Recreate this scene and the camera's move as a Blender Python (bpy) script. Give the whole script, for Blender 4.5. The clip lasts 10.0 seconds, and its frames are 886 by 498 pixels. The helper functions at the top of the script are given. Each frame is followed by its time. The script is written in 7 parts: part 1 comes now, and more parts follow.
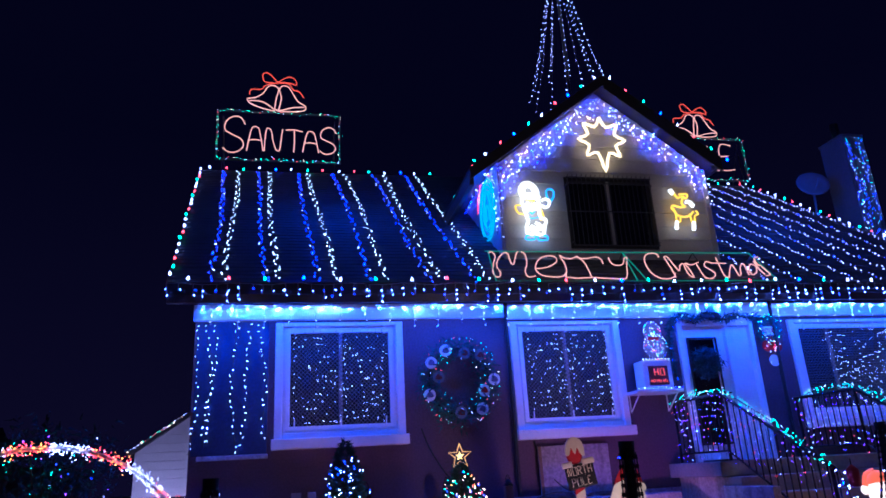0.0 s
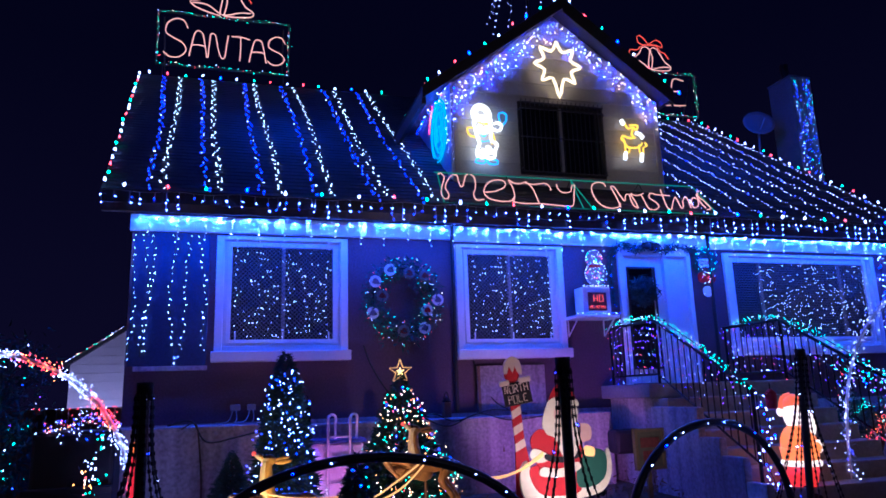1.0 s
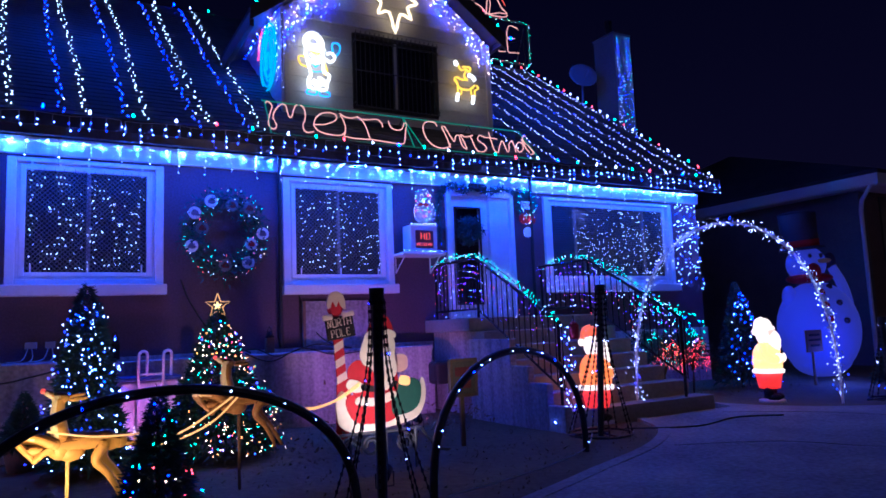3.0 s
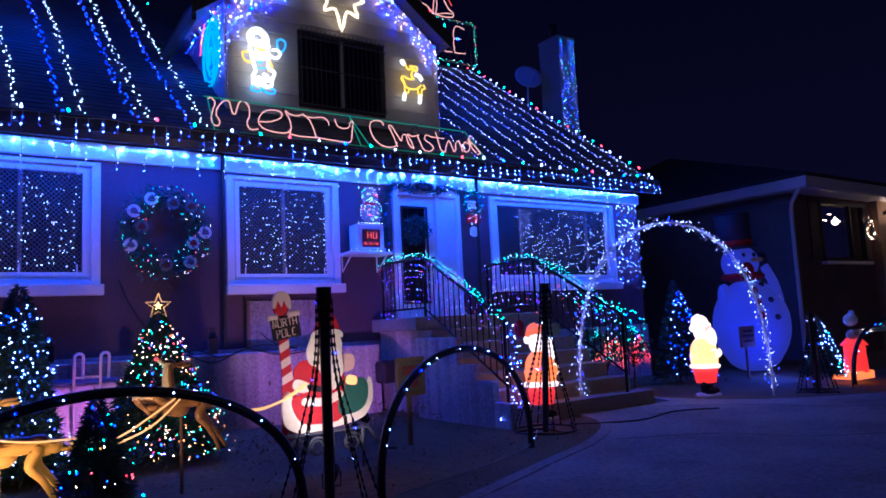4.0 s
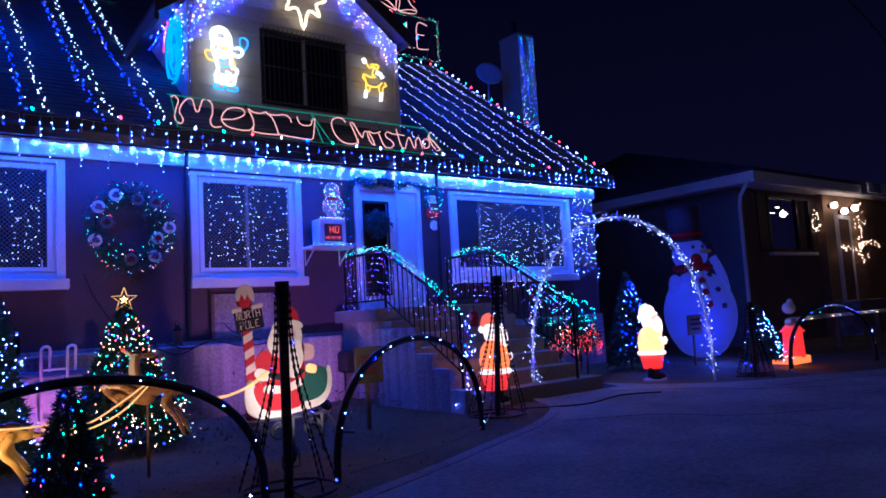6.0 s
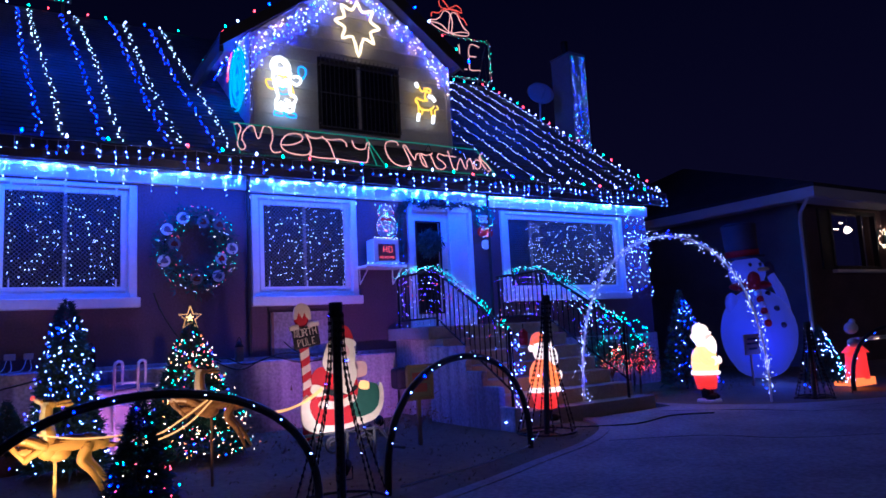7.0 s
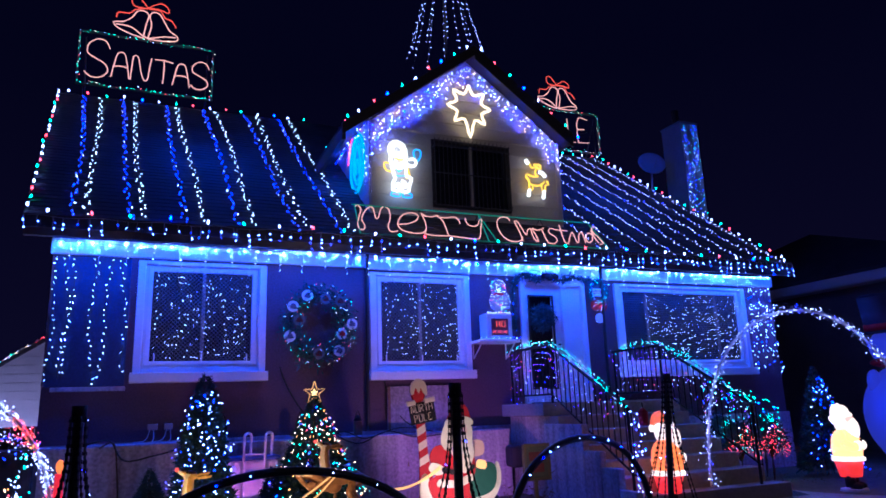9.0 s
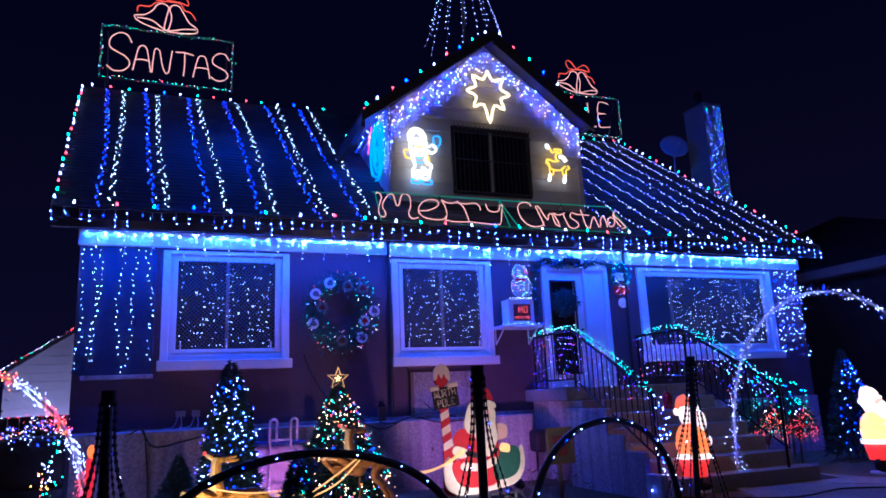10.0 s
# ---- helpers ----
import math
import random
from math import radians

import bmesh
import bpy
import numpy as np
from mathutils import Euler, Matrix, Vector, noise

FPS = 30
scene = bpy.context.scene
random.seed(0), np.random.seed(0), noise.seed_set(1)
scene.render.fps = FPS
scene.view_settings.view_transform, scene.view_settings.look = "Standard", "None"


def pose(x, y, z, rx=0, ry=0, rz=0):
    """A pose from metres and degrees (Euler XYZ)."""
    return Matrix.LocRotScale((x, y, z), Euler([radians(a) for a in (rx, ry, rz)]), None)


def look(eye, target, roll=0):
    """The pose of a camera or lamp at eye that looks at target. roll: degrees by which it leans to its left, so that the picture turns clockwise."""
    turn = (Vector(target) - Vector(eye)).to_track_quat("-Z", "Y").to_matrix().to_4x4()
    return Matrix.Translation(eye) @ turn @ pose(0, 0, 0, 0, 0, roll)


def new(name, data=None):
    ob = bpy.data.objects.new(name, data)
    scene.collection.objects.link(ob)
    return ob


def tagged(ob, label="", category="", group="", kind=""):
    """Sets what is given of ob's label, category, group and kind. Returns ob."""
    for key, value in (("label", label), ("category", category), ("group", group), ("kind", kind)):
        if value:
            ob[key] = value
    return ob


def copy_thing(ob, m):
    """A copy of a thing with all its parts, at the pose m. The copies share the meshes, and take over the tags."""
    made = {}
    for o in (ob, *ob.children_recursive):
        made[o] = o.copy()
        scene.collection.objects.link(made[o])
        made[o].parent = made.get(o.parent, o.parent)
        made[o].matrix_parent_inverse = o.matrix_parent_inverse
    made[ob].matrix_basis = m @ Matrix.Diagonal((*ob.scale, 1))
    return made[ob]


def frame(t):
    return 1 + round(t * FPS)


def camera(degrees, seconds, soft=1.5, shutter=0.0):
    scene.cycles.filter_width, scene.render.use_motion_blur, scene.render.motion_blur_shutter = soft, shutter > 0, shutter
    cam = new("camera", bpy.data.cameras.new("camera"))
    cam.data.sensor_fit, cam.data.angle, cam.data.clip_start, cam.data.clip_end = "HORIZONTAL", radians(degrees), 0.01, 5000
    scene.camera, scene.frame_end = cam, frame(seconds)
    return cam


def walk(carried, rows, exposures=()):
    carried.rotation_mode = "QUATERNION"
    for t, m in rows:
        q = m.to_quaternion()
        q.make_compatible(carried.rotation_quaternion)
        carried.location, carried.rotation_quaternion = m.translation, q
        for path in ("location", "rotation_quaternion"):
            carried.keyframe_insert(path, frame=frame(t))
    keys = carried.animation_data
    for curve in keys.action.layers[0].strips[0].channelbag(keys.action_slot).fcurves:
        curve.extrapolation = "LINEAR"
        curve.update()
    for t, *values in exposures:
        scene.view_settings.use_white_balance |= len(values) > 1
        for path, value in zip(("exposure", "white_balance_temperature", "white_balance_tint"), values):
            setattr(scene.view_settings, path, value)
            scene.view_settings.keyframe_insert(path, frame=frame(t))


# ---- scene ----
cam = camera(65.1, 10.0, soft=1.7)
PATH = [
    (0, (0.937, 0.768, 1.294), (1.339, 2.626, 1.915), -3.3),
    (0.5, (0.92, 0.824, 1.266), (1.405, 2.698, 1.767), -2.4),
    (1, (0.966, 0.85, 1.224), (1.516, 2.728, 1.636), -1.9),
    (1.5, (0.986, 0.865, 1.201), (1.612, 2.736, 1.534), -1.9),
    (2, (1.015, 0.86, 1.184), (1.74, 2.704, 1.455), -1.9),
    (2.5, (1.065, 0.838, 1.169), (1.915, 2.633, 1.407), -2.1),
    (3, (1.114, 0.827, 1.163), (2.092, 2.557, 1.389), -2.4),
    (4.5, (1.049, 0.783, 1.151), (2.182, 2.418, 1.358), -3.1),
    (5, (0.936, 0.685, 1.131), (2.102, 2.299, 1.316), -3.3),
    (5.2, (0.949, 0.657, 1.134), (2.139, 2.254, 1.315), -3.3),
    (6.3, (1.0, 0.333, 1.159), (2.172, 1.943, 1.352), -3.3),
    (6.5, (0.976, 0.286, 1.167), (2.114, 1.919, 1.369), -3.2),
    (7, (0.938, 0.216, 1.17), (1.988, 1.901, 1.412), -3.0),
    (7.5, (0.889, 0.186, 1.17), (1.879, 1.899, 1.459), -2.8),
    (8, (0.86, 0.151, 1.196), (1.755, 1.902, 1.556), -2.3),
    (8.5, (0.843, 0.137, 1.223), (1.682, 1.904, 1.642), -2.1),
    (9, (0.813, 0.11, 1.25), (1.579, 1.902, 1.699), -2.1),
    (9.5, (0.821, 0.114, 1.23), (1.528, 1.928, 1.685), -2.2),
    (10, (0.822, 0.117, 1.207), (1.532, 1.939, 1.628), -2.5),
]
walk(cam, [(t, look(e, g, r)) for t, e, g, r in PATH], exposures=[(0.0, 0.05, 5080, 32), (10.0, 0.05, 5080, 32)])

# ---------------------------------------------------------------- world and large lights
world = bpy.data.worlds.new("night_sky")
scene.world = world
world.use_nodes = True
wn, wl = world.node_tree.nodes, world.node_tree.links
w_bg = wn["Background"]
w_tc = wn.new("ShaderNodeTexCoord")
w_sep = wn.new("ShaderNodeSeparateXYZ")
w_ramp = wn.new("ShaderNodeValToRGB")
w_ramp.color_ramp.elements[0].color = (0.0030, 0.0024, 0.0095, 1)
w_ramp.color_ramp.elements[1].color = (0.0009, 0.0009, 0.0048, 1)
w_ramp.color_ramp.elements[1].position = 0.45
wl.new(w_tc.outputs["Generated"], w_sep.inputs[0])
wl.new(w_sep.outputs["Z"], w_ramp.inputs[0])
wl.new(w_ramp.outputs[0], w_bg.inputs[0])
w_bg.inputs[1].default_value = 1.3


def lamp(name, kind, m, energy, color, size=0.2):
    data = bpy.data.lights.new(name, kind)
    data.energy, data.color = energy, color
    if kind == "AREA":
        data.size = size
    else:
        data.shadow_soft_size = size
    ob = new(name, data)
    ob.matrix_world = m
    return ob


# street lamp light from across the road, behind the viewer
lamp("street_light", "POINT", pose(9, -9, 7.5), 165, (1.0, 0.84, 0.78), 0.35)

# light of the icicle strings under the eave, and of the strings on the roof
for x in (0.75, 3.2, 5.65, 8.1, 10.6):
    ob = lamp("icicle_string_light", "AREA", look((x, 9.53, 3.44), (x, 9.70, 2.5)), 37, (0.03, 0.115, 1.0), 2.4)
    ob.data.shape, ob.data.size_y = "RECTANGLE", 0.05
for x, y, z, e in ((1.5, 11.0, 6.3, 95), (9.6, 11.0, 6.4, 95), (3.60, 10.75, 5.40, 22)):
    lamp("roof_string_light", "POINT", pose(x, y, z), e, (0.02, 0.11, 1.0), 0.25)

# ---------------------------------------------------------------- materials


def mat(name, color, rough=0.7, metal=0.0, grain=30.0, vary=0.25, bump=0.15, stain=2.0, coat=0.0, streak=0.0):
    """Principled surface with colour variation at two scales and a fine bump."""
    m = bpy.data.materials.new(name)
    m.use_nodes = True
    n, l = m.node_tree.nodes, m.node_tree.links
    b = n["Principled BSDF"]
    b.inputs["Roughness"].default_value, b.inputs["Metallic"].default_value = rough, metal
    b.inputs["Coat Weight"].default_value = coat
    tc = n.new("ShaderNodeTexCoord")
    fine, broad = n.new("ShaderNodeTexNoise"), n.new("ShaderNodeTexNoise")
    fine.inputs["Scale"].default_value, broad.inputs["Scale"].default_value = grain, stain
    fine.inputs["Detail"].default_value, broad.inputs["Detail"].default_value = 6, 4
    add = n.new("ShaderNodeMath")
    add.operation = "ADD"
    rng = n.new("ShaderNodeMapRange")
    rng.inputs[1].default_value, rng.inputs[2].default_value = 0.6, 1.4
    rng.inputs[3].default_value, rng.inputs[4].default_value = 1 - vary, 1 + vary
    mul = n.new("ShaderNodeVectorMath")
    mul.operation = "SCALE"
    mul.inputs[0].default_value = color
    info = n.new("ShaderNodeObjectInfo")
    r2 = n.new("ShaderNodeMapRange")
    r2.inputs[3].default_value, r2.inputs[4].default_value = 1 - vary * 0.3, 1 + vary * 0.3
    m2 = n.new("ShaderNodeMath")
    m2.operation = "MULTIPLY"
    for t in (fine, broad):
        l.new(tc.outputs["Object"], t.inputs["Vector"])
    if streak:  # run-off stains drawn out downwards
        mp = n.new("ShaderNodeMapping")
        mp.inputs["Scale"].default_value = (streak, streak, 0.18)
        l.new(tc.outputs["Object"], mp.inputs["Vector"])
        l.new(mp.outputs[0], broad.inputs["Vector"])
    l.new(fine.outputs["Fac"], add.inputs[0])
    l.new(broad.outputs["Fac"], add.inputs[1])
    l.new(add.outputs[0], rng.inputs[0])
    l.new(info.outputs["Random"], r2.inputs[0])
    l.new(rng.outputs[0], m2.inputs[0])
    l.new(r2.outputs[0], m2.inputs[1])
    l.new(m2.outputs[0], mul.inputs["Scale"])
    l.new(mul.outputs[0], b.inputs["Base Color"])
    if bump:
        bp = n.new("ShaderNodeBump")
        bp.inputs["Strength"].default_value, bp.inputs["Distance"].default_value = bump, 0.01
        l.new(fine.outputs["Fac"], bp.inputs["Height"])
        l.new(bp.outputs[0], b.inputs["Normal"])
    return m


def glow(name, color, strength, vary=0.0):
    """A lit lamp surface; vary spreads the strength from bulb to bulb."""
    m = bpy.data.materials.new(name)
    m.use_nodes = True
    n, l = m.node_tree.nodes, m.node_tree.links
    b = n["Principled BSDF"]
    b.inputs["Base Color"].default_value = (*[0.04 + 0.45 * c for c in color], 1)
    b.inputs["Emission Color"].default_value = (*color, 1)
    b.inputs["Emission Strength"].default_value = strength
    if vary:
        g, r = n.new("ShaderNodeNewGeometry"), n.new("ShaderNodeMapRange")
        r.inputs[3].default_value, r.inputs[4].default_value = strength * (1 - vary), strength * (1 + vary)
        l.new(g.outputs["Random Per Island"], r.inputs[0])
        l.new(r.outputs[0], b.inputs["Emission Strength"])
    return m


M_WALL = mat("dark_brick_paint", (0.115, 0.070, 0.10), 0.8, 0, 40, 0.35, 0.3, 1.2)
M_FOUND = mat("painted_concrete", (0.35, 0.32, 0.34), 0.85, 0, 25, 0.55, 0.4, 1.6, streak=5.0)
M_WHITE = mat("white_painted_wood", (0.78, 0.78, 0.78), 0.45, 0, 30, 0.08, 0.05, 2)
M_SIDING = mat("cream_siding", (0.55, 0.52, 0.47), 0.6, 0, 35, 0.12, 0.08, 1.5)
M_SIDEBLUE = mat("pale_siding", (0.60, 0.60, 0.60), 0.6, 0, 35, 0.12, 0.08, 1.5)
M_ROOF = mat("dark_shingle", (0.05, 0.05, 0.06), 0.9, 0, 60, 0.4, 0.4, 2)
M_TRIMDARK = mat("dark_brown_trim", (0.02, 0.017, 0.018), 0.55, 0, 30, 0.2, 0.05)
M_GUTTER = mat("dark_metal_gutter", (0.045, 0.045, 0.055), 0.4, 0.3, 30, 0.2, 0.05)
M_CONC = mat("driveway_concrete", (0.26, 0.235, 0.225), 0.85, 0, 26, 0.6, 0.6, 1.1)
M_STEP = mat("stair_concrete", (0.27, 0.23, 0.20), 0.85, 0, 25, 0.25, 0.3, 1.5)
M_LAWN = mat("winter_soil", (0.11, 0.085, 0.035), 0.95, 0, 14, 0.5, 0.8, 1.0)
M_GRASS = mat("winter_grass", (0.13, 0.105, 0.045), 0.9, 0, 3, 0.4, 0)
M_WIRE = mat("dark_green_wire", (0.012, 0.02, 0.016), 0.6, 0, 30, 0.1, 0)
M_WIREW = mat("white_wire", (0.35, 0.36, 0.4), 0.6, 0, 30, 0.1, 0)
M_IRON = mat("black_iron", (0.015, 0.015, 0.018), 0.45, 0.5, 40, 0.3, 0.1)
# black iron in a lighter grey, the light on it put into the colour
M_BARS = mat("lit_iron", (0.09, 0.09, 0.10), 0.5, 0.3, 40, 0.3, 0.1)
M_PIPE = mat("black_plastic_pipe", (0.014, 0.014, 0.017), 0.4, 0, 40, 0.2, 0.05)
# near-black sheets behind the glass: the dark of unlit rooms as colour
M_ROOMDARK = mat("dark_room_sheet", (0.012, 0.012, 0.016), 0.9, 0, 20, 0.2, 0)
M_LATTICE = mat("grey_grille", (0.10, 0.10, 0.11), 0.5, 0.3, 30, 0.2, 0)
M_FIR = mat("fir_needles", (0.035, 0.10, 0.095), 0.85, 0, 12, 0.4, 0)
M_BARK = mat("bark", (0.07, 0.05, 0.035), 0.9, 0, 30, 0.4, 0.5)
M_WOOD = mat("weathered_wood", (0.16, 0.10, 0.06), 0.8, 0, 40, 0.3, 0.2)
M_RED = mat("red_paint", (0.46, 0.008, 0.012), 0.75, 0, 20, 0.12, 0.05)
M_CREAM = mat("cream_paint", (0.72, 0.62, 0.45), 0.5, 0, 20, 0.1, 0.05)
M_GREEN = mat("green_paint", (0.02, 0.09, 0.06), 0.5, 0, 20, 0.15, 0.05)
M_SKIN = mat("pink_paint", (0.70, 0.42, 0.34), 0.5, 0, 20, 0.08, 0.05)
M_DEER = mat("brown_plastic", (0.40, 0.21, 0.07), 0.35, 0, 20, 0.25, 0.05, 6)
M_DEERBACK = mat("dark_brown_plastic", (0.16, 0.065, 0.02), 0.35, 0, 12, 0.3, 0.05, 6, coat=0.3)
M_BLACK = mat("black_paint", (0.010, 0.010, 0.012), 0.85, 0, 20, 0.2, 0.05)
M_BRICKN = mat("neighbour_brick", (0.17, 0.11, 0.10), 0.85, 0, 30, 0.3, 0.3, 1.5)
M_BLUEVINYL = mat("white_inflated_cloth", (0.62, 0.66, 0.74), 0.6, 0, 8, 0.06, 0.1, 1.2)
M_HAT = mat("dark_hat_cloth", (0.045, 0.04, 0.07), 0.7, 0, 20, 0.2, 0.1)
M_TAN = mat("tan_plastic", (0.60, 0.36, 0.12), 0.45, 0, 20, 0.15, 0.05, 5)
M_CHIM = mat("chimney_stucco", (0.12, 0.12, 0.14), 0.85, 0, 25, 0.2, 0.3)
M_DISH = mat("grey_dish_paint", (0.26, 0.22, 0.24), 0.5, 0, 25, 0.1, 0.05)

M_FIGBACK = mat("grey_backing", (0.14, 0.14, 0.16), 0.6, 0, 20, 0.2, 0)
M_BADGE = mat("badge_paint", (0.72, 0.70, 0.74), 0.4, 0, 20, 0.1, 0)
M_PICT = mat("badge_picture", (0.16, 0.12, 0.2), 0.5, 0, 20, 0.3, 0)
M_SCREEN = mat("dull_screen", (0.14, 0.05, 0.06), 0.3, 0, 20, 0.1, 0)
M_TINSEL = mat("silver_tinsel", (0.35, 0.4, 0.5), 0.35, 0.6, 20, 0.2, 0)
M_BOARD = mat("mossy_board", (0.10, 0.085, 0.06), 0.8, 0, 30, 0.3, 0.2)
M_REDDULL = mat("faded_red", (0.16, 0.03, 0.03), 0.8, 0, 30, 0.3, 0.1)
M_BLUEPL = mat("blue_plastic", (0.05, 0.12, 0.35), 0.4, 0, 20, 0.1, 0)
M_LITTER = mat("dry_leaves", (0.20, 0.13, 0.08), 0.9, 0, 8, 0.5, 0)
M_TARP = mat("dark_tarp", (0.005, 0.009, 0.012), 0.5, 0, 10, 0.3, 0.3)
M_NSIDE = mat("grey_side_wall", (0.15, 0.14, 0.15), 0.85, 0, 30, 0.2, 0.2)
M_BRICKL = mat("tan_brick", (0.28, 0.18, 0.10), 0.85, 0, 30, 0.25, 0.3)
M_NAVY = mat("navy_board_paint", (0.022, 0.034, 0.085), 0.7, 0, 30, 0.3, 0.15, 1.5)
M_NROOM = mat("darkened_room_wall", (0.03, 0.022, 0.016), 0.9, 0, 10, 0.2, 0)

G_ICE = glow("icicle_bulb", (0.11, 0.21, 1), 75, 0.6)
G_WHITE = glow("cool_white_bulb", (0.38, 0.5, 1), 13, 0.6)
G_BLUE = glow("blue_bulb", (0.012, 0.02, 1), 110, 0.6)
G_ROOFW = glow("roof_white_bulb", (0.6, 0.86, 1), 8, 0.6)
G_ROOFB = glow("roof_blue_bulb", (0.026, 0.034, 1), 26, 0.6)
G_CLEAR = glow("clear_white_bulb", (0.45, 0.56, 1), 11, 0.7)
G_GREEN = glow("green_bulb", (0.02, 0.9, 0.42), 10, 0.6)
G_RED = glow("red_bulb", (1.0, 0.045, 0.055), 10, 0.6)
G_ORANGE = glow("orange_bulb", (1.0, 0.28, 0.04), 10, 0.6)
G_WARM = glow("warm_white_bulb", (1.0, 0.62, 0.28), 14, 0.6)
G_VIOLET = glow("violet_bulb", (0.24, 0.05, 1), 14, 0.6)
G_ROPE = glow("warm_rope_light", (1, 0.47, 0.31), 1.15)
G_ROPER = glow("red_rope_light", (1, 0.1, 0.04), 1)
G_ROPEG = glow("green_rope_light", (0.02, 0.45, 0.22), 0.45)
G_STAR = glow("star_rope_light", (1, 0.8, 0.38), 2.3)
G_FIGW = glow("white_rope_light", (0.95, 1, 0.8), 2.3)
G_FIGY = glow("yellow_rope_light", (1, 0.62, 0.03), 1.7)
G_FIGB = glow("cyan_rope_light", (0.04, 0.45, 1), 1.6)
G_FIGC = glow("aqua_rope_light", (0.02, 0.50, 0.75), 0.9)
G_LED = glow("red_led", (1, 0.1, 0.05), 1.3)
G_PRED = glow("lit_red_plastic", (1.0, 0.035, 0.02), 0.95)
G_PRED2 = glow("lit_cap_plastic", (1.0, 0.16, 0.05), 1.0)
G_PORANGE = glow("lit_orange_plastic", (1.0, 0.20, 0.03), 1.5)
G_PYELLOW = glow("lit_yellow_plastic", (1, 0.5, 0.13), 1.9)
G_FRIEZE = glow("frieze_bulb", (0.05, 0.19, 1.0), 1150, 0.6)
G_PWHITE = glow("lit_white_plastic", (1, 0.82, 0.6), 1.45)
G_PFACE = glow("lit_face_plastic", (1, 0.55, 0.34), 1.2)
G_CANDLE = glow("lit_candle_plastic", (1.0, 0.03, 0.04), 0.8)
G_DEER = glow("lit_tan_plastic", (0.95, 0.44, 0.03), 0.12)
G_SNOW = glow("blue_lit_cloth", (0.1, 0.13, 0.9), 0.22)
G_NOSE = glow("lit_red_nose", (1.0, 0.10, 0.06), 0.8)
G_YROPE = glow("yellow_rope", (1.0, 0.52, 0.12), 1.1)
G_STAR2 = glow("tree_star_lamp", (1.0, 0.66, 0.16), 3)
G_PORCH = glow("porch_globe", (1, 0.72, 0.42), 11)
G_RIDGE = glow("lavender_white_bulb", (0.42, 0.50, 1.0), 8, 0.6)
BULB = dict(R=G_RIDGE, F=G_FRIEZE, W=G_ROOFW, B=G_ROOFB, c=G_CLEAR, v=G_VIOLET, w=G_WHITE, b=G_BLUE, g=G_GREEN, r=G_RED, o=G_ORANGE, i=G_ICE, y=G_WARM)

# ---------------------------------------------------------------- helpers for building


def thing(name, label, category, at=(0, 0, 0), group="", kind=""):
    ob = new(name)
    ob.empty_display_size = 0.1
    ob.location = at
    return tagged(ob, label, category, group, kind)


def from_mesh(name, me, material, parent=None, label="", kind=""):
    if material and not me.materials:
        me.materials.append(material)
    ob = new(name, me)
    if parent:
        ob.parent = parent
        ob.matrix_parent_inverse = Matrix.Translation(-parent.location) if parent.parent is None else Matrix()
    return tagged(ob, label, kind=kind)


def part(name, bm, material, parent, label="", smooth=False, kind=""):
    """One bmesh in world coordinates as one mesh object under a thing or part."""
    me = bpy.data.meshes.new(name)
    bm.normal_update()
    bm.to_mesh(me)
    bm.free()
    if smooth:
        me.polygons.foreach_set("use_smooth", [True] * len(me.polygons))
    return from_mesh(name, me, material, parent, label, kind)


def solo(name, bm, material, label="", category="", kind="", group="", smooth=False):
    ob = part(name, bm, material, None, smooth=smooth)
    return tagged(ob, label, category, group, kind)


def box(bm, x0, x1, y0, y1, z0, z1, bevel=0.0):
    r = bmesh.ops.create_cube(bm, size=1, matrix=Matrix.Translation(((x0 + x1) / 2, (y0 + y1) / 2, (z0 + z1) / 2)) @ Matrix.Diagonal((x1 - x0, y1 - y0, z1 - z0, 1)))
    if bevel:
        es = list({e for v in r["verts"] for e in v.link_edges})
        bmesh.ops.bevel(bm, geom=es, offset=bevel, segments=2, affect="EDGES", profile=0.5)
    return bm


def boxes(*bs, bevel=0.0):
    bm = bmesh.new()
    for b in bs:
        box(bm, *b, bevel=bevel)
    return bm


def poly(bm, pts, thick):
    """A slab: polygon pts extruded by the vector thick."""
    a = [bm.verts.new(p) for p in pts]
    b = [bm.verts.new(Vector(p) + Vector(thick)) for p in pts]
    bm.faces.new(a)
    bm.faces.new(b[::-1])
    for i in range(len(a)):
        j = (i + 1) % len(a)
        bm.faces.new((a[j], a[i], b[i], b[j]))
    bmesh.ops.recalc_face_normals(bm, faces=bm.faces[:])
    return bm


def tube(bm, pts, r, seg=6, closed=False, taper=None):
    """A tube along points; taper gives the end radius."""
    pts = [Vector(p) for p in pts]
    n = len(pts)
    rings = []
    up = Vector((0.3, -0.9, 0.31)).normalized()
    for i, p in enumerate(pts):
        a, b = pts[i - 1] if (i or closed) else p, pts[(i + 1) % n] if (i < n - 1 or closed) else p
        d = (b - a).normalized() if (b - a).length > 1e-6 else Vector((0, 0, 1))
        s = d.cross(up)
        s = s.normalized() if s.length > 1e-3 else d.cross(Vector((1, 0, 0))).normalized()
        t = d.cross(s)
        rr = r if taper is None else r + (taper - r) * i / max(1, n - 1)
        rings.append([bm.verts.new(p + rr * (math.cos(2 * math.pi * k / seg) * s + math.sin(2 * math.pi * k / seg) * t)) for k in range(seg)])
    for i in range(n if closed else n - 1):
        A, B = rings[i], rings[(i + 1) % n]
        for k in range(seg):
            bm.faces.new((A[k], A[(k + 1) % seg], B[(k + 1) % seg], B[k]))
    if not closed:
        bm.faces.new(rings[0][::-1])
        bm.faces.new(rings[-1])
    return bm


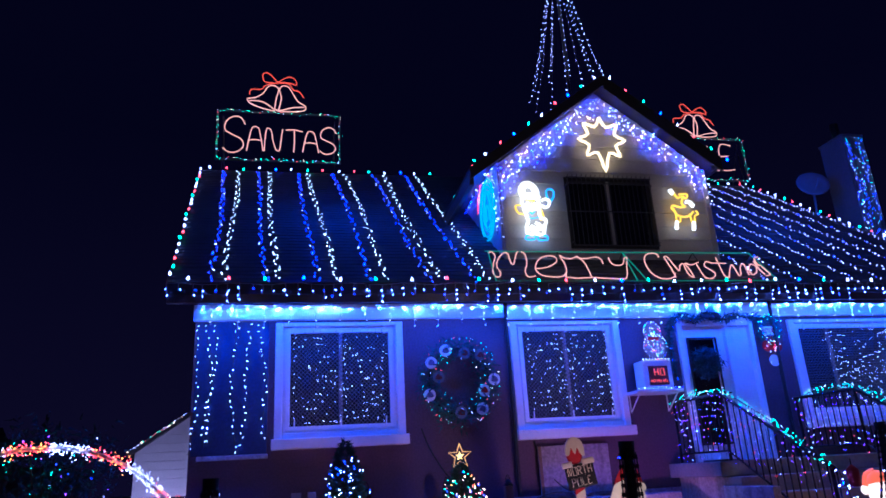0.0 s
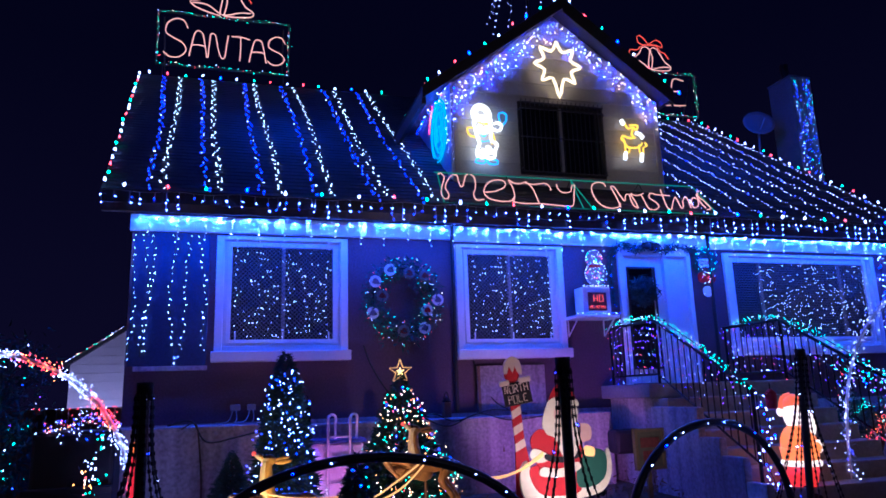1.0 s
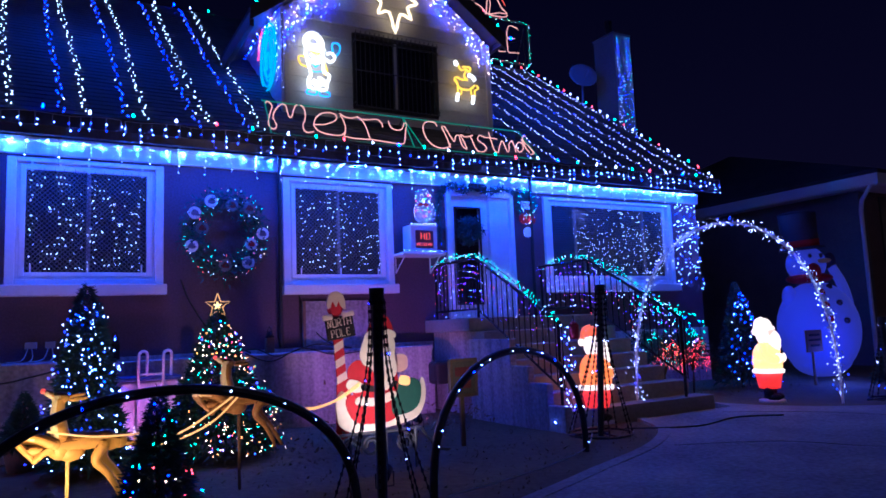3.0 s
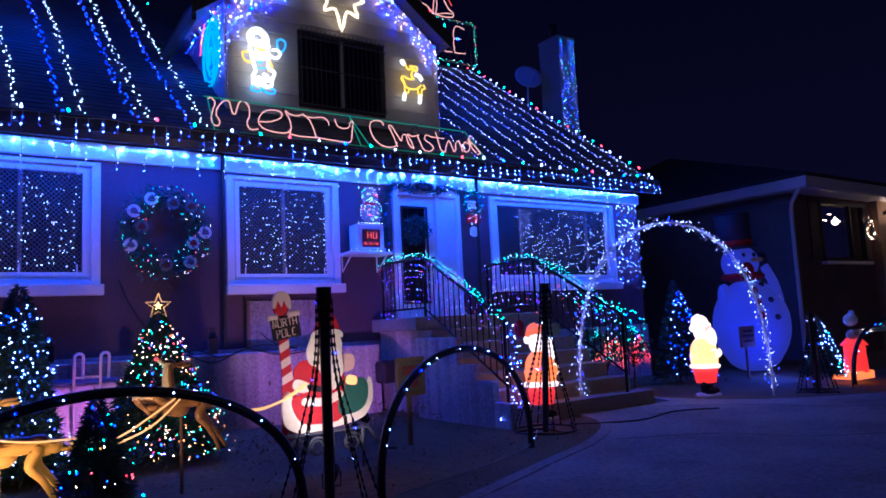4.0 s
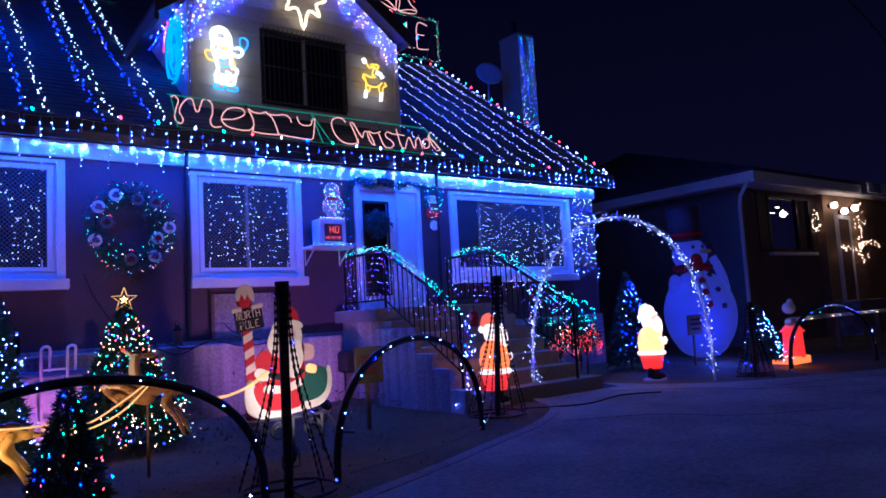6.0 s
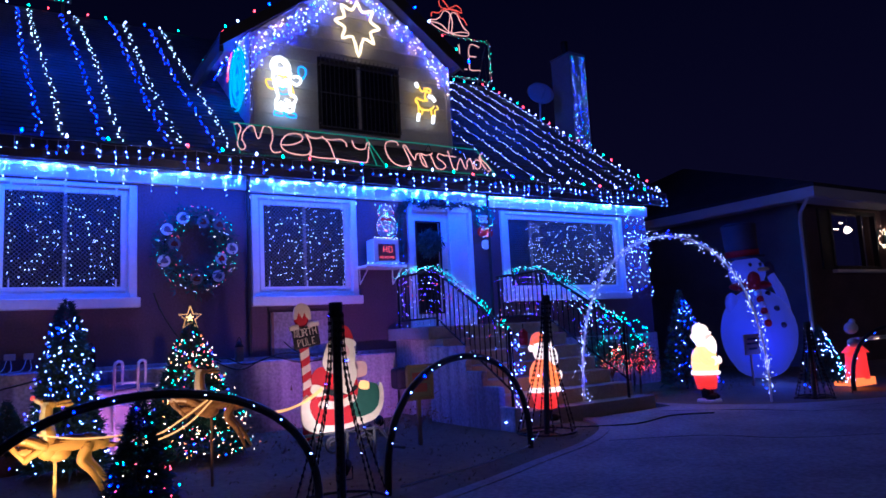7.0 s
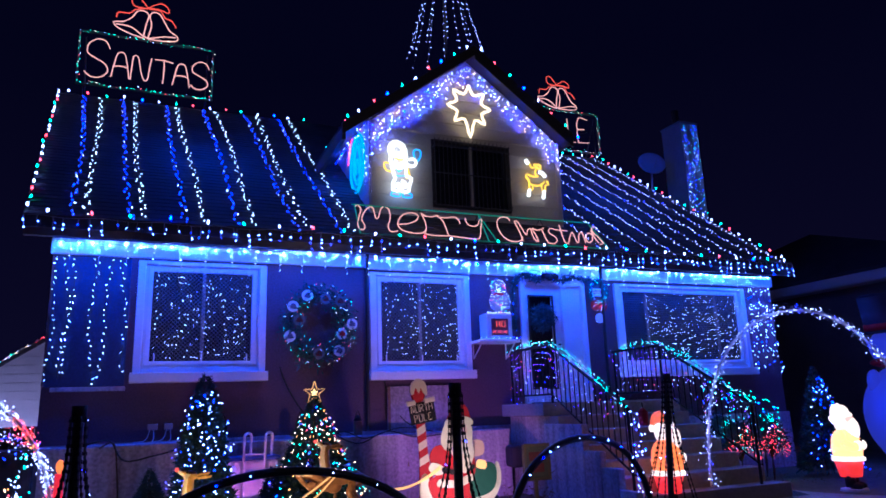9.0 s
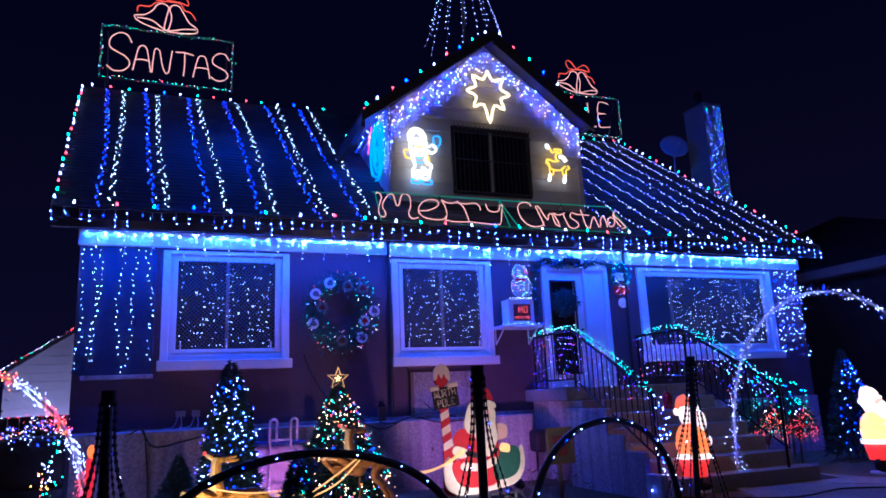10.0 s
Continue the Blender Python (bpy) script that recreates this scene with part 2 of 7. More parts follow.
def tubes(paths, r, seg=6):
    bm = bmesh.new()
    for p in paths:
        tube(bm, p, r, seg)
    return bm


def smooth_line(pts, k=5, closed=False):
    """Catmull-Rom through points."""
    pts = [Vector(p) for p in pts]
    n, out = len(pts), []
    for i in range(n if closed else n - 1):
        p1, p2 = pts[i], pts[(i + 1) % n]
        p0 = pts[i - 1] if (i or closed) else p1
        p3 = pts[(i + 2) % n] if (i + 2 < n or closed) else p2
        for s in range(k):
            t = s / k
            out.append(0.5 * ((2 * p1) + (p2 - p0) * t + (2 * p0 - 5 * p1 + 4 * p2 - p3) * t * t + (3 * p1 - p0 - 3 * p2 + p3) * t ** 3))
    if not closed:
        out.append(pts[-1])
    return out


def along(pts, step):
    """Points at even steps along a polyline."""
    pts = [Vector(p) for p in pts]
    out, need = [], step * 0.5
    for a, b in zip(pts, pts[1:]):
        L = (b - a).length
        while need <= L and L > 0:
            out.append(a.lerp(b, need / L))
            need += step
        need -= L
    return out


_ico = bmesh.new()
bmesh.ops.create_icosphere(_ico, subdivisions=1, radius=1)
ICO_V = np.array([v.co[:] for v in _ico.verts])
ICO_F = np.array([[v.index for v in f.verts] for f in _ico.faces])
_ico.free()
rng = np.random.default_rng(5)


def bulb_mesh(name, pts, r, material, parent, tall=1.3, label=""):
    """Many small lamps as one mesh of kind stuff."""
    if not len(pts):
        return None
    P = np.array([tuple(p) for p in pts])
    S = 0.48 * r * rng.uniform(0.8, 1.2, (len(P), 1, 1)) * np.array([1, 1, tall])
    V = (P[:, None, :] + ICO_V[None] * S).reshape(-1, 3)
    F = (np.arange(len(P))[:, None, None] * len(ICO_V) + ICO_F[None]).reshape(-1, 3)
    me = bpy.data.meshes.new(name)
    me.from_pydata(V.tolist(), [], F.tolist())
    me.polygons.foreach_set("use_smooth", [True] * len(me.polygons))
    return from_mesh(name, me, material, parent, label, "stuff")


NAMES = dict(R="lavender_lamp_chain", F="frieze_lamp_chain", w="white_lamp_chain", b="blue_lamp_chain", g="green_lamp_chain", r="red_lamp_chain", o="orange_lamp_chain", i="blue_white_lamp_chain", y="warm_lamp_chain", v="violet_lamp_chain", c="clear_lamp_chain", W="white_lamp_chain", B="blue_lamp_chain")


def bulbs_by_colour(pts, colours, r, parent, tall=1.3):
    """Deal points out over a pattern of colour letters and make one mesh a colour."""
    deal = {}
    for k, p in enumerate(pts):
        c = colours[k % len(colours)] if not colours.startswith("?") else colours[1 + rng.integers(len(colours) - 1)]
        deal.setdefault(c, []).append(p)
    for c, ps in deal.items():
        bulb_mesh(NAMES[c], ps, r, BULB[c], parent, tall)


def strand(label, pts, step, colours, r=0.017, jitter=0.012, wire=0.004, parent=None, group="", wm=None, tall=1.3, zig=0.0):
    """A string of lights along a polyline: wire and bulbs."""
    ob = parent or thing("string_lights", label, "string lights", tuple(pts[0]), group)
    part("wire", tubes([pts], wire, 4), wm or M_WIRE, ob)
    ps = [p + Vector(rng.normal(0, jitter, 3)) + Vector((zig * (1 if (k // 2) % 2 else -1), 0, 0)) for k, p in enumerate(along(pts, step))]
    bulbs_by_colour(ps, colours, r, ob, tall)
    return ob

# ---------------------------------------------------------------- ground
XL, XR, YF = -0.38, 11.95, 10.0          # house front wall
EY, EZ, RY, RZ = 9.42, 3.70, 14.5, 7.56  # eave and ridge of the main roof


def roof_z(y):
    return EZ + (y - EY) * (RZ - EZ) / (RY - EY)


def ground_z(x, y):
    drop = min(1.0, max(0.0, (2.15 - y) / 1.3))
    return -0.42 * drop * drop * (3 - 2 * drop)


bm = bmesh.new()
xs = [-400, -120, -40, -20] + [-12 + 0.5 * i for i in range(73)] + [30, 45, 120, 400]
ys = [-300, -80, -25, -12] + [-6 + 0.5 * i for i in range(61)] + [30, 45, 120, 500]
grid = [[bm.verts.new((x, y, ground_z(x, y) - 0.012 + (0.018 * noise.noise((x * 0.9, y * 0.9, 0)) if 4 < y < 16 and -12 < x < 20 else 0) - (0.05 if (y < 4.0 + 0.42 * (x - 3) and x < 7.5) or (x >= 7.5 and y < 7.6) else 0))) for x in xs] for y in ys]
for j in range(len(ys) - 1):
    for i in range(len(xs) - 1):
        bm.faces.new((grid[j][i], grid[j][i + 1], grid[j + 1][i + 1], grid[j + 1][i]))
solo("ground", bm, M_LAWN, "dark trodden winter lawn with thin dry grass", "ground", "structure", smooth=True)

# concrete drive with a curved kerb edge
EDGE = [(-3.0, 2.7), (0.5, 3.5), (2.5, 4.15), (3.97, 4.69), (4.95, 5.12), (5.84, 5.5), (6.53, 5.95), (6.92, 6.35), (7.08, 6.64), (7.25, 6.98)]
edge = [(p.x, p.y) for p in smooth_line([(x, y, 0) for x, y in EDGE], 4)]
FAR = [(8.75, 6.98), (8.95, 7.45), (9.15, 6.62), (9.8, 5.85), (11.0, 5.25), (14, 4.3), (22, 3.4)]
far = [(p.x, p.y) for p in smooth_line([(x, y, 0) for x, y in FAR[1:]], 4)]


def sheet(name, outline, z, material, label, category):
    b = bmesh.new()
    poly(b, [(x, y, z - 0.11) for x, y in outline], (0, 0, 0.11))
    bmesh.ops.triangulate(b, faces=b.faces[:])
    bmesh.ops.recalc_face_normals(b, faces=b.faces[:])
    return solo(name, b, material, label, category, "structure")


sheet("driveway", edge + [(8.75, 6.98), (8.95, 7.45)] + far[1:] + [(22, 2.2), (-3, 2.2)], 0.012, M_CONC, "worn grey concrete drive with hairline cracks", "driveway")
bm = bmesh.new()
for (ax, ay), (bx, by) in zip(edge, edge[1:]):
    d = Vector((bx - ax, by - ay, 0)).normalized()
    nrm = Vector((-d.y, d.x, 0))
    a, b = Vector((ax, ay, -0.05)), Vector((bx, by, -0.05))
    poly(bm, [a, b, b + nrm * 0.12, a + nrm * 0.12], (0, 0, 0.068))
solo("kerb", bm, M_CONC, "low curved concrete kerb along the drive", "kerb", "structure")
# hairline cracks in the slab
bm = bmesh.new()
for q in ([(8.2, 6.7), (8.9, 5.9), (9.2, 5.2), (9.9, 4.5), (10.4, 3.9)], [(6.1, 5.5), (6.9, 5.0), (7.3, 4.3), (8.2, 3.7)], [(9.2, 5.2), (10.4, 4.9), (11.9, 4.2)]):
    tube(bm, smooth_line([(x + random.uniform(-0.05, 0.05), y, 0.0115) for x, y in q], 5), 0.0035, 4)
solo("slab_crack", bm, M_TRIMDARK, "dark hairline cracks in the concrete drive", "crack", "structure")

# ---------------------------------------------------------------- house shell
W1, W2, W3, DR = (0.66, 2.27, 1.84, 3.32), (3.84, 5.42, 1.82, 3.30), (8.27, 11.2, 1.80, 3.28), (6.36, 7.62, 1.28, 3.34)


def wall_with_holes(x0, x1, z0, z1, y0, y1, holes):
    """A wall along x with rectangular holes through it."""
    b = bmesh.new()
    cuts = sorted({x0, x1} | {h[0] for h in holes} | {h[1] for h in holes})
    for a, c in zip(cuts, cuts[1:]):
        z = z0
        for h in sorted(holes, key=lambda h: h[2]):
            if h[0] <= a + 1e-6 and h[1] >= c - 1e-6:
                if h[2] > z:
                    box(b, a, c, y0, y1, z, h[2])
                z = h[3]
        if z < z1:
            box(b, a, c, y0, y1, z, z1)
    bmesh.ops.remove_doubles(b, verts=b.verts[:], dist=1e-4)
    return b


wall = solo("wall_south", wall_with_holes(XL, XR, 0.98, 3.62, YF, YF + 0.25, [W1, W2, W3, DR]), M_WALL, "dark maroon painted house front wall", "wall", "structure")
solo("foundation", wall_with_holes(XL - 0.03, XR + 0.03, -0.2, 0.98, YF - 0.04, YF + 0.25, []), M_FOUND, "pale painted concrete foundation with stains", "foundation", "structure")
for nm, b in (("wall_west", (XL, XL + 0.25, YF + 0.25, 19.0, -0.2, 3.62)), ("wall_east", (XR - 0.25, XR, YF + 0.25, 19.0, -0.2, 3.62)), ("wall_north", (XL, XR, 19.0, 19.2, -0.2, 3.62)), ("wall_inner", (XL + 0.25, XR - 0.25, 11.6, 11.7, 0.98, 3.62))):
    solo(nm, boxes(b), M_WALL, "dark painted house wall", "wall", "structure")
solo("floor", boxes((XL + 0.25, XR - 0.25, YF + 0.25, 19.0, 1.1, 1.26)), M_WOOD, "dark wooden floor inside the house", "floor", "structure")
solo("ceiling", boxes((XL + 0.25, XR - 0.25, YF + 0.25, 19.0, 3.5, 3.6)), M_WHITE, "plain ceiling inside the house", "ceiling", "structure")
# gable wall under the left rake
bm = bmesh.new()
poly(bm, [(XL, YF, 3.62), (XL, 2 * RY - YF, 3.62), (XL, RY, RZ - 0.12)], (0.2, 0, 0))
solo("wall_gable", bm, M_SIDEBLUE, "pale siding gable wall under the roof", "wall", "structure")

# roof: front and back slopes
XRL, XRR, XHL, XHR = -0.64, 11.86, -1.08, 11.45
roof = thing("roof", "dark shingled roof strung with lights", "roof", (5, 12, 5), kind="structure")


def slab(pts, th=0.10):
    b = bmesh.new()
    P = [Vector(p) for p in pts]
    nrm = (P[1] - P[0]).cross(P[2] - P[0]).normalized()
    if nrm.z < 0:
        nrm = -nrm
    return poly(b, P, -nrm * th)


BY = 2 * RY - EY
part("roof_front", slab([(XRL, EY, EZ), (XRR, EY, EZ), (XHR, RY, RZ), (XHL, RY, RZ)]), M_ROOF, roof)
part("roof_back", slab([(XRL, BY, EZ), (XRR, BY, EZ), (XHR, RY, RZ), (XHL, RY, RZ)]), M_ROOF, roof)
# shingle courses: thin steps across the front slope
bm = bmesh.new()
k = 0
sl = Vector((0, RY - EY, RZ - EZ)).normalized()
nr = Vector((0, -sl.z, sl.y))
L = math.hypot(RY - EY, RZ - EZ)
while 0.14 * k < L - 0.15:
    s = 0.14 * k + 0.02
    a = Vector((0, EY, EZ)) + sl * s
    xr = XRR - (XRR - XHR) * s / L - 0.03
    xl = XRL + (XHL - XRL) * s / L + 0.02
    x = xl - (k % 2) * 0.15
    while x < xr:
        x0, x1 = max(x, xl), min(x + 0.29, xr)
        if x1 - x0 > 0.04 and not (3.95 < (x0 + x1) / 2 < 7.4 and s > 1.05):
            lift = 0.008 + 0.006 * random.random()
            p = [Vector((x0, a.y, a.z)) + nr * lift, Vector((x1, a.y, a.z)) + nr * lift, Vector((x1, 0, 0)) + Vector((0, (a + sl * 0.15).y, (a + sl * 0.15).z)) + nr * 0.003, Vector((x0, 0, 0)) + Vector((0, (a + sl * 0.15).y, (a + sl * 0.15).z)) + nr * 0.003]
            v = [bm.verts.new(q) for q in p]
            u = [bm.verts.new(p[0] - nr * lift), bm.verts.new(p[1] - nr * lift)]
            bm.faces.new(v)
            bm.faces.new((u[0], u[1], v[1], v[0]))
        x += 0.3
    k += 1
part("shingles", bm, M_ROOF, roof, kind="stuff")
part("rake_board", slab([(XRL - 0.03, EY - 0.02, EZ - 0.02), (XRL + 0.0, EY - 0.02, EZ - 0.02), (XHL + 0.0, RY, RZ - 0.0), (XHL - 0.03, RY, RZ - 0.0)], 0.16), M_TRIMDARK, roof)
part("soffit", boxes((XRL + 0.02, XRR - 0.02, EY + 0.03, YF - 0.07, EZ - 0.10, EZ - 0.07)), M_TRIMDARK, roof)

gut = thing("gutter", "dark metal gutter along the eave", "gutter", (0, EY, EZ), kind="structure")
bm = bmesh.new()
poly(bm, [(XRL, EY + 0.02, EZ - 0.25), (XRL, EY - 0.05, EZ - 0.25), (XRL, EY - 0.10, EZ - 0.16), (XRL, EY - 0.10, EZ - 0.005), (XRL, EY - 0.085, EZ - 0.005), (XRL, EY - 0.085, EZ - 0.15), (XRL, EY - 0.045, EZ - 0.235), (XRL, EY + 0.02, EZ - 0.235)], (XRR - XRL, 0, 0))
part("trough", bm, M_GUTTER, gut)

# white frieze boards above the windows
for a, b, z0, z1, y in ((XL - 0.02, 3.74, 3.355, 3.56, 9.93), (3.78, 7.93, 3.335, 3.55, 9.925), (7.97, XR + 0.02, 3.335, 3.53, 9.93)):
    solo("frieze_board", boxes((a, b, y, YF - 0.003, z0, z1), bevel=0.006), M_WHITE, "white painted frieze board lit by blue bulbs", "trim", "structure")
for x in (3.76, 7.95):
    solo("downpipe", tubes([[(x, 9.9, 3.6), (x, 9.93, 3.3), (x, 9.95, 1.0)]], 0.028, 8), M_TRIMDARK, "thin dark downpipe on the wall", "pipe", "structure")


# ---------------------------------------------------------------- windows and door
def window(name, x0, x1, z0, z1, mullions, label, grille=True, blinds=False):
    w = thing(name, label, "window", ((x0 + x1) / 2, YF, z0), kind="structure")
    b = bmesh.new()
    f = 0.10
    for q in ((x0 - 0.03, x0 + 0.065, z0, z1), (x1 - 0.065, x1 + 0.03, z0, z1), (x0 + 0.065, x1 - 0.065, z1 - 0.05, z1)):
        box(b, q[0], q[1], 9.950, 10.06, q[2], q[3], 0.008)
    box(b, x0 + 0.065, x1 - 0.065, 9.965, 10.06, z0, z0 + 0.07, 0.008)
    part("window_frame", b, M_WHITE, w)
    part("window_sill", boxes((x0 - 0.06, x1 + 0.06, 9.86, 9.998, z0 - 0.13, z0 + 0.0), bevel=0.01), M_WHITE, w, "white painted deep sill")
    b = bmesh.new()
    g = 0.16
    for q in ((x0 + f, x0 + g, z0 + 0.10, z1 - 0.07), (x1 - g, x1 - f, z0 + 0.10, z1 - 0.07), (x0 + g, x1 - g, z1 - 0.13, z1 - 0.07), (x0 + g, x1 - g, z0 + 0.10, z0 + 0.15)):
        box(b, q[0], q[1], 10.0, 10.05, q[2], q[3], 0.005)
    part("sash", b, M_WHITE, w)
    b = bmesh.new()
    for q in ((x0 + 0.065, x0 + f, z0 + 0.07, z1 - 0.05), (x1 - f, x1 - 0.065, z0 + 0.07, z1 - 0.05), (x0 + f, x1 - f, z1 - 0.07, z1 - 0.05), (x0 + f, x1 - f, z0 + 0.07, z0 + 0.10)):
        box(b, q[0], q[1], 10.035, 10.06, q[2], q[3])
    part("jamb", b, M_WHITE, w, "recessed white jamb")
    # mullions greyer than the frame: shade behind the mesh put into their colour
    for m in mullions:
        part("mullion", boxes((m - 0.022, m + 0.022, 10.024, 10.058, z0 + 0.15, z1 - 0.13), bevel=0.004), M_DISH, w)
    cuts = [x0 + g] + list(mullions) + [x1 - g]
    for a, c in zip(cuts, cuts[1:]):
        p = part("pane", boxes((a, c, 10.06, 10.066, z0 + 0.12, z1 - 0.1)), M_PANE, w)
        p.visible_shadow = False
    if grille:
        b = bmesh.new()
        ga, gb, gc, gd = x0 + g, x1 - g, z0 + 0.15, z1 - 0.13
        for s_, yy in ((1, 10.010), (-1, 10.015)):  # diamond mesh of flat strips
            k = (ga - gd if s_ > 0 else ga + gc) + 0.02
            while k < (gb - gc if s_ > 0 else gb + gd):
                # strips x - s_ * z = k, cut to the opening
                p0, p1 = max(ga, k + s_ * (gc if s_ > 0 else gd)), min(gb, k + s_ * (gd if s_ > 0 else gc))
                if p1 - p0 > 0.02:
                    q0, q1 = (p0 - k) * s_, (p1 - k) * s_
                    poly(b, [(p0, yy, q0), (p0 + 0.012, yy, q0), (p1 + 0.0, yy, q1), (p1 - 0.012, yy, q1)], (0, 0.003, 0))
                k += 0.055
        part("grille", b, M_LATTICE, w, "fine dark mesh screen")
    if blinds:
        b = bmesh.new()
        z = z0 + 0.16
        while z < z1 - 0.14:
            poly(b, [(x0 + g, 10.09, z), (x1 - g, 10.09, z), (x1 - g, 10.11, z + 0.018), (x0 + g, 10.11, z + 0.018)], (0, 0, 0.002))
            z += 0.04
        part("blind_slats", b, M_LATTICE, w, "closed horizontal blind")
    # no cloth here: a near-black sheet gives the room's darkness
    part("curtain", boxes((x0 - 0.05, x1 + 0.05, 10.27, 10.28, z0 - 0.1, z1 + 0.1)), M_ROOMDARK, w, "near-black sheet standing in for the dark room")
    # screw heads along the outer edge
    b = bmesh.new()
    for xx in (x0 - 0.005, x1 + 0.005):
        for i in range(int((z1 - z0) / 0.1)):
            box(b, xx - 0.008, xx + 0.008, 9.951, 9.956, z0 + 0.06 + i * 0.1, z0 + 0.075 + i * 0.1)
    part("clips", b, M_TRIMDARK, w, kind="stuff")
    return w


M_PANE = bpy.data.materials.new("window_glass")
M_PANE.use_nodes = True
_n = M_PANE.node_tree.nodes["Principled BSDF"]
_n.inputs["Transmission Weight"].default_value, _n.inputs["Roughness"].default_value, _n.inputs["Base Color"].default_value = 1.0, 0.02, (0.8, 0.85, 0.9, 1)

window("window_1", *W1, [1.47], "white framed window with mesh screen and light curtain")
window("window_2", *W2, [4.63], "white framed window with mesh screen and light curtain")
window("window_3", *W3, [8.95, 10.55], "wide white framed window with blind and light curtain", True, True)

door = thing("door_1", "white front door with tall glass and dark wreath", "door", (7, 10, 1.28), kind="structure")
b = bmesh.new()
for q in ((6.36, 6.45, 1.28, 3.34), (7.14, 7.20, 1.28, 3.20), (7.55, 7.62, 1.28, 3.34), (6.45, 7.55, 3.20, 3.34)):
    box(b, q[0], q[1], 9.95, 10.12, q[2], q[3], 0.008)
part("door_frame", b, M_WHITE, door)
part("side_panel", boxes((7.20, 7.55, 10.02, 10.07, 1.28, 3.20), bevel=0.004), M_WHITE, door, "blank white panel beside the door")
part("door_leaf", wall_with_holes(6.45, 7.14, 1.30, 3.20, 10.03, 10.08, [(6.55, 7.00, 1.52, 3.02)]), M_WHITE, door)
b = bmesh.new()
for q in ((6.53, 6.56, 1.5, 3.04), (6.99, 7.02, 1.5, 3.04), (6.56, 6.99, 3.01, 3.04), (6.56, 6.99, 1.5, 1.53)):
    box(b, q[0], q[1], 10.015, 10.03, q[2], q[3])
part("glass_bead", b, M_TRIMDARK, door, "dark bead round the glass")
p = part("pane", boxes((6.55, 7.00, 10.05, 10.056, 1.52, 3.02)), M_PANE, door)
p.visible_shadow = False
part("door_handle", tubes([[(7.09, 10.02, 2.22), (7.09, 9.98, 2.22), (7.04, 9.975, 2.22)]], 0.012, 8), M_IRON, door, "dark lever handle")
# near-black sheet for the dark hall behind the glass
part("inner_curtain", boxes((6.5, 7.45, 10.27, 10.28, 1.3, 3.1)), M_ROOMDARK, door)

# ---------------------------------------------------------------- dormer
DX0, DX1, DY, DZ0 = 3.93, 7.43, 10.2, 4.4
DAX, DAZ, DEZ = 5.68, 7.24, 5.86
bm = wall_with_holes(DX0, DX1, DZ0 - 0.15, DEZ, DY, DY + 0.15, [(5.0, 6.39, 4.5, 5.62)])
poly(bm, [(DX0, DY, DEZ), (DX1, DY, DEZ), (DAX, DY, DAZ)], (0, 0.15, 0))
dormer = thing("dormer", "gabled dormer with cream lap siding above the eave", "dormer", (DAX, DY, DZ0), kind="structure")
part("dormer_wall", bm, M_SIDING, dormer)
z = DZ0
while z < DAZ - 0.1:  # lap boards
    h = min(0.225, DAZ - z)
    for xa, xb in ([(DX0, 4.97), (6.42, DX1)] if z < 5.6 and z > 4.3 else [(DX0, DX1)]):
        def lim(x, zz):
            t = max(0.0, (zz - DEZ) / (DAZ - DEZ))
            return DX0 + (DAX - DX0) * t if x < DAX else DX1 - (DX1 - DAX) * t
        a0, b0 = (max(xa, lim(0, z)), min(xb, lim(9, z)))
        a1, b1 = (max(xa, lim(0, z + h)), min(xb, lim(9, z + h)))
        b = bmesh.new()
        poly(b, [(a0, DY - 0.022, z), (b0, DY - 0.022, z), (b1, DY - 0.006, z + h), (a1, DY - 0.006, z + h)], (0, 0.018, 0))
        part("siding_board", b, M_SIDING, dormer)
    z += 0.225
for x0, lab in ((DX0 - 0.03, "west"), (DX1 + 0.0, "east")):  # cheek walls
    b = bmesh.new()
    poly(b, [(x0, DY, DZ0 - 0.1), (x0, DY, DEZ + 0.02), (x0, 12.28, DEZ + 0.02)], (0.03, 0, 0))
    part("cheek_wall", b, M_SIDEBLUE, dormer)
    for i in range(7):
        zz = DZ0 + 0.02 + i * 0.22
        ye = EY + (zz - EZ) / ((RZ - EZ) / (RY - EY))
        b = bmesh.new()
        xo = x0 - 0.012 if lab == "west" else x0 + 0.03
        poly(b, [(xo, DY, zz), (xo, max(ye, DY + 0.02), zz), (xo, max(ye, DY + 0.02) + 0.2, zz + 0.21), (xo, DY, zz + 0.21)], (0.012, 0, 0))
        part("cheek_board", b, M_SIDEBLUE, dormer)
pitch = (7.30 - 5.68) / (DAX - 3.50)
for s in (-1, 1):
    ov = 2.32 if s < 0 else 1.86
    xe = DAX + s * ov
    part("dormer_roof", slab([(DAX, 9.84, 7.30), (xe, 9.84, 7.30 - ov * pitch), (xe, 15.4, 7.30 - ov * pitch), (DAX, 15.4, 7.30)], 0.09), M_TRIMDARK, dormer)
    b = bmesh.new()
    poly(b, [(DAX, 9.80, 7.31), (xe, 9.80, 7.31 - ov * pitch), (xe, 9.80, (7.12 if s < 0 else 7.05) - ov * pitch), (DAX, 9.80, 7.12 if s < 0 else 7.05)], (0, 0.035, 0))
    part("barge_board", b, M_TRIMDARK, dormer)
    b = bmesh.new()
    xs0, xs1 = sorted((xe, xe - s * 0.06))
    box(b, xs0, xs1, 9.84, 13.2, (7.05 if s < 0 else 7.13) - ov * pitch, 7.24 - ov * pitch)
    part("eave_board", b, M_TRIMDARK, dormer)
for a in (DX0, DX1 - 0.07):
    part("corner_board", boxes((a, a + 0.07, DY - 0.035, DY, DZ0, DEZ - 0.05)), M_SIDING, dormer)
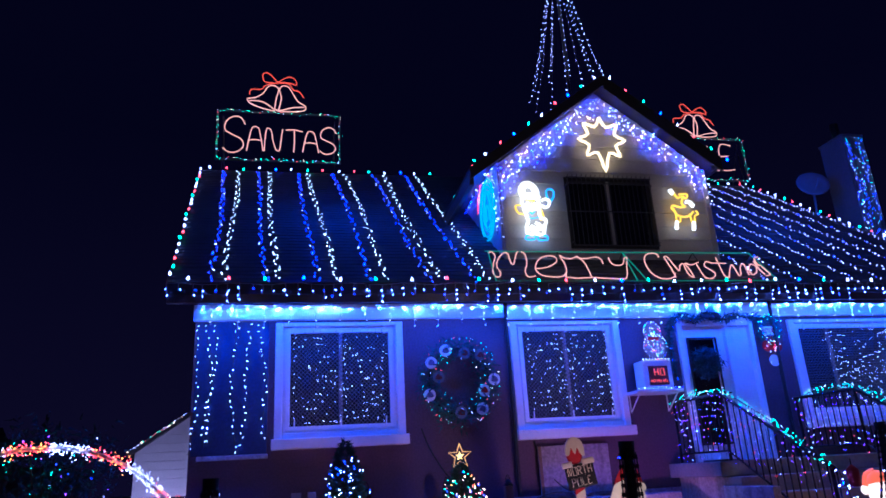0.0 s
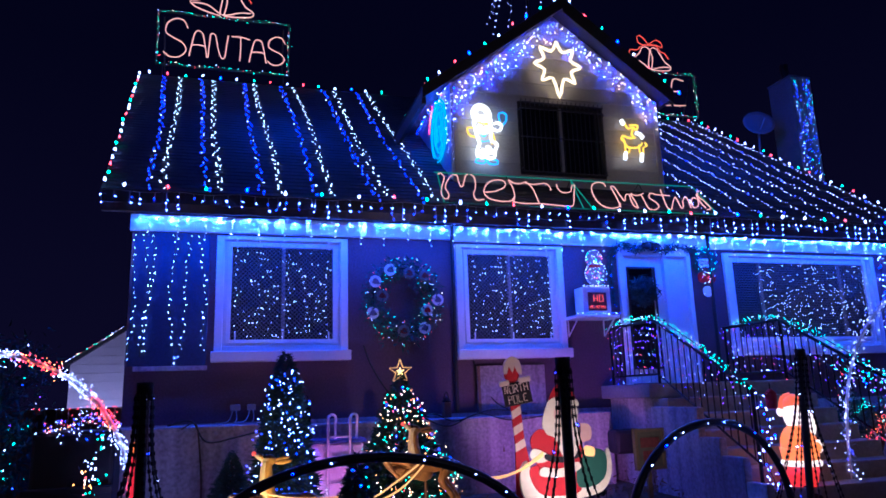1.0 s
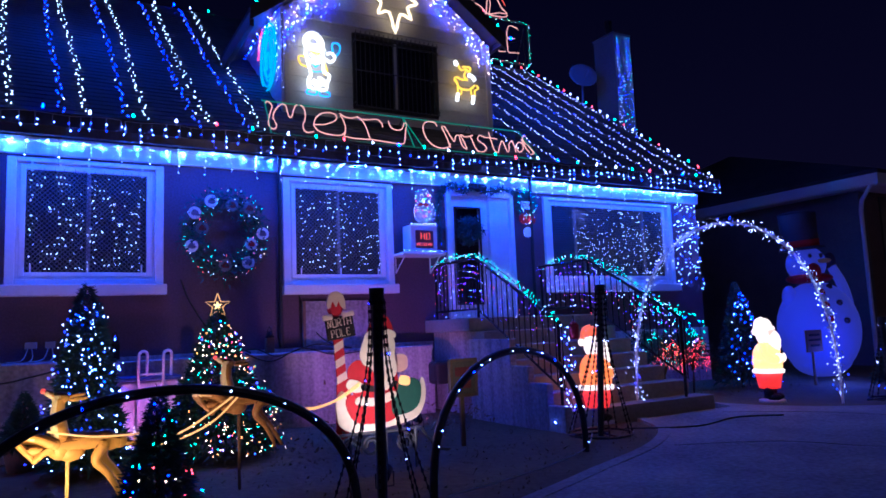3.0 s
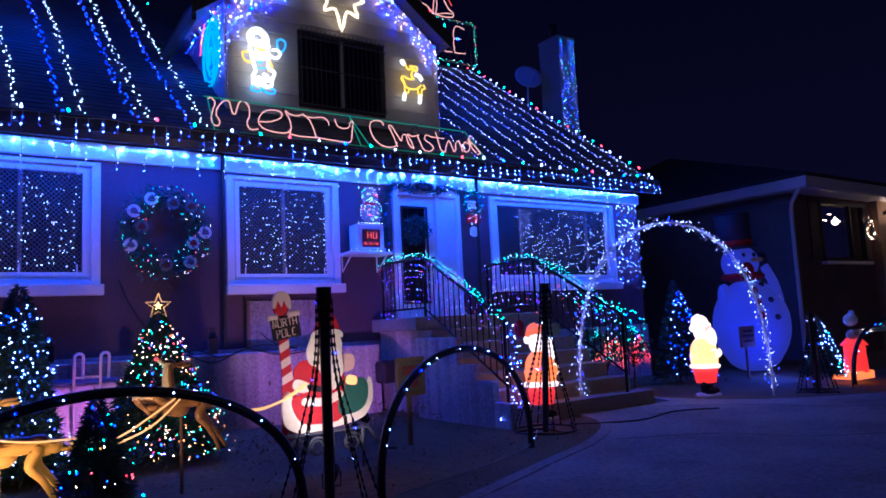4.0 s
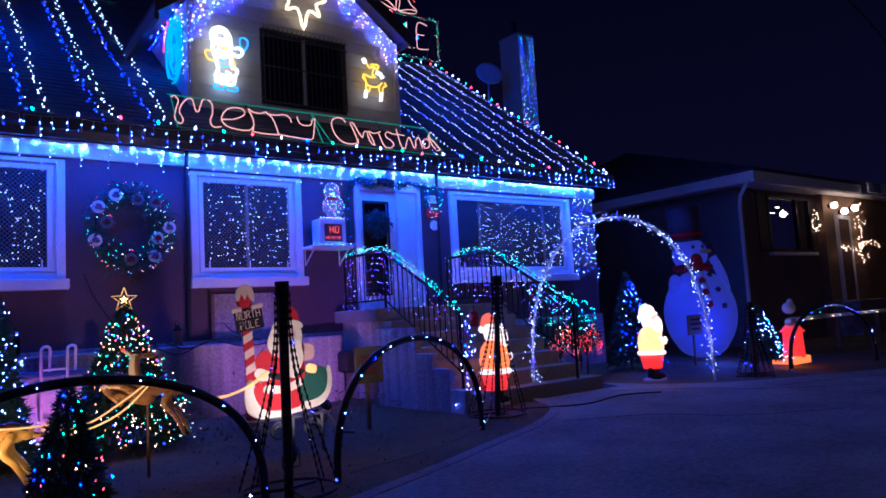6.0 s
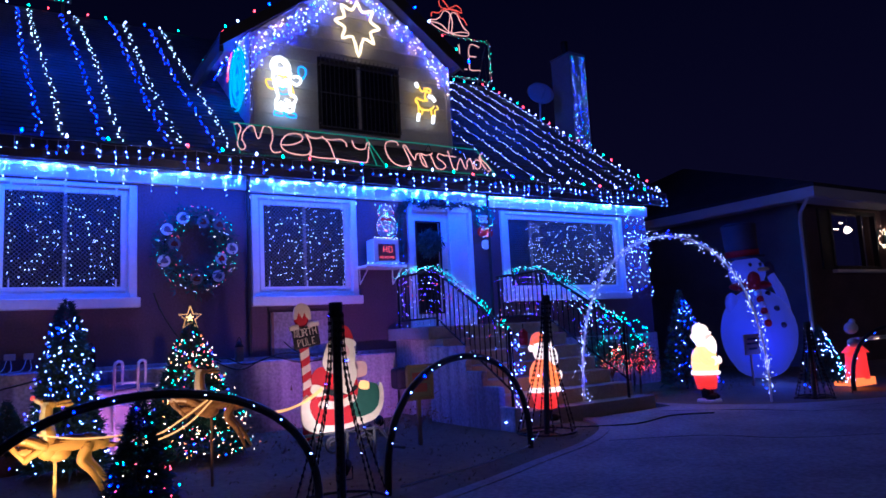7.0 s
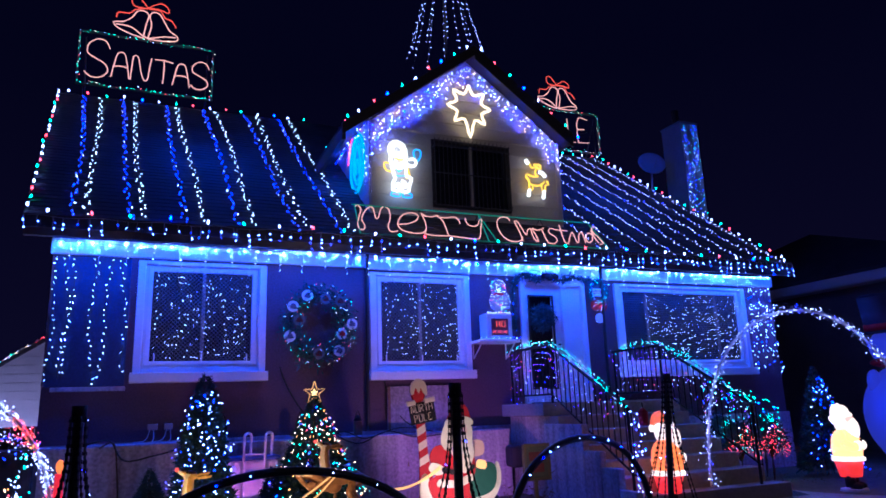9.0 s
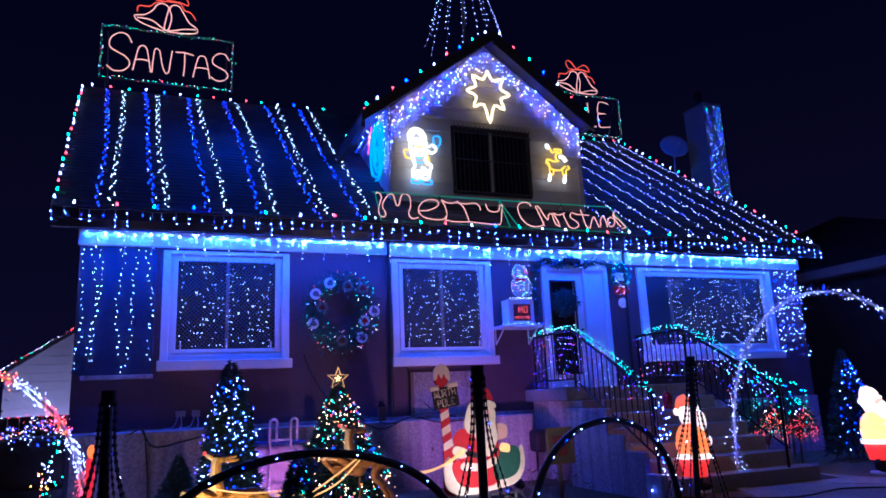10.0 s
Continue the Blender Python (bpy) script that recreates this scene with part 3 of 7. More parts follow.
dw = part("dormer_window", boxes((4.97, 5.03, DY - 0.04, DY + 0.05, 4.47, 5.65), (6.36, 6.42, DY - 0.04, DY + 0.05, 4.47, 5.65), (5.03, 6.36, DY - 0.04, DY + 0.05, 5.59, 5.65), (5.03, 6.36, DY - 0.04, DY + 0.05, 4.47, 4.53), bevel=0.006), M_TRIMDARK, dormer, "dark framed sliding window")
part("pane", boxes((5.03, 5.69, DY + 0.03, DY + 0.036, 4.53, 5.59)), M_PANE, dw)
part("pane", boxes((5.70, 6.36, DY + 0.04, DY + 0.046, 4.53, 5.59)), M_PANE, dw)
part("mullion", boxes((5.675, 5.715, DY - 0.02, DY + 0.05, 4.53, 5.59)), M_SIDING, dw)
# near-black sheet painted for the dormer room's darkness
part("room_dark", boxes((4.9, 6.5, DY + 0.2, DY + 0.21, 4.4, 5.7)), M_ROOMDARK, dormer)
grl = thing("window_guard", "black iron bar guard over the dormer window", "window guard", (5.7, DY - 0.1, 4.5))
b = bmesh.new()
for zz in (4.50, 5.05, 5.52, 5.62):
    tube(b, [(4.98, DY - 0.10, zz), (6.41, DY - 0.10, zz)], 0.010, 6)
part("rail", b, M_BARS, grl)
for i in range(19):
    x = 5.0 + i * 1.39 / 18
    part("bar", tubes([[(x, DY - 0.10, 4.50), (x, DY - 0.10, 5.62), (x, DY - 0.125, 5.66)]], 0.006, 5), M_BARS, grl)
for x in (4.98, 6.41):
    for zz in (5.5, 4.55):
        part("bracket", tubes([[(x, DY - 0.10, zz), (x, DY - 0.03, zz)]], 0.01, 5), M_BARS, grl)

# chimney, dish, mast
ch = thing("chimney", "square rendered chimney with a light strip", "chimney", (12.3, 12.3, 0))
part("shaft", boxes((12.14, 12.66, 12.05, 12.7, -0.2, 7.68), bevel=0.01), M_CHIM, ch)
part("cap", boxes((12.12, 12.68, 12.03, 12.72, 7.68, 7.73), bevel=0.02), M_CHIM, ch)
part("flue", tubes([[(12.32, 12.35, 7.70), (12.32, 12.35, 7.84), (12.30, 12.35, 8.0), (12.31, 12.35, 8.1)]], 0.085, 10), M_IRON, ch)

dish = thing("satellite_dish", "round grey satellite dish on the roof edge", "satellite dish", (11.35, 12.3, 6.0))
bm = bmesh.new()
rings = []
dm = Matrix.Translation((11.33, 12.25, 6.60)) @ Euler((radians(68), 0, radians(-20))).to_matrix().to_4x4()
for i in range(5):
    rr = 0.32 * i / 4
    rings.append([bm.verts.new(dm @ Vector((rr * math.cos(a * math.pi / 10), rr * math.sin(a * math.pi / 10), 0.5 * rr * rr))) for a in range(20)])
for A, B in zip(rings, rings[1:]):
    for a in range(20):
        bm.faces.new((A[a], A[(a + 1) % 20], B[(a + 1) % 20], B[a]))
bmesh.ops.remove_doubles(bm, verts=bm.verts[:], dist=1e-4)
bmesh.ops.solidify(bm, geom=bm.faces[:], thickness=0.012)
part("reflector", bm, M_DISH, dish, smooth=True)
part("mast", tubes([[(11.33, 12.3, 6.0), (11.36, 12.3, 6.35), (11.34, 12.28, 6.66)]], 0.02, 8), M_DISH, dish)
part("feed_arm", tubes([[(11.33, 12.22, 6.45), (11.22, 11.92, 6.62)]], 0.012, 6), M_DISH, dish)
mast = thing("aerial", "thin bare aerial mast on the ridge", "aerial", (11.0, 13.7, 7.2))
part("mast", tubes([[(11.2, 14.1, 7.1), (11.15, 14.1, 8.2)]], 0.012, 6), M_IRON, mast)
part("crossbar", tubes([[(10.75, 14.1, 8.0), (11.16, 14.1, 8.17)]], 0.008, 6), M_IRON, mast)

# ---------------------------------------------------------------- landing and stairs
SX0, SX1, LY = 5.97, 8.25, 8.75
st = thing("stair", "concrete stair and landing before the front door", "stair", (7, 8.5, 0), kind="structure")
part("landing", boxes((SX0 - 0.06, SX1 + 0.06, LY - 0.05, YF - 0.05, 1.10, 1.28), bevel=0.015), M_STEP, st)
part("landing_base", boxes((SX0 + 0.08, SX1, LY, YF - 0.05, -0.1, 1.10)), M_FOUND, st)
for i in range(6):
    y1 = LY - 0.29 * i
    w = 0.0 if i < 4 else 0.12 * (i - 3)
    part("step", boxes((SX0 + 0.02, SX1 + w, y1 - 0.29, y1 - 0.002, -0.1, 1.28 - 0.183 * (i + 1)), bevel=0.012), M_STEP, st)


for y0, y1, zt in ((7.76, LY - 0.06, 1.0), (7.42, 7.757, 0.68), (7.08, 7.417, 0.50), (6.78, 7.077, 0.27)):
    part("cheek_block", boxes((SX0 - 0.08, SX0 + 0.015, y0, y1, -0.1, zt), bevel=0.012), M_FOUND, st, "rough painted concrete side wall")


def railing(x, label):
    r = thing("stair_railing", label, "railing", (x, LY, 1.28), "stair railings")
    top = [(x, YF - 0.06, 2.09), (x, LY + 0.02, 2.09), (x, 7.05, 1.16)]
    low = [(x, YF - 0.06, 1.40), (x, LY + 0.02, 1.40), (x, 7.05, 0.42)]
    part("handrail", tubes([top], 0.022, 8), M_IRON, r)
    part("lower_rail", tubes([low], 0.014, 6), M_IRON, r)
    for y in [YF - 0.1 - 0.115 * i for i in range(26)]:
        def zz(q):
            return q[0][2] if y > LY else q[1][2] + (q[2][2] - q[1][2]) * (LY - y) / (LY - 7.05)
        part("baluster", tubes([[(x, y, zz(low)), (x, y, zz(top))]], 0.008, 5), M_IRON, r)
    for y, z0, z1 in ((LY, 1.28, 2.09), (7.08, 0.18, 1.17), (YF - 0.1, 1.28, 2.09)):
        part("post", tubes([[(x, y, z0), (x, y, z1)]], 0.02, 8), M_IRON, r)
    return r


railing(6.1, "black iron stair railing wound with green lights")
railing(8.06, "black iron stair railing wound with green lights")

# ---------------------------------------------------------------- lights on the roof
def on_roof(x, y, lift=0.03):
    return Vector((x, y - 0.6 * lift, roof_z(y) + 0.8 * lift))


EAVE_X = (-0.16, 0.00, 0.52, 0.67, 1.16, 1.39, 1.82, 2.06, 2.63, 2.80, 3.23, 3.42)
RIDGE_X = (-0.62, -0.34, 0.06, 0.29, 0.89, 1.07, 1.60, 1.83, 2.42, 2.66, 3.15, 3.38)
for k, (xe, xr) in enumerate(zip(EAVE_X, RIDGE_X)):
    pts = [on_roof(xr + (xe - xr) * t + 0.05 * math.sin(3 * t + k) * t * (1 - t) * 4, RY - 0.1 + (EY + 0.12 - RY) * t) for t in [i / 12 for i in range(13)]]
    if k % 2:
        strand("string of cool white bulbs down the roof", pts, 0.105, "W", 0.0142, 0.010, group="roof light strings", zig=0.022)
    else:
        strand("string of blue bulbs down the roof", pts, 0.098, "BBBBBBBBBW", 0.0140, 0.010, group="roof light strings", zig=0.018)
for k in range(9):
    xe = 11.70 - 0.50 * k
    pts = []
    for i in range(15):
        t = i / 14
        y = RY - 0.1 + (EY + 0.12 - RY) * t
        x = xe - 0.41 * (1 - t)
        if x > 7.52 or y < DY - 0.1:
            pts.append(on_roof(x, y))
    if len(pts) > 2:
        strand("string of cool white bulbs down the roof", pts, 0.088, "RRRRRRRRBR", 0.0155, 0.010, group="roof light strings", zig=0.018)


# large coloured bulbs along ridge, rakes, eave and dormer roof
def cone_bulb(colour):
    """A large pointed bulb on a dark socket, pointing up."""
    b = thing("pointed_bulb", "large faceted coloured bulb in a dark socket", "bulb", (0, 0, 0), "pointed bulbs")
    bm = bmesh.new()
    prof = ((0.0, 0.010), (0.015, 0.019), (0.03, 0.020), (0.05, 0.012), (0.066, 0.002))
    rings = [[bm.verts.new((r * math.cos(a * math.pi / 4), r * math.sin(a * math.pi / 4), z)) for a in range(8)] for z, r in prof]
    for A, B in zip(rings, rings[1:]):
        for a in range(8):
            bm.faces.new((A[a], A[(a + 1) % 8], B[(a + 1) % 8], B[a]))
    part("glass", bm, BULB[colour], b)
    part("socket", tubes([[(0, 0, -0.03), (0, 0, 0.0)]], 0.010, 6), M_WIRE, b)
    return b


CONES = {c: cone_bulb(c) for c in "grwb"}
used = set()


def put_cone(c, p):
    m = Matrix.Translation(p) @ Euler((rng.normal(0, 0.25), rng.normal(0, 0.25), 0)).to_matrix().to_4x4() @ Matrix.Diagonal((0.74, 0.74, 0.74, 1))
    if c in used:
        o = copy_thing(CONES[c], m)
        o.scale = (0.74, 0.74, 0.74)
    else:
        used.add(c)
        CONES[c].matrix_basis = m


rows = [
    (along([(XHL, RY, RZ + 0.04), (3.9, RY, RZ + 0.04)], 0.33), "wrgwbwgr"),
    (along([(XRL, EY, EZ + 0.05), (XHL, RY, RZ + 0.05)], 0.30), "wgrw"),
    (along([(XRL, EY - 0.08, EZ + 0.03), (3.4, EY - 0.08, EZ + 0.03)], 0.46), "wrgbwg"),
    (along([(3.5, EY - 0.08, EZ + 0.01), (XRR, EY - 0.08, EZ + 0.01)], 0.40), "wgrwbgw"),
    (along([(XRR, EY, EZ + 0.05), (XHR, RY, RZ + 0.05)], 0.27), "wrgw"),
    (along([(8.2, RY, RZ + 0.04), (XHR, RY, RZ + 0.04)], 0.3), "gwrg"),
    (along([(3.5, 9.82, 5.72), (DAX, 9.82, 7.34)], 0.30), "wrbg"),
    (along([(DAX, 9.82, 7.34), (7.84, 9.82, 5.72)], 0.33), "wrgb"),
    (along([(3.5, 9.85, 5.74), (3.5, 13.0, 5.74)], 0.2), "grwg"),
]
for pts, pat in rows:
    for i, p in enumerate(pts):
        put_cone(pat[i % len(pat)], p + Vector(rng.normal(0, 0.008, 3)))

# icicle lights under the eave
for a, b in ((XRL, 1.8), (1.8, 4.2), (4.2, 6.6), (6.6, 9.2), (9.2, XRR)):
    ic = thing("icicle_lights", "icicle light string hanging from the gutter", "icicle lights", (a, EY, EZ), "icicle lights")
    paths, pts = [], []
    x = a
    top = []
    while x < b:
        zt = EZ - 0.03 + 0.012 * math.sin(x * 9)
        top.append((x, EY - 0.12, zt))
        n = rng.integers(1, 4)
        paths.append([(x, EY - 0.12, zt), (x + rng.normal(0, 0.008), EY - 0.115, zt - 0.075 * n)])
        pts += [Vector((x + rng.normal(0, 0.012), EY - 0.12 + rng.normal(0, 0.008), zt - 0.075 * (i + 1) + rng.normal(0, 0.01))) for i in range(n)]
        x += rng.uniform(0.10, 0.17)
    paths.append(top)
    part("wire", tubes(paths, 0.003, 4), M_WIREW, ic, kind="stuff")
    bulbs_by_colour(pts, "?iiiiiB", 0.0120, ic)
# second string tucked along the frieze board
for a, b in ((XL, 3.7), (3.8, 7.9), (8.0, XR)):
    sp = [(a + (b - a) * i / 40, 9.895, 3.515 - 0.03 * abs(math.sin(i * 1.3))) for i in range(41)]
    strand("string of bright blue-white bulbs along the frieze", sp, 0.19, "F", 0.0165, 0.012, group="frieze light strings", wm=M_WIREW)
# short drops below the frieze board
ic = thing("icicle_lights", "sparse icicle drops below the frieze board", "icicle lights", (2.3, 9.9, 3.4), "icicle lights")
pts, paths = [], []
for x in [XL + 0.2 + 0.33 * i for i in range(36)]:
    n = rng.integers(1, 3)
    paths.append([(x, 9.91, 3.56), (x, 9.91, 3.35 - 0.06 * n)])
    pts += [Vector((x + rng.normal(0, 0.01), 9.90, 3.50 - 0.085 * i)) for i in range(n + 2)]
part("wire", tubes(paths, 0.003, 4), M_WIREW, ic, kind="stuff")
bulbs_by_colour(pts, "WiW", 0.0125, ic)

# light curtains in the windows
for (x0, x1, z0, z1), n, step, xa, xb in ((W1, 12, 0.082, 0.24, 0.24), (W2, 12, 0.082, 0.26, 0.22), (W3, 27, 0.052, 0.62, 0.20)):
    cur = thing("light_curtain", "curtain of small white lights hung in the window", "light curtain", ((x0 + x1) / 2, 9.97, z1), "light curtains")
    pts, paths = [], []
    for i in range(n):
        x = x0 + xa + (x1 - x0 - xa - xb) * i / (n - 1) + rng.normal(0, 0.012)
        paths.append([(x, 9.998, z1 - 0.10), (x, 9.998, z0 + 0.20)])
        edge_ = i in (0, n // 2, n - 1) and n < 20
        z = z1 - 0.16 - rng.uniform(0, step)
        while z > z0 + 0.18:
            if rng.uniform() < (0.85 if edge_ else 0.72 if n < 20 else 0.5):
                p = Vector((x + rng.normal(0, 0.012 if edge_ else 0.05), 9.99, z + rng.normal(0, 0.008)))
                pts.append(p)
                if rng.uniform() < 0.3 and not edge_:
                    pts.append(p + Vector((0.045, 0, 0.002)))
            z -= step
    part("wire", tubes(paths, 0.0015, 3), M_WIRE, cur, kind="stuff")
    bulbs_by_colour(pts, "?cWcWRc", 0.0112 if n < 20 else 0.0084, cur, 1.0)
    for x in (x0 + 0.22, (x0 + x1) / 2, x1 - 0.22):
        part("hook_tape", boxes((x - 0.012, x + 0.012, 9.945, 9.954, z1 - 0.16, z1 - 0.01)), M_WHITE, cur)
        part("hook_tape", boxes((x - 0.008, x + 0.008, 9.97, 9.974, z0 + 0.02, z0 + 0.24)), M_WHITE, cur)

# hanging strands on the wall panels at both corners
pan = thing("wall_panel", "blue-lit board panel on the house corner", "panel", (0.08, 9.98, 1.65))
part("panel_board", boxes((XL + 0.03, 0.545, 9.965, 9.995, 1.68, 3.34), bevel=0.004), M_NAVY, pan)
part("panel_ledge", boxes((XL + 0.1, 0.56, 9.93, 9.995, 1.62, 1.675), bevel=0.006), M_FOUND, pan)
for x, dx, z1 in ((-0.31, -0.04, 1.70), (-0.10, -0.10, 1.78), (0.10, 0.04, 1.72), (0.33, -0.12, 1.70), (0.46, 0.06, 1.85), (-0.2, 0.06, 1.8)):
    pts = [(x + dx * t + 0.03 * math.sin(7 * t + x * 9), 9.94, 3.33 + (z1 - 3.33) * t) for t in [i / 10 for i in range(11)]]
    strand("drooping string of white bulbs on the wall", pts, 0.08, "WiW", 0.0108, 0.008, group="wall drop lights", zig=0.012)
for x in (11.30, 11.40, 11.5, 11.6, 11.7, 11.8, 11.9):
    pts = [(x + 0.04 * math.sin(9 * t + x * 30), 9.94, 3.33 + (1.80 + 0.12 * math.sin(x * 40) - 3.33) * t) for t in [i / 10 for i in range(11)]]
    strand("hanging string of blue-white bulbs on the wall", pts, 0.10, "iwBi", 0.0125, 0.022, group="wall drop lights")

# icicle lights inside the dormer gable
gab = thing("icicle_lights", "blue and white lights along the dormer gable", "icicle lights", (DAX, 10.0, 7.0), "icicle lights")
pts, paths = [], []
for i in range(60):
    u = -1 + 2 * i / 59
    x, zt = DAX + u * 1.74, 7.06 - abs(u) * 1.29
    n = rng.integers(2, 6) + (2 if abs(u) > 0.85 else 0)
    paths.append([(x, 10.13, zt), (x, 10.13, zt - 0.09 * n)])
    pts += [Vector((x + rng.normal(0, 0.03), 10.12, zt - 0.085 * j + rng.normal(0, 0.02))) for j in range(n)]
part("wire", tubes(paths, 0.002, 3), M_WIREW, gab, kind="stuff")
bulbs_by_colour(pts, "?iBwyBwbRy", 0.0180, gab)
# tall strings down the dormer's corner
strand("thin string of white bulbs on the dormer corner", [(3.90, 10.16, 5.8), (3.90, 10.16, 4.6)], 0.10, "w", 0.009, 0.006)


# ---------------------------------------------------------------- rope light lettering
GLYPH = dict(
    S=["1,.78 .8,.97 .45,1 .12,.85 .08,.62 .4,.5 .8,.38 .95,.2 .7,.03 .3,0 0,.12"],
    A=["0,0 .12,.45 .28,.9 .5,1 .72,.9 .88,.45 1,0", ".1,.42 .5,.46 .9,.42"],
    N=["0,0 .05,.6 .12,1 .35,.95 .5,.4 .68,.05 .85,.1 .93,.6 1,1"],
    T=["0,.98 .5,1 1,.93", ".5,1 .52,.5 .48,0"],
    L=["0,1 .04,.5 .05,.03 .5,.0 1,.02"],
    E=["1,.94 .4,1 .15,.85 .12,.55 .7,.55 .12,.5 .1,.2 .2,.02 1,.06"],
    M1=["0.06,0.93 0.15,1 0.2,0.83 0.09,0.53 0,0.22 0.02,0.03 0.11,0.02 0.17,0.17 0.14,0.4 0.23,0.67 0.42,0.94 0.53,0.94 0.53,0.74 0.53,0.52 0.59,0.53 0.68,0.76 0.79,0.99 0.91,1 0.96,0.83 0.9,0.51 0.79,0.24 0.79,0.05 0.86,0 1,0.05"],
    e1=["0,0.39 0.37,0.44 0.76,0.66 0.86,0.89 0.7,1 0.39,0.92 0.14,0.68 0,0.36 0.11,0.1 0.47,0 0.81,0.04 1,0.25"],
    r1=["0,0.05 0.15,0.33 0.2,0.67 0.15,1 0.3,0.89 0.55,0.86 0.81,0.95", "0,0.05 0.39,0 1,0.02"],
    r2=["0.2,0 0.22,0.36 0.19,0.74 0,1 0.08,0.9 0.41,0.89 0.83,0.96 1,0.83 0.99,0.63"],
    y1=["0.59,1 0.59,0.72 0.69,0.62 0.84,0.69 0.93,0.94 1,0.98 0.9,0.59 0.8,0.18 0.7,0 0.44,0.01 0,0.07"],
    C1=["0.72,0.86 0.67,0.99 0.39,1 0.12,0.85 0,0.57 0.03,0.26 0.21,0.06 0.51,0 0.85,0.07 1,0.22"],
    h1=["0,0 0.04,0.44 0.02,0.85 0.03,1 0.21,0.99 0.29,0.65 0.41,0.32 0.63,0.58 0.87,0.65 0.81,0.36 0.83,0.1 1,0"],
    r3=["0.03,0 0.06,0.42 0,0.93 0.29,0.83 0.63,0.88 1,1"],
    i1=["0.02,1 0.01,0.59 0,0.18 1,0"],
    s1=["1,0.91 0.65,1 0.4,0.72 0.69,0.45 0.73,0.21 0.35,0 0,0.03"],
    t1=["0.52,1 0.38,0.49 0.31,0.09 0.55,0", "0,0.72 0.49,0.72 1,0.7"],
    m1=["0,0 0.26,0.57 0.48,0.92 0.5,0.59 0.49,0.15 0.62,0.27 0.76,0.71 0.99,1 1,0.65 0.94,0.18"],
    a1=["0.68,0.68 0.41,0.77 0,0.38 0.01,0 0.48,0.2 0.78,0.72 0.81,1 0.84,0.38 1,0.02"],
    s2=["0.99,1 0.19,0.92 0,0.66 0.51,0.46 0.85,0.23 1,0.08 0.15,0"],
    O=["0,0 0,1 1,1 1,0 0,0"], H=["0,0 0,1", "1,0 1,1", "0,.5 1,.5"], R=["0,0 0,1 .7,1 .95,.88 .95,.64 .7,.52 0,.52", ".45,.52 1,0"], P=["0,0 0,1 .9,.95 .9,.55 0,.5"],
)


def rope_letter(ch, o, ux, uz, r, material, parent, sharp=False):
    o, ux, uz = Vector(o), Vector(ux), Vector(uz)
    for st_ in GLYPH[ch]:
        q = [o + ux * float(a.split(",")[0]) + uz * float(a.split(",")[1]) for a in st_.split()]
        part("letter", tubes([q if sharp else smooth_line(q, 5)], r, 6), material, parent, "glowing rope light letter " + ch[0], True)


sg = thing("rope_light_sign", "Merry Christmas in glowing rope light with green border", "sign", (5.6, 9.6, 3.72))
A0, UX = Vector((3.54, 9.50, 3.76)), Vector((4.28, 0, 0.02))
UZ = Vector((-0.07, 0.22, 0.50))


def on_sign(u, v):
    return A0 + UX * u + UZ * v


lay = [("M1", 0.001, 0.138, 0.13, 0.85), ("e1", 0.148, 0.103, 0.13, 0.72), ("r1", 0.239, 0.089, 0.09, 0.77), ("r2", 0.312, 0.082, 0.11, 0.73), ("y1", 0.328, 0.163, 0.06, 0.74), ("C1", 0.547, 0.090, 0.05, 0.89), ("h1", 0.630, 0.067, 0.10, 0.72),
       ("r3", 0.696, 0.053, 0.10, 0.53), ("i1", 0.737, 0.004, 0.08, 0.52), ("s1", 0.740, 0.060, 0.06, 0.59), ("t1", 0.800, 0.053, 0.09, 0.71), ("m1", 0.829, 0.089, 0.09, 0.49), ("a1", 0.926, 0.050, 0.19, 0.48), ("s2", 0.973, 0.023, 0.14, 0.69)]
for ch, u, w, v, h in lay:
    rope_letter(ch, on_sign(u, v), UX * w, UZ * h, 0.0085, G_ROPE, sg)
for (u0, v0), (u1, v1) in (((0, 0.0), (0.01, 1.0)), ((0.0, 1.0), (0.97, 0.97)), ((0.97, 0.97), (1.01, 0.0)), ((0.0, 0.0), (1.0, -0.02)), ((0.485, 0.0), (0.485, 1.0)), ((0.485, 1.0), (0.52, 0.0))):
    part("border_rope", tubes([[on_sign(u0, v0), on_sign((u0 + u1) / 2, (v0 + v1) / 2 - 0.01), on_sign(u1, v1)]], 0.009, 6), G_ROPEG, sg, "thin green rope light border")
for u in (0.02, 0.25, 0.485, 0.75, 0.98):
    part("prop", tubes([[on_sign(u, 0.97), (on_sign(u, 0).x, 10.0, 4.2)], [on_sign(u, 0.97), on_sign(u, 0.0)]], 0.006, 5), M_IRON, sg)


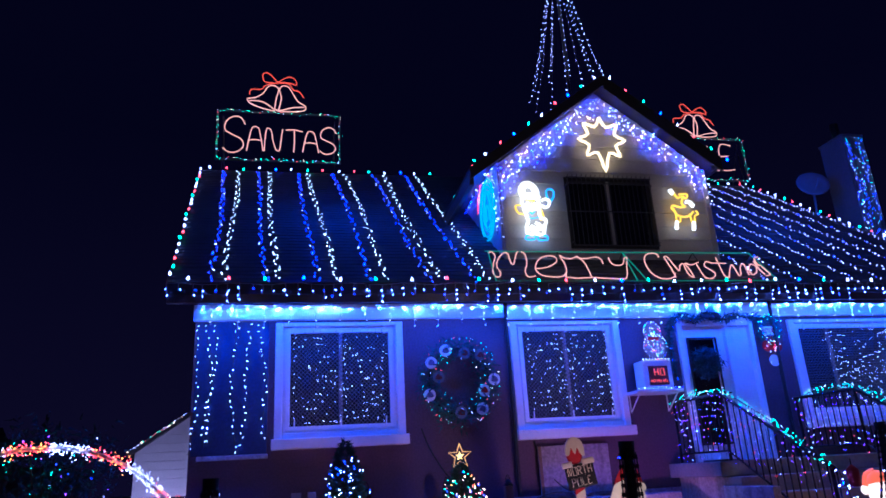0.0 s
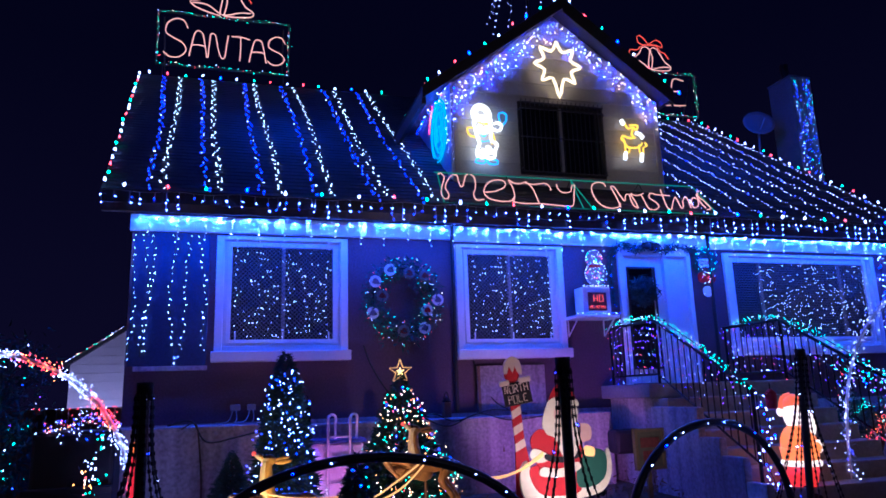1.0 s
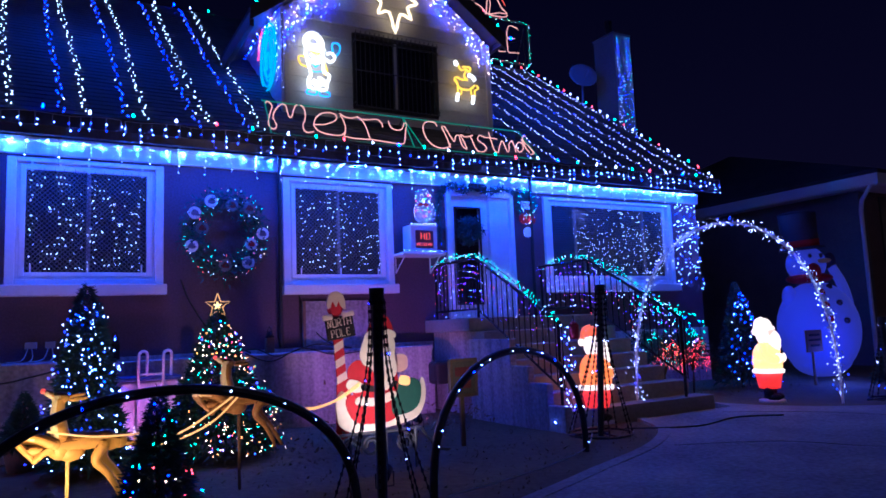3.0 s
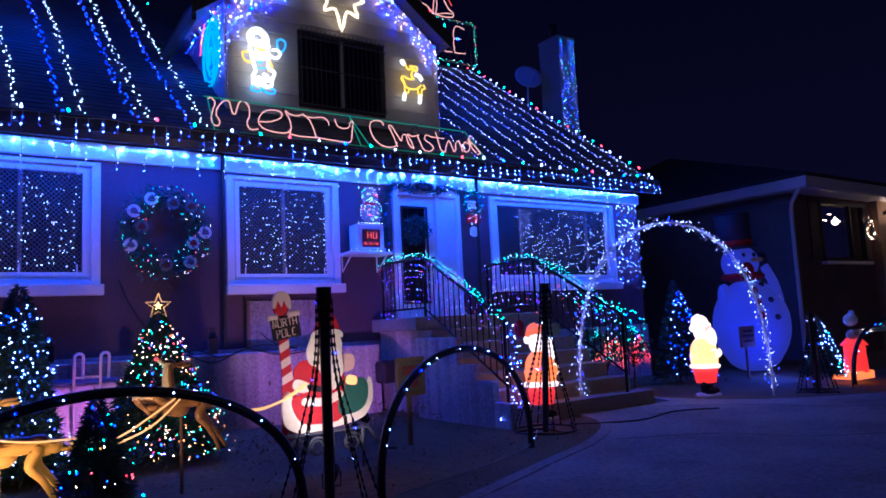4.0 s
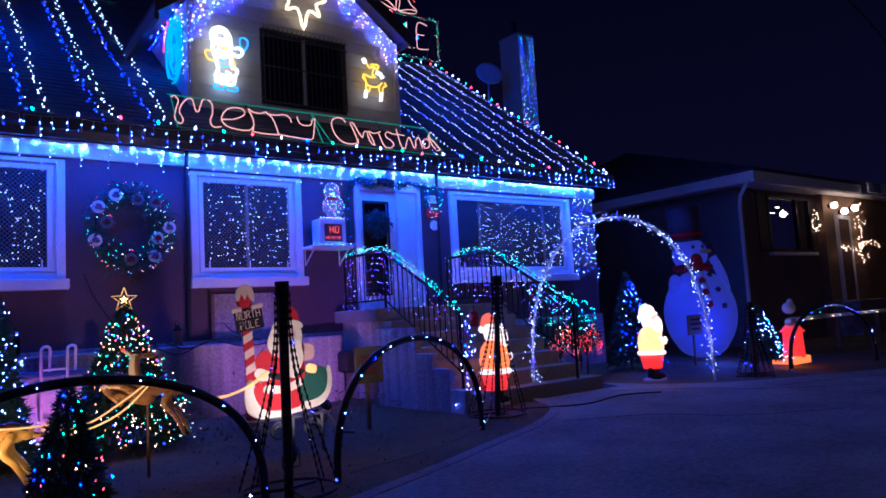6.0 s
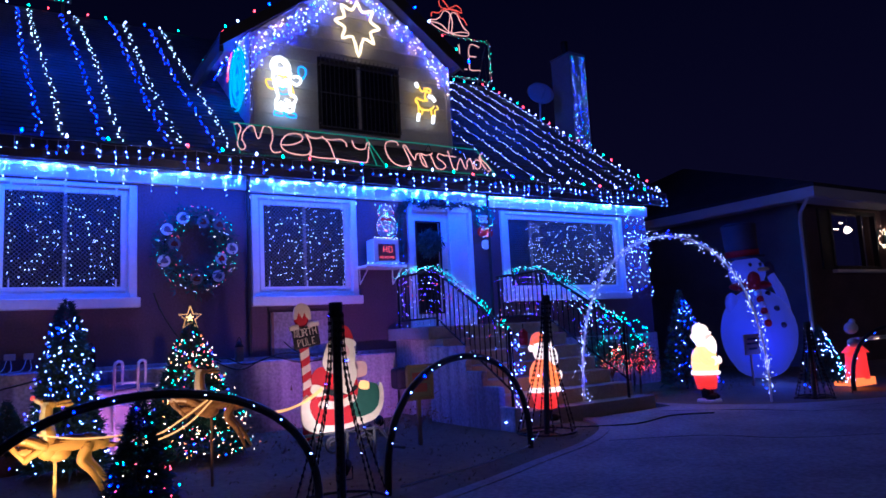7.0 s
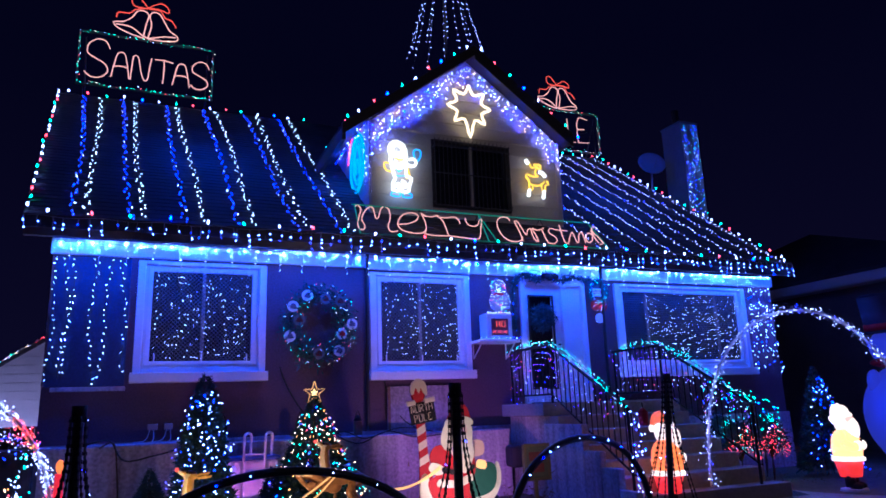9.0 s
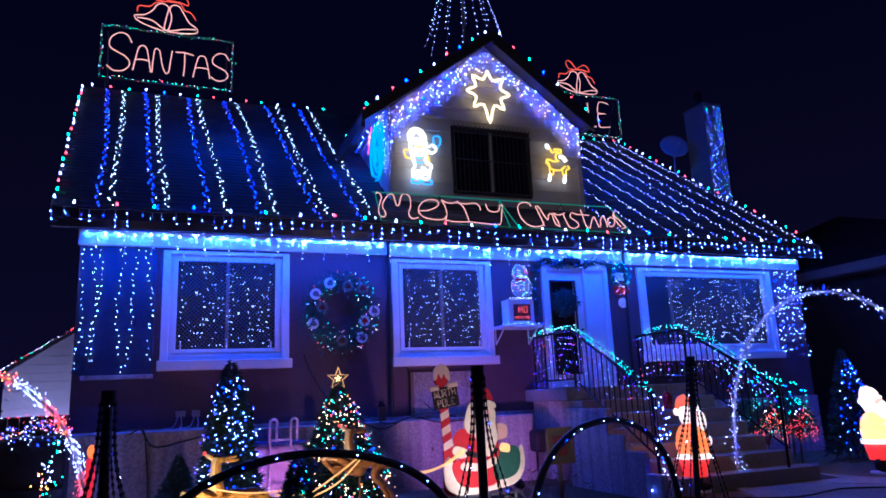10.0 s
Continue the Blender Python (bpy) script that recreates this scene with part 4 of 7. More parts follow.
def bells(o, s, parent_label):
    b = thing("rope_light_bells", parent_label, "light figure", tuple(o), "bell light figures")
    o = Vector(o)

    def at(seq):
        return [o + Vector((float(a.split(",")[0]) * s, 0, float(a.split(",")[1]) * s)) for a in seq.split()]
    for nm, seq in (("bell", "-.08,0 -.3,.05 -.55,.15 -.62,.26 -.45,.30 -.30,.42 -.22,.56 -.10,.60 .0,.52 -.04,.30 -.08,0"), ("bell", ".0,.0 .28,.0 .52,.04 .55,.14 .40,.25 .30,.42 .20,.58 .08,.60 .02,.5 .06,.30 .0,.0"), ("bell_lip", "-.58,.22 -.3,.20 -.02,.02 .3,.10 .52,.12")):
        part(nm, tubes([smooth_line(at(seq), 4)], 0.0080 * s / 0.7, 6), G_ROPE, b, "warm white rope light bell", True)
    for seq in ("-.02,.68 -.2,.88 -.32,.86 -.28,.68 -.02,.66", "-.02,.68 .2,.82 .34,.76 .36,.64 .2,.68 -.02,.68", "-.02,.67 -.25,.6 -.35,.50 -.55,.48 -.58,.36", ".0,.66 .2,.66 .3,.52 .42,.48 .52,.34"):
        part("ribbon", tubes([smooth_line(at(seq), 4)], 0.0080 * s / 0.7, 6), G_ROPER, b, "red rope light ribbon", True)
    return b


def roof_sign(name, x0, x1, z0, z1, y, label):
    s = thing(name, label, "sign", ((x0 + x1) / 2, y, z0), "roof signs")
    b = bmesh.new()
    for q in ((x0, x1, z0 - 0.03, z0), (x0, x1, z1, z1 + 0.03), (x0 - 0.03, x0, z0 - 0.03, z1 + 0.03), (x1, x1 + 0.03, z0 - 0.03, z1 + 0.03)):
        box(b, q[0], q[1], y, y + 0.04, q[2], q[3])
    part("frame", b, M_TRIMDARK, s)
    for x in (x0 + 0.1, x1 - 0.1):
        part("leg", tubes([[(x, y + 0.03, z0), (x, y + 0.1, RZ - 0.05)], [(x, y + 0.03, z1 - 0.1), (x, y + 0.9, RZ - 0.7)]], 0.015, 6), M_TRIMDARK, s)
    loop = [(x0, y - 0.02, z0), (x1, y - 0.02, z0 - 0.01), (x1, y - 0.02, z1), (x0, y - 0.02, z1 + 0.01), (x0, y - 0.02, z0)]
    ps = [p + Vector(rng.normal(0, 0.02, 3)) for p in along(loop, 0.066)]
    bulbs_by_colour(ps, "ggwrgyg", 0.0120, s)
    return s


s1 = roof_sign("roof_sign", -0.785, 1.732, 7.782, 8.889, 14.4, "Santas in warm rope light with coloured bulb border")
for ch, x, w, z, h in (("S", -0.60, 0.42, 7.63, 0.80), ("A", -0.14, 0.32, 7.68, 0.54), ("N", 0.20, 0.36, 7.68, 0.50), ("T", 0.62, 0.34, 7.68, 0.50), ("A", 0.96, 0.32, 7.68, 0.48), ("S", 1.30, 0.34, 7.66, 0.60)):
    rope_letter(ch, (0.97 + (x - 0.97) * 1.0445, 14.37, 1.17 + (z - 1.17) * 1.0445), (w * 1.0445, 0, 0), (0, 0, h * 1.0445), 0.0110, G_ROPE, s1)
bells((0.437, 14.38, 8.93), 1.04, "pair of rope light bells above the sign")
s2 = roof_sign("roof_sign", 9.566, 11.53, 7.677, 8.742, 14.4, "dark roof sign with letters L and E lit")
rope_letter("L", (10.56, 14.37, 7.886), (0.22, 0, 0), (0, 0, 0.64), 0.0110, G_ROPE, s2)
rope_letter("E", (10.819, 14.37, 7.886), (0.38, 0, 0), (0, 0, 0.72), 0.0110, G_ROPE, s2)
bells((10.349, 14.38, 8.784), 0.98, "pair of rope light bells above the sign")

# spire of light strings behind the dormer
sp = thing("light_spire", "tall cone of white light strings on a pole", "light tree", (7.20, 14.4, 7.2))
part("pole", tubes([[(7.20, 14.4, 7.0), (7.20, 14.4, 13.8)]], 0.03, 8), M_IRON, sp)
for k in range(12):
    a = 2 * math.pi * (k + 0.3) / 12
    pts = []
    for i in range(13):
        t = i / 12
        rr = 0.03 + 0.86 * t + 0.35 * max(0, t - 0.7) ** 1.2
        pts.append(Vector((7.20 + rr * math.cos(a), 14.4 + rr * math.sin(a), 13.75 - 4.1 * t)))
    w = part("light_string", tubes([pts], 0.004, 3), M_WIRE, sp)
    bulb_mesh("bulbs", [p + Vector(rng.normal(0, 0.01, 3)) for p in along(pts, 0.17)], 0.0165, G_RIDGE, w, 1.7)

# chimney light strip
net = thing("net_lights", "dense net of blue-white bulbs on the chimney face", "net lights", (12.4, 12.03, 5.3))
part("wire", tubes([[(x, 12.035, 5.3), (x, 12.035, 7.62)] for x in (12.2, 12.32, 12.44, 12.56)], 0.003, 3), M_WIRE, net, kind="stuff")
bulbs_by_colour([Vector((rng.uniform(12.16, 12.64), 12.03, z)) for z in np.linspace(5.3, 7.64, 190)], "?RBBWgBi", 0.0105, net)


# ---------------------------------------------------------------- rope light figures on the dormer
def figure(name, label, strokes, o, s, sx=1.0):
    f = thing(name, label, "light figure", o)
    o = Vector(o)
    for nm, m, r, seq in strokes:
        q = [o + Vector((float(a.split(",")[0]) * s * sx, 0, float(a.split(",")[1]) * s)) for a in seq.split()]
        part(nm, tubes([smooth_line(q, 5)], r, 6), m, f, smooth=True)
    return f


star = thing("rope_light_star", "eight pointed warm white rope light star", "light figure", (5.66, 10.08, 6.26))
q = []
for i in range(16):
    a = math.pi / 2 + i * math.pi / 8
    rr = 0.25 if i % 2 else 0.40
    if i == 8:
        rr = 0.55
    q.append(Vector((5.66 + rr * math.cos(a), 10.08, 6.28 + rr * math.sin(a))))
part("star_rope", tubes([smooth_line(q + [q[0]], 3)], 0.022, 8), G_STAR, star, smooth=True)
part("star_backing", tubes([[p + Vector((0, 0.04, 0)) for p in q + [q[0]]]], 0.012, 5), M_TRIMDARK, star)

figure("rope_light_figure", "white, yellow and blue rope light figure waving", [
    ("hat_rope", G_FIGW, 0.0230, "-.20,.58 -.24,.74 -.16,.90 -.02,.95 .12,.86 .18,.70 .16,.60"),
    ("hat_rope", G_FIGW, 0.0230, "-.14,.66 -.14,.80 -.02,.86 .08,.78 .08,.68"),
    ("hat_trim_rope", G_FIGW, 0.0243, "-.20,.58 -.06,.64 .10,.62 .20,.56 .10,.53 -.06,.55 -.20,.58"),
    ("face_rope", G_FIGY, 0.0103, "-.10,.50 .0,.46 .10,.50 .04,.40"),
    ("beard_rope", G_FIGW, 0.0243, "-.20,.54 -.20,.36 -.10,.24 .02,.22 .14,.30 .18,.42 .16,.54"),
    ("beard_rope", G_FIGW, 0.0216, "-.10,.42 .0,.32 .10,.40"),
    ("coat_rope", G_FIGW, 0.0230, "-.18,.28 -.14,.10 -.10,-.08 -.16,-.24 .0,-.30 .16,-.28 .28,-.16 .30,-.04 .18,.04 .18,.26"),
    ("belt_rope", G_FIGB, 0.0103, "-.12,.04 .0,.0 .16,.04"),
    ("collar_rope", G_FIGB, 0.0115, "-.06,.20 .0,.12 .06,.18"),
    ("leg_rope", G_FIGW, 0.0230, "-.16,-.26 -.14,-.40 .0,-.42 .04,-.32 .08,-.42 .22,-.40 .26,-.22"),
    ("leg_rope", G_FIGW, 0.0203, "-.06,-.20 .04,-.24 .16,-.18 .06,-.12"),
    ("sleeve_rope", G_FIGY, 0.0126, "-.18,.34 -.36,.32 -.32,.14 -.18,.10"),
    ("arm_rope", G_FIGY, 0.0115, ".18,.30 .24,.16 .26,.0 .18,-.04"),
    ("cuff_rope", G_FIGW, 0.0203, ".20,.36 .34,.30 .44,.42 .36,.52 .26,.48"),
    ("mitten_rope", G_FIGB, 0.0126, ".40,.54 .38,.72 .46,.80 .56,.74 .54,.58 .46,.46"),
    ("boot_rope", G_FIGB, 0.0138, "-.16,-.44 -.20,-.54 -.02,-.56 .02,-.46 -.16,-.44"),
    ("boot_rope", G_FIGB, 0.0138, ".08,-.46 .10,-.56 .28,-.56 .30,-.48 .20,-.44"),
], (4.35, 10.06, 4.90), 0.61, 1.12)
figure("rope_light_figure", "yellow rope light reindeer with white ears and hooves", [
    ("ear_rope", G_FIGW, 0.032, "-.36,.70 -.33,.64 -.28,.60"),
    ("head_rope", G_FIGY, 0.0149, "-.26,.62 -.16,.50 .0,.54 .10,.48 .16,.56 .10,.60 -.10,.58"),
    ("neck_rope", G_FIGY, 0.0149, ".0,.50 -.06,.36 .02,.28"),
    ("chest_rope", G_FIGW, 0.030, ".08,.40 .20,.38 .30,.28"),
    ("back_rope", G_FIGY, 0.0149, ".04,.28 -.14,.26 -.34,.30 -.40,.22 -.30,.16"),
    ("body_rope", G_FIGY, 0.0149, "-.36,.24 -.26,.06 -.06,.02 .14,.06 .26,.16"),
    ("leg_rope", G_FIGY, 0.0126, "-.30,.14 -.30,-.06 -.20,-.10 -.16,.04"),
    ("leg_rope", G_FIGY, 0.0126, ".14,.10 .16,-.08 .26,-.10 .28,.04 .40,.10 .34,.18"),
    ("hoof_rope", G_FIGW, 0.030, "-.30,-.10 -.33,-.20 -.34,-.28"),
    ("hoof_rope", G_FIGW, 0.030, ".22,-.10 .20,-.20 .18,-.30"),
], (6.90, 10.06, 4.96), 0.68, 0.82)
# round light figure on the dormer cheek
ring = thing("rope_light_wreath", "cyan oval rope light figure with red bulbs", "light figure", (3.85, 10.65, 5.4))
for rr in (0.50, 0.44, 0.30):
    part("ring_rope", tubes([[(3.86, 10.76 + rr * 0.86 * math.cos(a * math.pi / 14), 5.30 + rr * math.sin(a * math.pi / 14)) for a in range(29)]], 0.012, 6), G_FIGC, ring)
for q in ([(10.6, 5.0), (10.62, 5.4), (10.78, 5.6), (10.92, 5.35), (10.86, 5.0), (10.7, 4.92), (10.6, 5.0)], [(10.68, 5.1), (10.72, 5.35), (10.82, 5.35), (10.82, 5.12)], [(10.5, 5.5), (10.7, 5.68), (10.98, 5.55)], [(10.45, 5.2), (10.58, 5.2), (10.58, 5.35)]):
    part("ring_rope", tubes([smooth_line([(3.86, y, z) for y, z in q], 4)], 0.013, 6), G_FIGC, ring)
bulbs_by_colour([Vector((3.84, 10.76 + 0.50 * math.cos(a), 5.32 + 0.56 * math.sin(a))) for a in [0.2 + i * 0.06 for i in range(34)]], "?rrowr", 0.016, ring)
bulbs_by_colour([Vector((3.84, 10.25 + 0.05 * i, 5.78 + rng.normal(0, 0.05))) for i in range(22)], "?BBi", 0.013, ring)
strand("blue-white bulbs tucked under the dormer eave", [(3.80, 10.1, 5.72), (3.80, 12.0, 5.74)], 0.07, "iBBb", 0.013, 0.02)
strand("blue-white bulbs down the dormer cheek", [(3.84, 10.24, 5.7), (3.84, 10.24, 4.7)], 0.07, "iw", 0.012, 0.012)

# ---------------------------------------------------------------- things on the front wall
def leaf_cloud(name, centres, spread, size, n, material, parent, label="", flat=0.35, seed=3):
    """Many small pointed leaves round a line of centres, as one mesh of kind stuff."""
    g = np.random.default_rng(seed)
    C = np.array([tuple(c) for c in centres])
    base = C[g.integers(len(C), size=n)] + g.normal(0, 1, (n, 3)) * spread
    d = g.normal(0, 1, (n, 3))
    d /= np.linalg.norm(d, axis=1)[:, None]
    s = np.cross(d, g.normal(0, 1, (n, 3)))
    s /= np.linalg.norm(s, axis=1)[:, None] + 1e-9
    k = size * g.uniform(0.6, 1.3, (n, 1))
    V = np.stack([base - s * k * 0.16 * flat / 0.35, base + s * k * 0.16 * flat / 0.35, base + d * k], 1).reshape(-1, 3)
    me = bpy.data.meshes.new(name)
    me.from_pydata(V.tolist(), [], np.arange(3 * n).reshape(-1, 3).tolist())
    return from_mesh(name, me, material, parent, label, "stuff")


def disc(bm, c, r, depth=0.015, seg=18, axis="y"):
    a = [Vector((c[0] + r * math.cos(2 * math.pi * i / seg), c[1], c[2] + r * math.sin(2 * math.pi * i / seg))) for i in range(seg)]
    return poly(bm, a, (0, depth, 0))


def blob(bm, c, r, sx=1.0, sy=1.0, sz=1.0, mi=0, rot=None, seg=14):
    m = Matrix.Translation(c) @ (rot.to_matrix().to_4x4() if rot else Matrix()) @ Matrix.Diagonal((r * sx, r * sy, r * sz, 1))
    v = bmesh.ops.create_uvsphere(bm, u_segments=seg, v_segments=max(6, seg // 2 + 1), radius=1, matrix=m)["verts"]
    for f in {f for q in v for f in q.link_faces}:
        f.material_index = mi
        f.smooth = True


def drum(bm, c, r0, r1, h, mi=0, seg=16, rot=None):
    m = Matrix.Translation(c) @ (rot.to_matrix().to_4x4() if rot else Matrix()) @ Matrix.Translation((0, 0, h / 2))
    v = bmesh.ops.create_cone(bm, cap_ends=True, segments=seg, radius1=r0, radius2=r1, depth=h, matrix=m)["verts"]
    for f in {f for q in v for f in q.link_faces}:
        f.material_index = mi
        f.smooth = len(f.verts) == 4


def statue(name, bm, mats, label, category, group=""):
    me = bpy.data.meshes.new(name)
    bm.to_mesh(me)
    bm.free()
    for m in mats:
        me.materials.append(m)
    ob = new(name, me)
    return tagged(ob, label, category, group)


def cutout(pts, y, thick, o=(0, 0)):
    b = bmesh.new()
    q = smooth_line([(o[0] + p[0], y, o[1] + p[1]) for p in pts], 4, True)
    return poly(b, q, (0, thick, 0))


WC = Vector((3.04, 9.93, 2.49))
wr = thing("wreath", "large evergreen wreath with coloured lights and round badges", "wreath", tuple(WC))
ring = [WC + Vector((0.41 * math.cos(a * math.pi / 30), 0, 0.44 * math.sin(a * math.pi / 30))) for a in range(60)]
part("wire_ring", tubes([ring + [ring[0]]], 0.012, 6), M_IRON, wr)
leaf_cloud("fir_foliage", ring, 0.078, 0.075, 2300, M_FIR, wr)
ps = [WC + Vector((q * math.cos(a), -0.085 + rng.normal(0, 0.012), q * 1.08 * math.sin(a))) for a, q in zip(rng.uniform(0, 2 * math.pi, 150), rng.choice([0.27, 0.35, 0.42, 0.50, 0.53, 0.53], 150) + rng.normal(0, 0.012, 150))]
bulbs_by_colour(ps, "?ggrcgycrcg", 0.0074, wr)
for dx, dz, m in ((-0.39, 0.24, M_PICT), (-0.19, 0.40, M_PICT), (0.07, 0.36, M_REDDULL), (0.29, 0.33, M_REDDULL), (0.46, 0.0, M_PICT), (0.31, -0.14, M_RED), (0.27, -0.38, M_PICT), (-0.43, -0.18, M_PICT), (-0.30, 0.05, M_REDDULL), (-0.02, -0.42, M_REDDULL)):
    c = WC + Vector((dx, -0.10, dz))
    bd = part("badge", disc(bmesh.new(), c, 0.080), M_FIGBACK if m == M_REDDULL else M_BADGE, wr, "pale round badge")
    part("badge_picture", cutout([(-0.045, -0.02), (-0.03, 0.02), (0.0, 0.045), (0.035, 0.02), (0.045, -0.025), (0.0, -0.035)], c.y - 0.006, 0.004, (c.x, c.z)), m, bd)

# shelf, countdown box and light figure above it
sh = thing("wall_shelf", "white shelf on brackets beside the door", "shelf", (5.77, 9.85, 2.23))
part("board", boxes((5.43, 6.13, 9.62, 9.998, 2.22, 2.26), bevel=0.005), M_WHITE, sh)
for x in (5.49, 6.06):
    part("bracket", tubes([[(x, 9.99, 1.99), (x, 9.68, 2.21)], [(x, 9.99, 1.99), (x, 9.99, 2.22)]], 0.010, 6), M_WHITE, sh)
strand("small blue string lights along the shelf edge", [(5.43, 9.61, 2.28), (6.13, 9.61, 2.28)], 0.05, "iB", 0.011, 0.006)
cb = thing("countdown_box", "lit display box reading HO in red", "display", (5.82, 9.8, 2.26))
part("case", boxes((5.60, 6.04, 9.70, 9.96, 2.275, 2.67), bevel=0.012), M_WHITE, cb)
part("screen", boxes((5.68, 5.97, 9.692, 9.699, 2.33, 2.59)), M_SCREEN, cb, "dull red-grey screen")
for ch, x in (("H", 5.765), ("O", 5.855)):
    rope_letter(ch, (x, 9.685, 2.46), (0.055, 0, 0), (0, 0, 0.09), 0.0055, G_LED, cb, True)
for x in (5.70, 5.79, 5.88):
    for ch, dx in (("H", 0.0), ("O", 0.036)):
        rope_letter(ch, (x + dx, 9.687, 2.365), (0.024, 0, 0), (0, 0, 0.038), 0.003, G_LED, cb, True)
for i in range(9):
    bulb_mesh("top_bulb", [Vector((5.63 + 0.048 * i, 9.70, 2.685))], 0.013, G_CLEAR, cb)
sn = thing("light_figure", "small snow figure of white lights on the wall", "light figure", (5.95, 9.93, 2.95))
part("backing", disc(disc(bmesh.new(), (5.95, 9.95, 3.13), 0.13, 0.02), (5.97, 9.952, 2.9), 0.17, 0.02), M_FIGBACK, sn)
bulbs_by_colour([Vector((5.95 + 0.13 * math.cos(a), 9.93, 3.13 + 0.13 * math.sin(a))) for a in np.linspace(0, 6.28, 22)] + [Vector((5.97 + 0.18 * math.cos(a), 9.93, 2.9 + 0.18 * math.sin(a))) for a in np.linspace(0, 6.28, 26)] + [Vector((5.965 + 0.15 * math.cos(a) * q, 9.93, 2.9 + 0.16 * math.sin(a) * q)) for a, q in zip(rng.uniform(0, 6.28, 44), rng.uniform(0.2, 1, 44))] + [Vector((5.95 + 0.11 * math.cos(a) * q, 9.93, 3.13 + 0.11 * math.sin(a) * q)) for a, q in zip(rng.uniform(0, 6.28, 22), rng.uniform(0.2, 1, 22))], "?cccgcrBc", 0.0098, sn)
part("scarf", boxes((5.86, 6.04, 9.925, 9.935, 3.0, 3.04)), M_RED, sn)

# round sign with STOP, and candy discs under it
sp_ = thing("door_sign", "wreathed sign reading STOP with red and white discs", "sign", (7.86, 9.93, 2.7))
leaf_cloud("fir_foliage", [Vector((7.86 + 0.15 * math.cos(a), 9.93, 3.12 + 0.17 * math.sin(a))) for a in np.linspace(0, 6.28, 40)], 0.035, 0.05, 900, M_FIR, sp_)
bulbs_by_colour([Vector((7.86 + 0.17 * math.cos(a) + rng.normal(0, 0.02), 9.90, 3.12 + 0.19 * math.sin(a) + rng.normal(0, 0.02))) for a in np.linspace(0, 6.28, 34)], "?gggcb", 0.0095, sp_)
part("board", boxes((7.76, 7.96, 9.92, 9.94, 3.04, 3.17), bevel=0.004), M_WHITE, sp_)
for ch, x in (("S", 7.775), ("T", 7.82), ("O", 7.867), ("P", 7.915)):
    rope_letter(ch, (x, 9.915, 3.08), (0.034, 0, 0), (0, 0, 0.055), 0.004, M_RED, sp_, True)
for c, m in (((7.80, 2.88), M_RED), ((7.95, 2.87), M_RED), ((7.87, 2.66), M_WHITE), ((7.86, 2.94), M_RED)):
    part("disc", disc(bmesh.new(), (c[0], 9.93, c[1]), 0.085), m, sp_)
bulbs_by_colour([Vector((7.86 + rng.normal(0, 0.07), 9.9, 2.86 + rng.normal(0, 0.06))) for _ in range(16)], "?rrw", 0.010, sp_)

# garland over the door, wreath in the glass
gl = thing("door_garland", "dark evergreen garland with a bow over the door", "garland", (7, 9.92, 3.3))
gp = smooth_line([(6.22, 9.92, 2.45), (6.20, 9.92, 2.85), (6.24, 9.92, 3.2), (6.42, 9.90, 3.34), (6.66, 9.90, 3.28), (6.86, 9.88, 3.34), (7.1, 9.90, 3.28), (7.35, 9.90, 3.33), (7.7, 9.92, 3.3)], 6)
part("stem", tubes([gp], 0.012, 6), M_BARK, gl)
leaf_cloud("fir_foliage", gp, 0.028, 0.065, 1500, M_FIR, gl)
bulbs_by_colour([p + Vector((rng.normal(0, 0.03), -0.05, rng.normal(0, 0.03))) for p in gp[::3]], "?BcB", 0.009, gl)
part("bow", (lambda b: (blob(b, (6.80, 9.84, 3.33), 0.09, 1, 0.5, 0.6), blob(b, (6.96, 9.84, 3.33), 0.09, 1, 0.5, 0.6), blob(b, (6.88, 9.83, 3.29), 0.045), b)[-1])(bmesh.new()), M_BLACK, gl, "dark ribbon bow", True)
dwr = thing("door_wreath", "dark round wreath hung on the door glass", "wreath", (6.78, 9.99, 2.66))
dr = [Vector((6.78 + 0.13 * math.cos(a), 9.985, 2.66 + 0.14 * math.sin(a))) for a in np.linspace(0, 6.28, 30)]
part("wire_ring", tubes([dr], 0.012, 6), M_IRON, dwr)
leaf_cloud("fir_foliage", dr, 0.042, 0.085, 1500, M_FIR, dwr)

# green garlands of light on the railings with coloured drops
for x in (6.1, 8.06):
    top = [Vector((x, 9.95, 2.08)), Vector((x, 9.4, 2.16)), Vector((x, 8.9, 2.14)), Vector((x, 8.6, 2.06)), Vector((x, 7.9, 1.70)), Vector((x, 7.05, 1.18))]
    top = smooth_line(top, 5)
    g = strand("rail garland of green and white bulbs", top, 0.024, "?ggggcgc", 0.0100, 0.024, group="rail garlands")
    pts, paths = [], []
    for p in along(top, 0.055):
        n = rng.integers(7, 11) if p.y > 8.5 else rng.integers(4, 9) if p.y > 7.8 else rng.integers(2, 6)
        paths.append([p, p - Vector((0, 0, 0.085 * n))])
        pts += [p + Vector((rng.normal(0, 0.03), rng.normal(0, 0.02), -0.085 * i - 0.06)) for i in range(n) if rng.uniform() < 0.75]
    d = thing("drop_lights", "hanging purple, red and white bulbs on the railing", "string lights", tuple(p), "rail drop lights")
    part("wire", tubes(paths, 0.002, 3), M_WIRE, d, kind="stuff")
    bulbs_by_colour(pts, "?vcvBcvir", 0.0070, d)
strand("white bulbs trailing down beside the steps", smooth_line([(6.1, 7.0, 1.15), (6.15, 6.95, 0.8), (6.02, 6.9, 0.5), (6.12, 6.92, 0.2), (5.9, 6.9, 0.04)], 5), 0.025, "iwb", 0.012, 0.035)
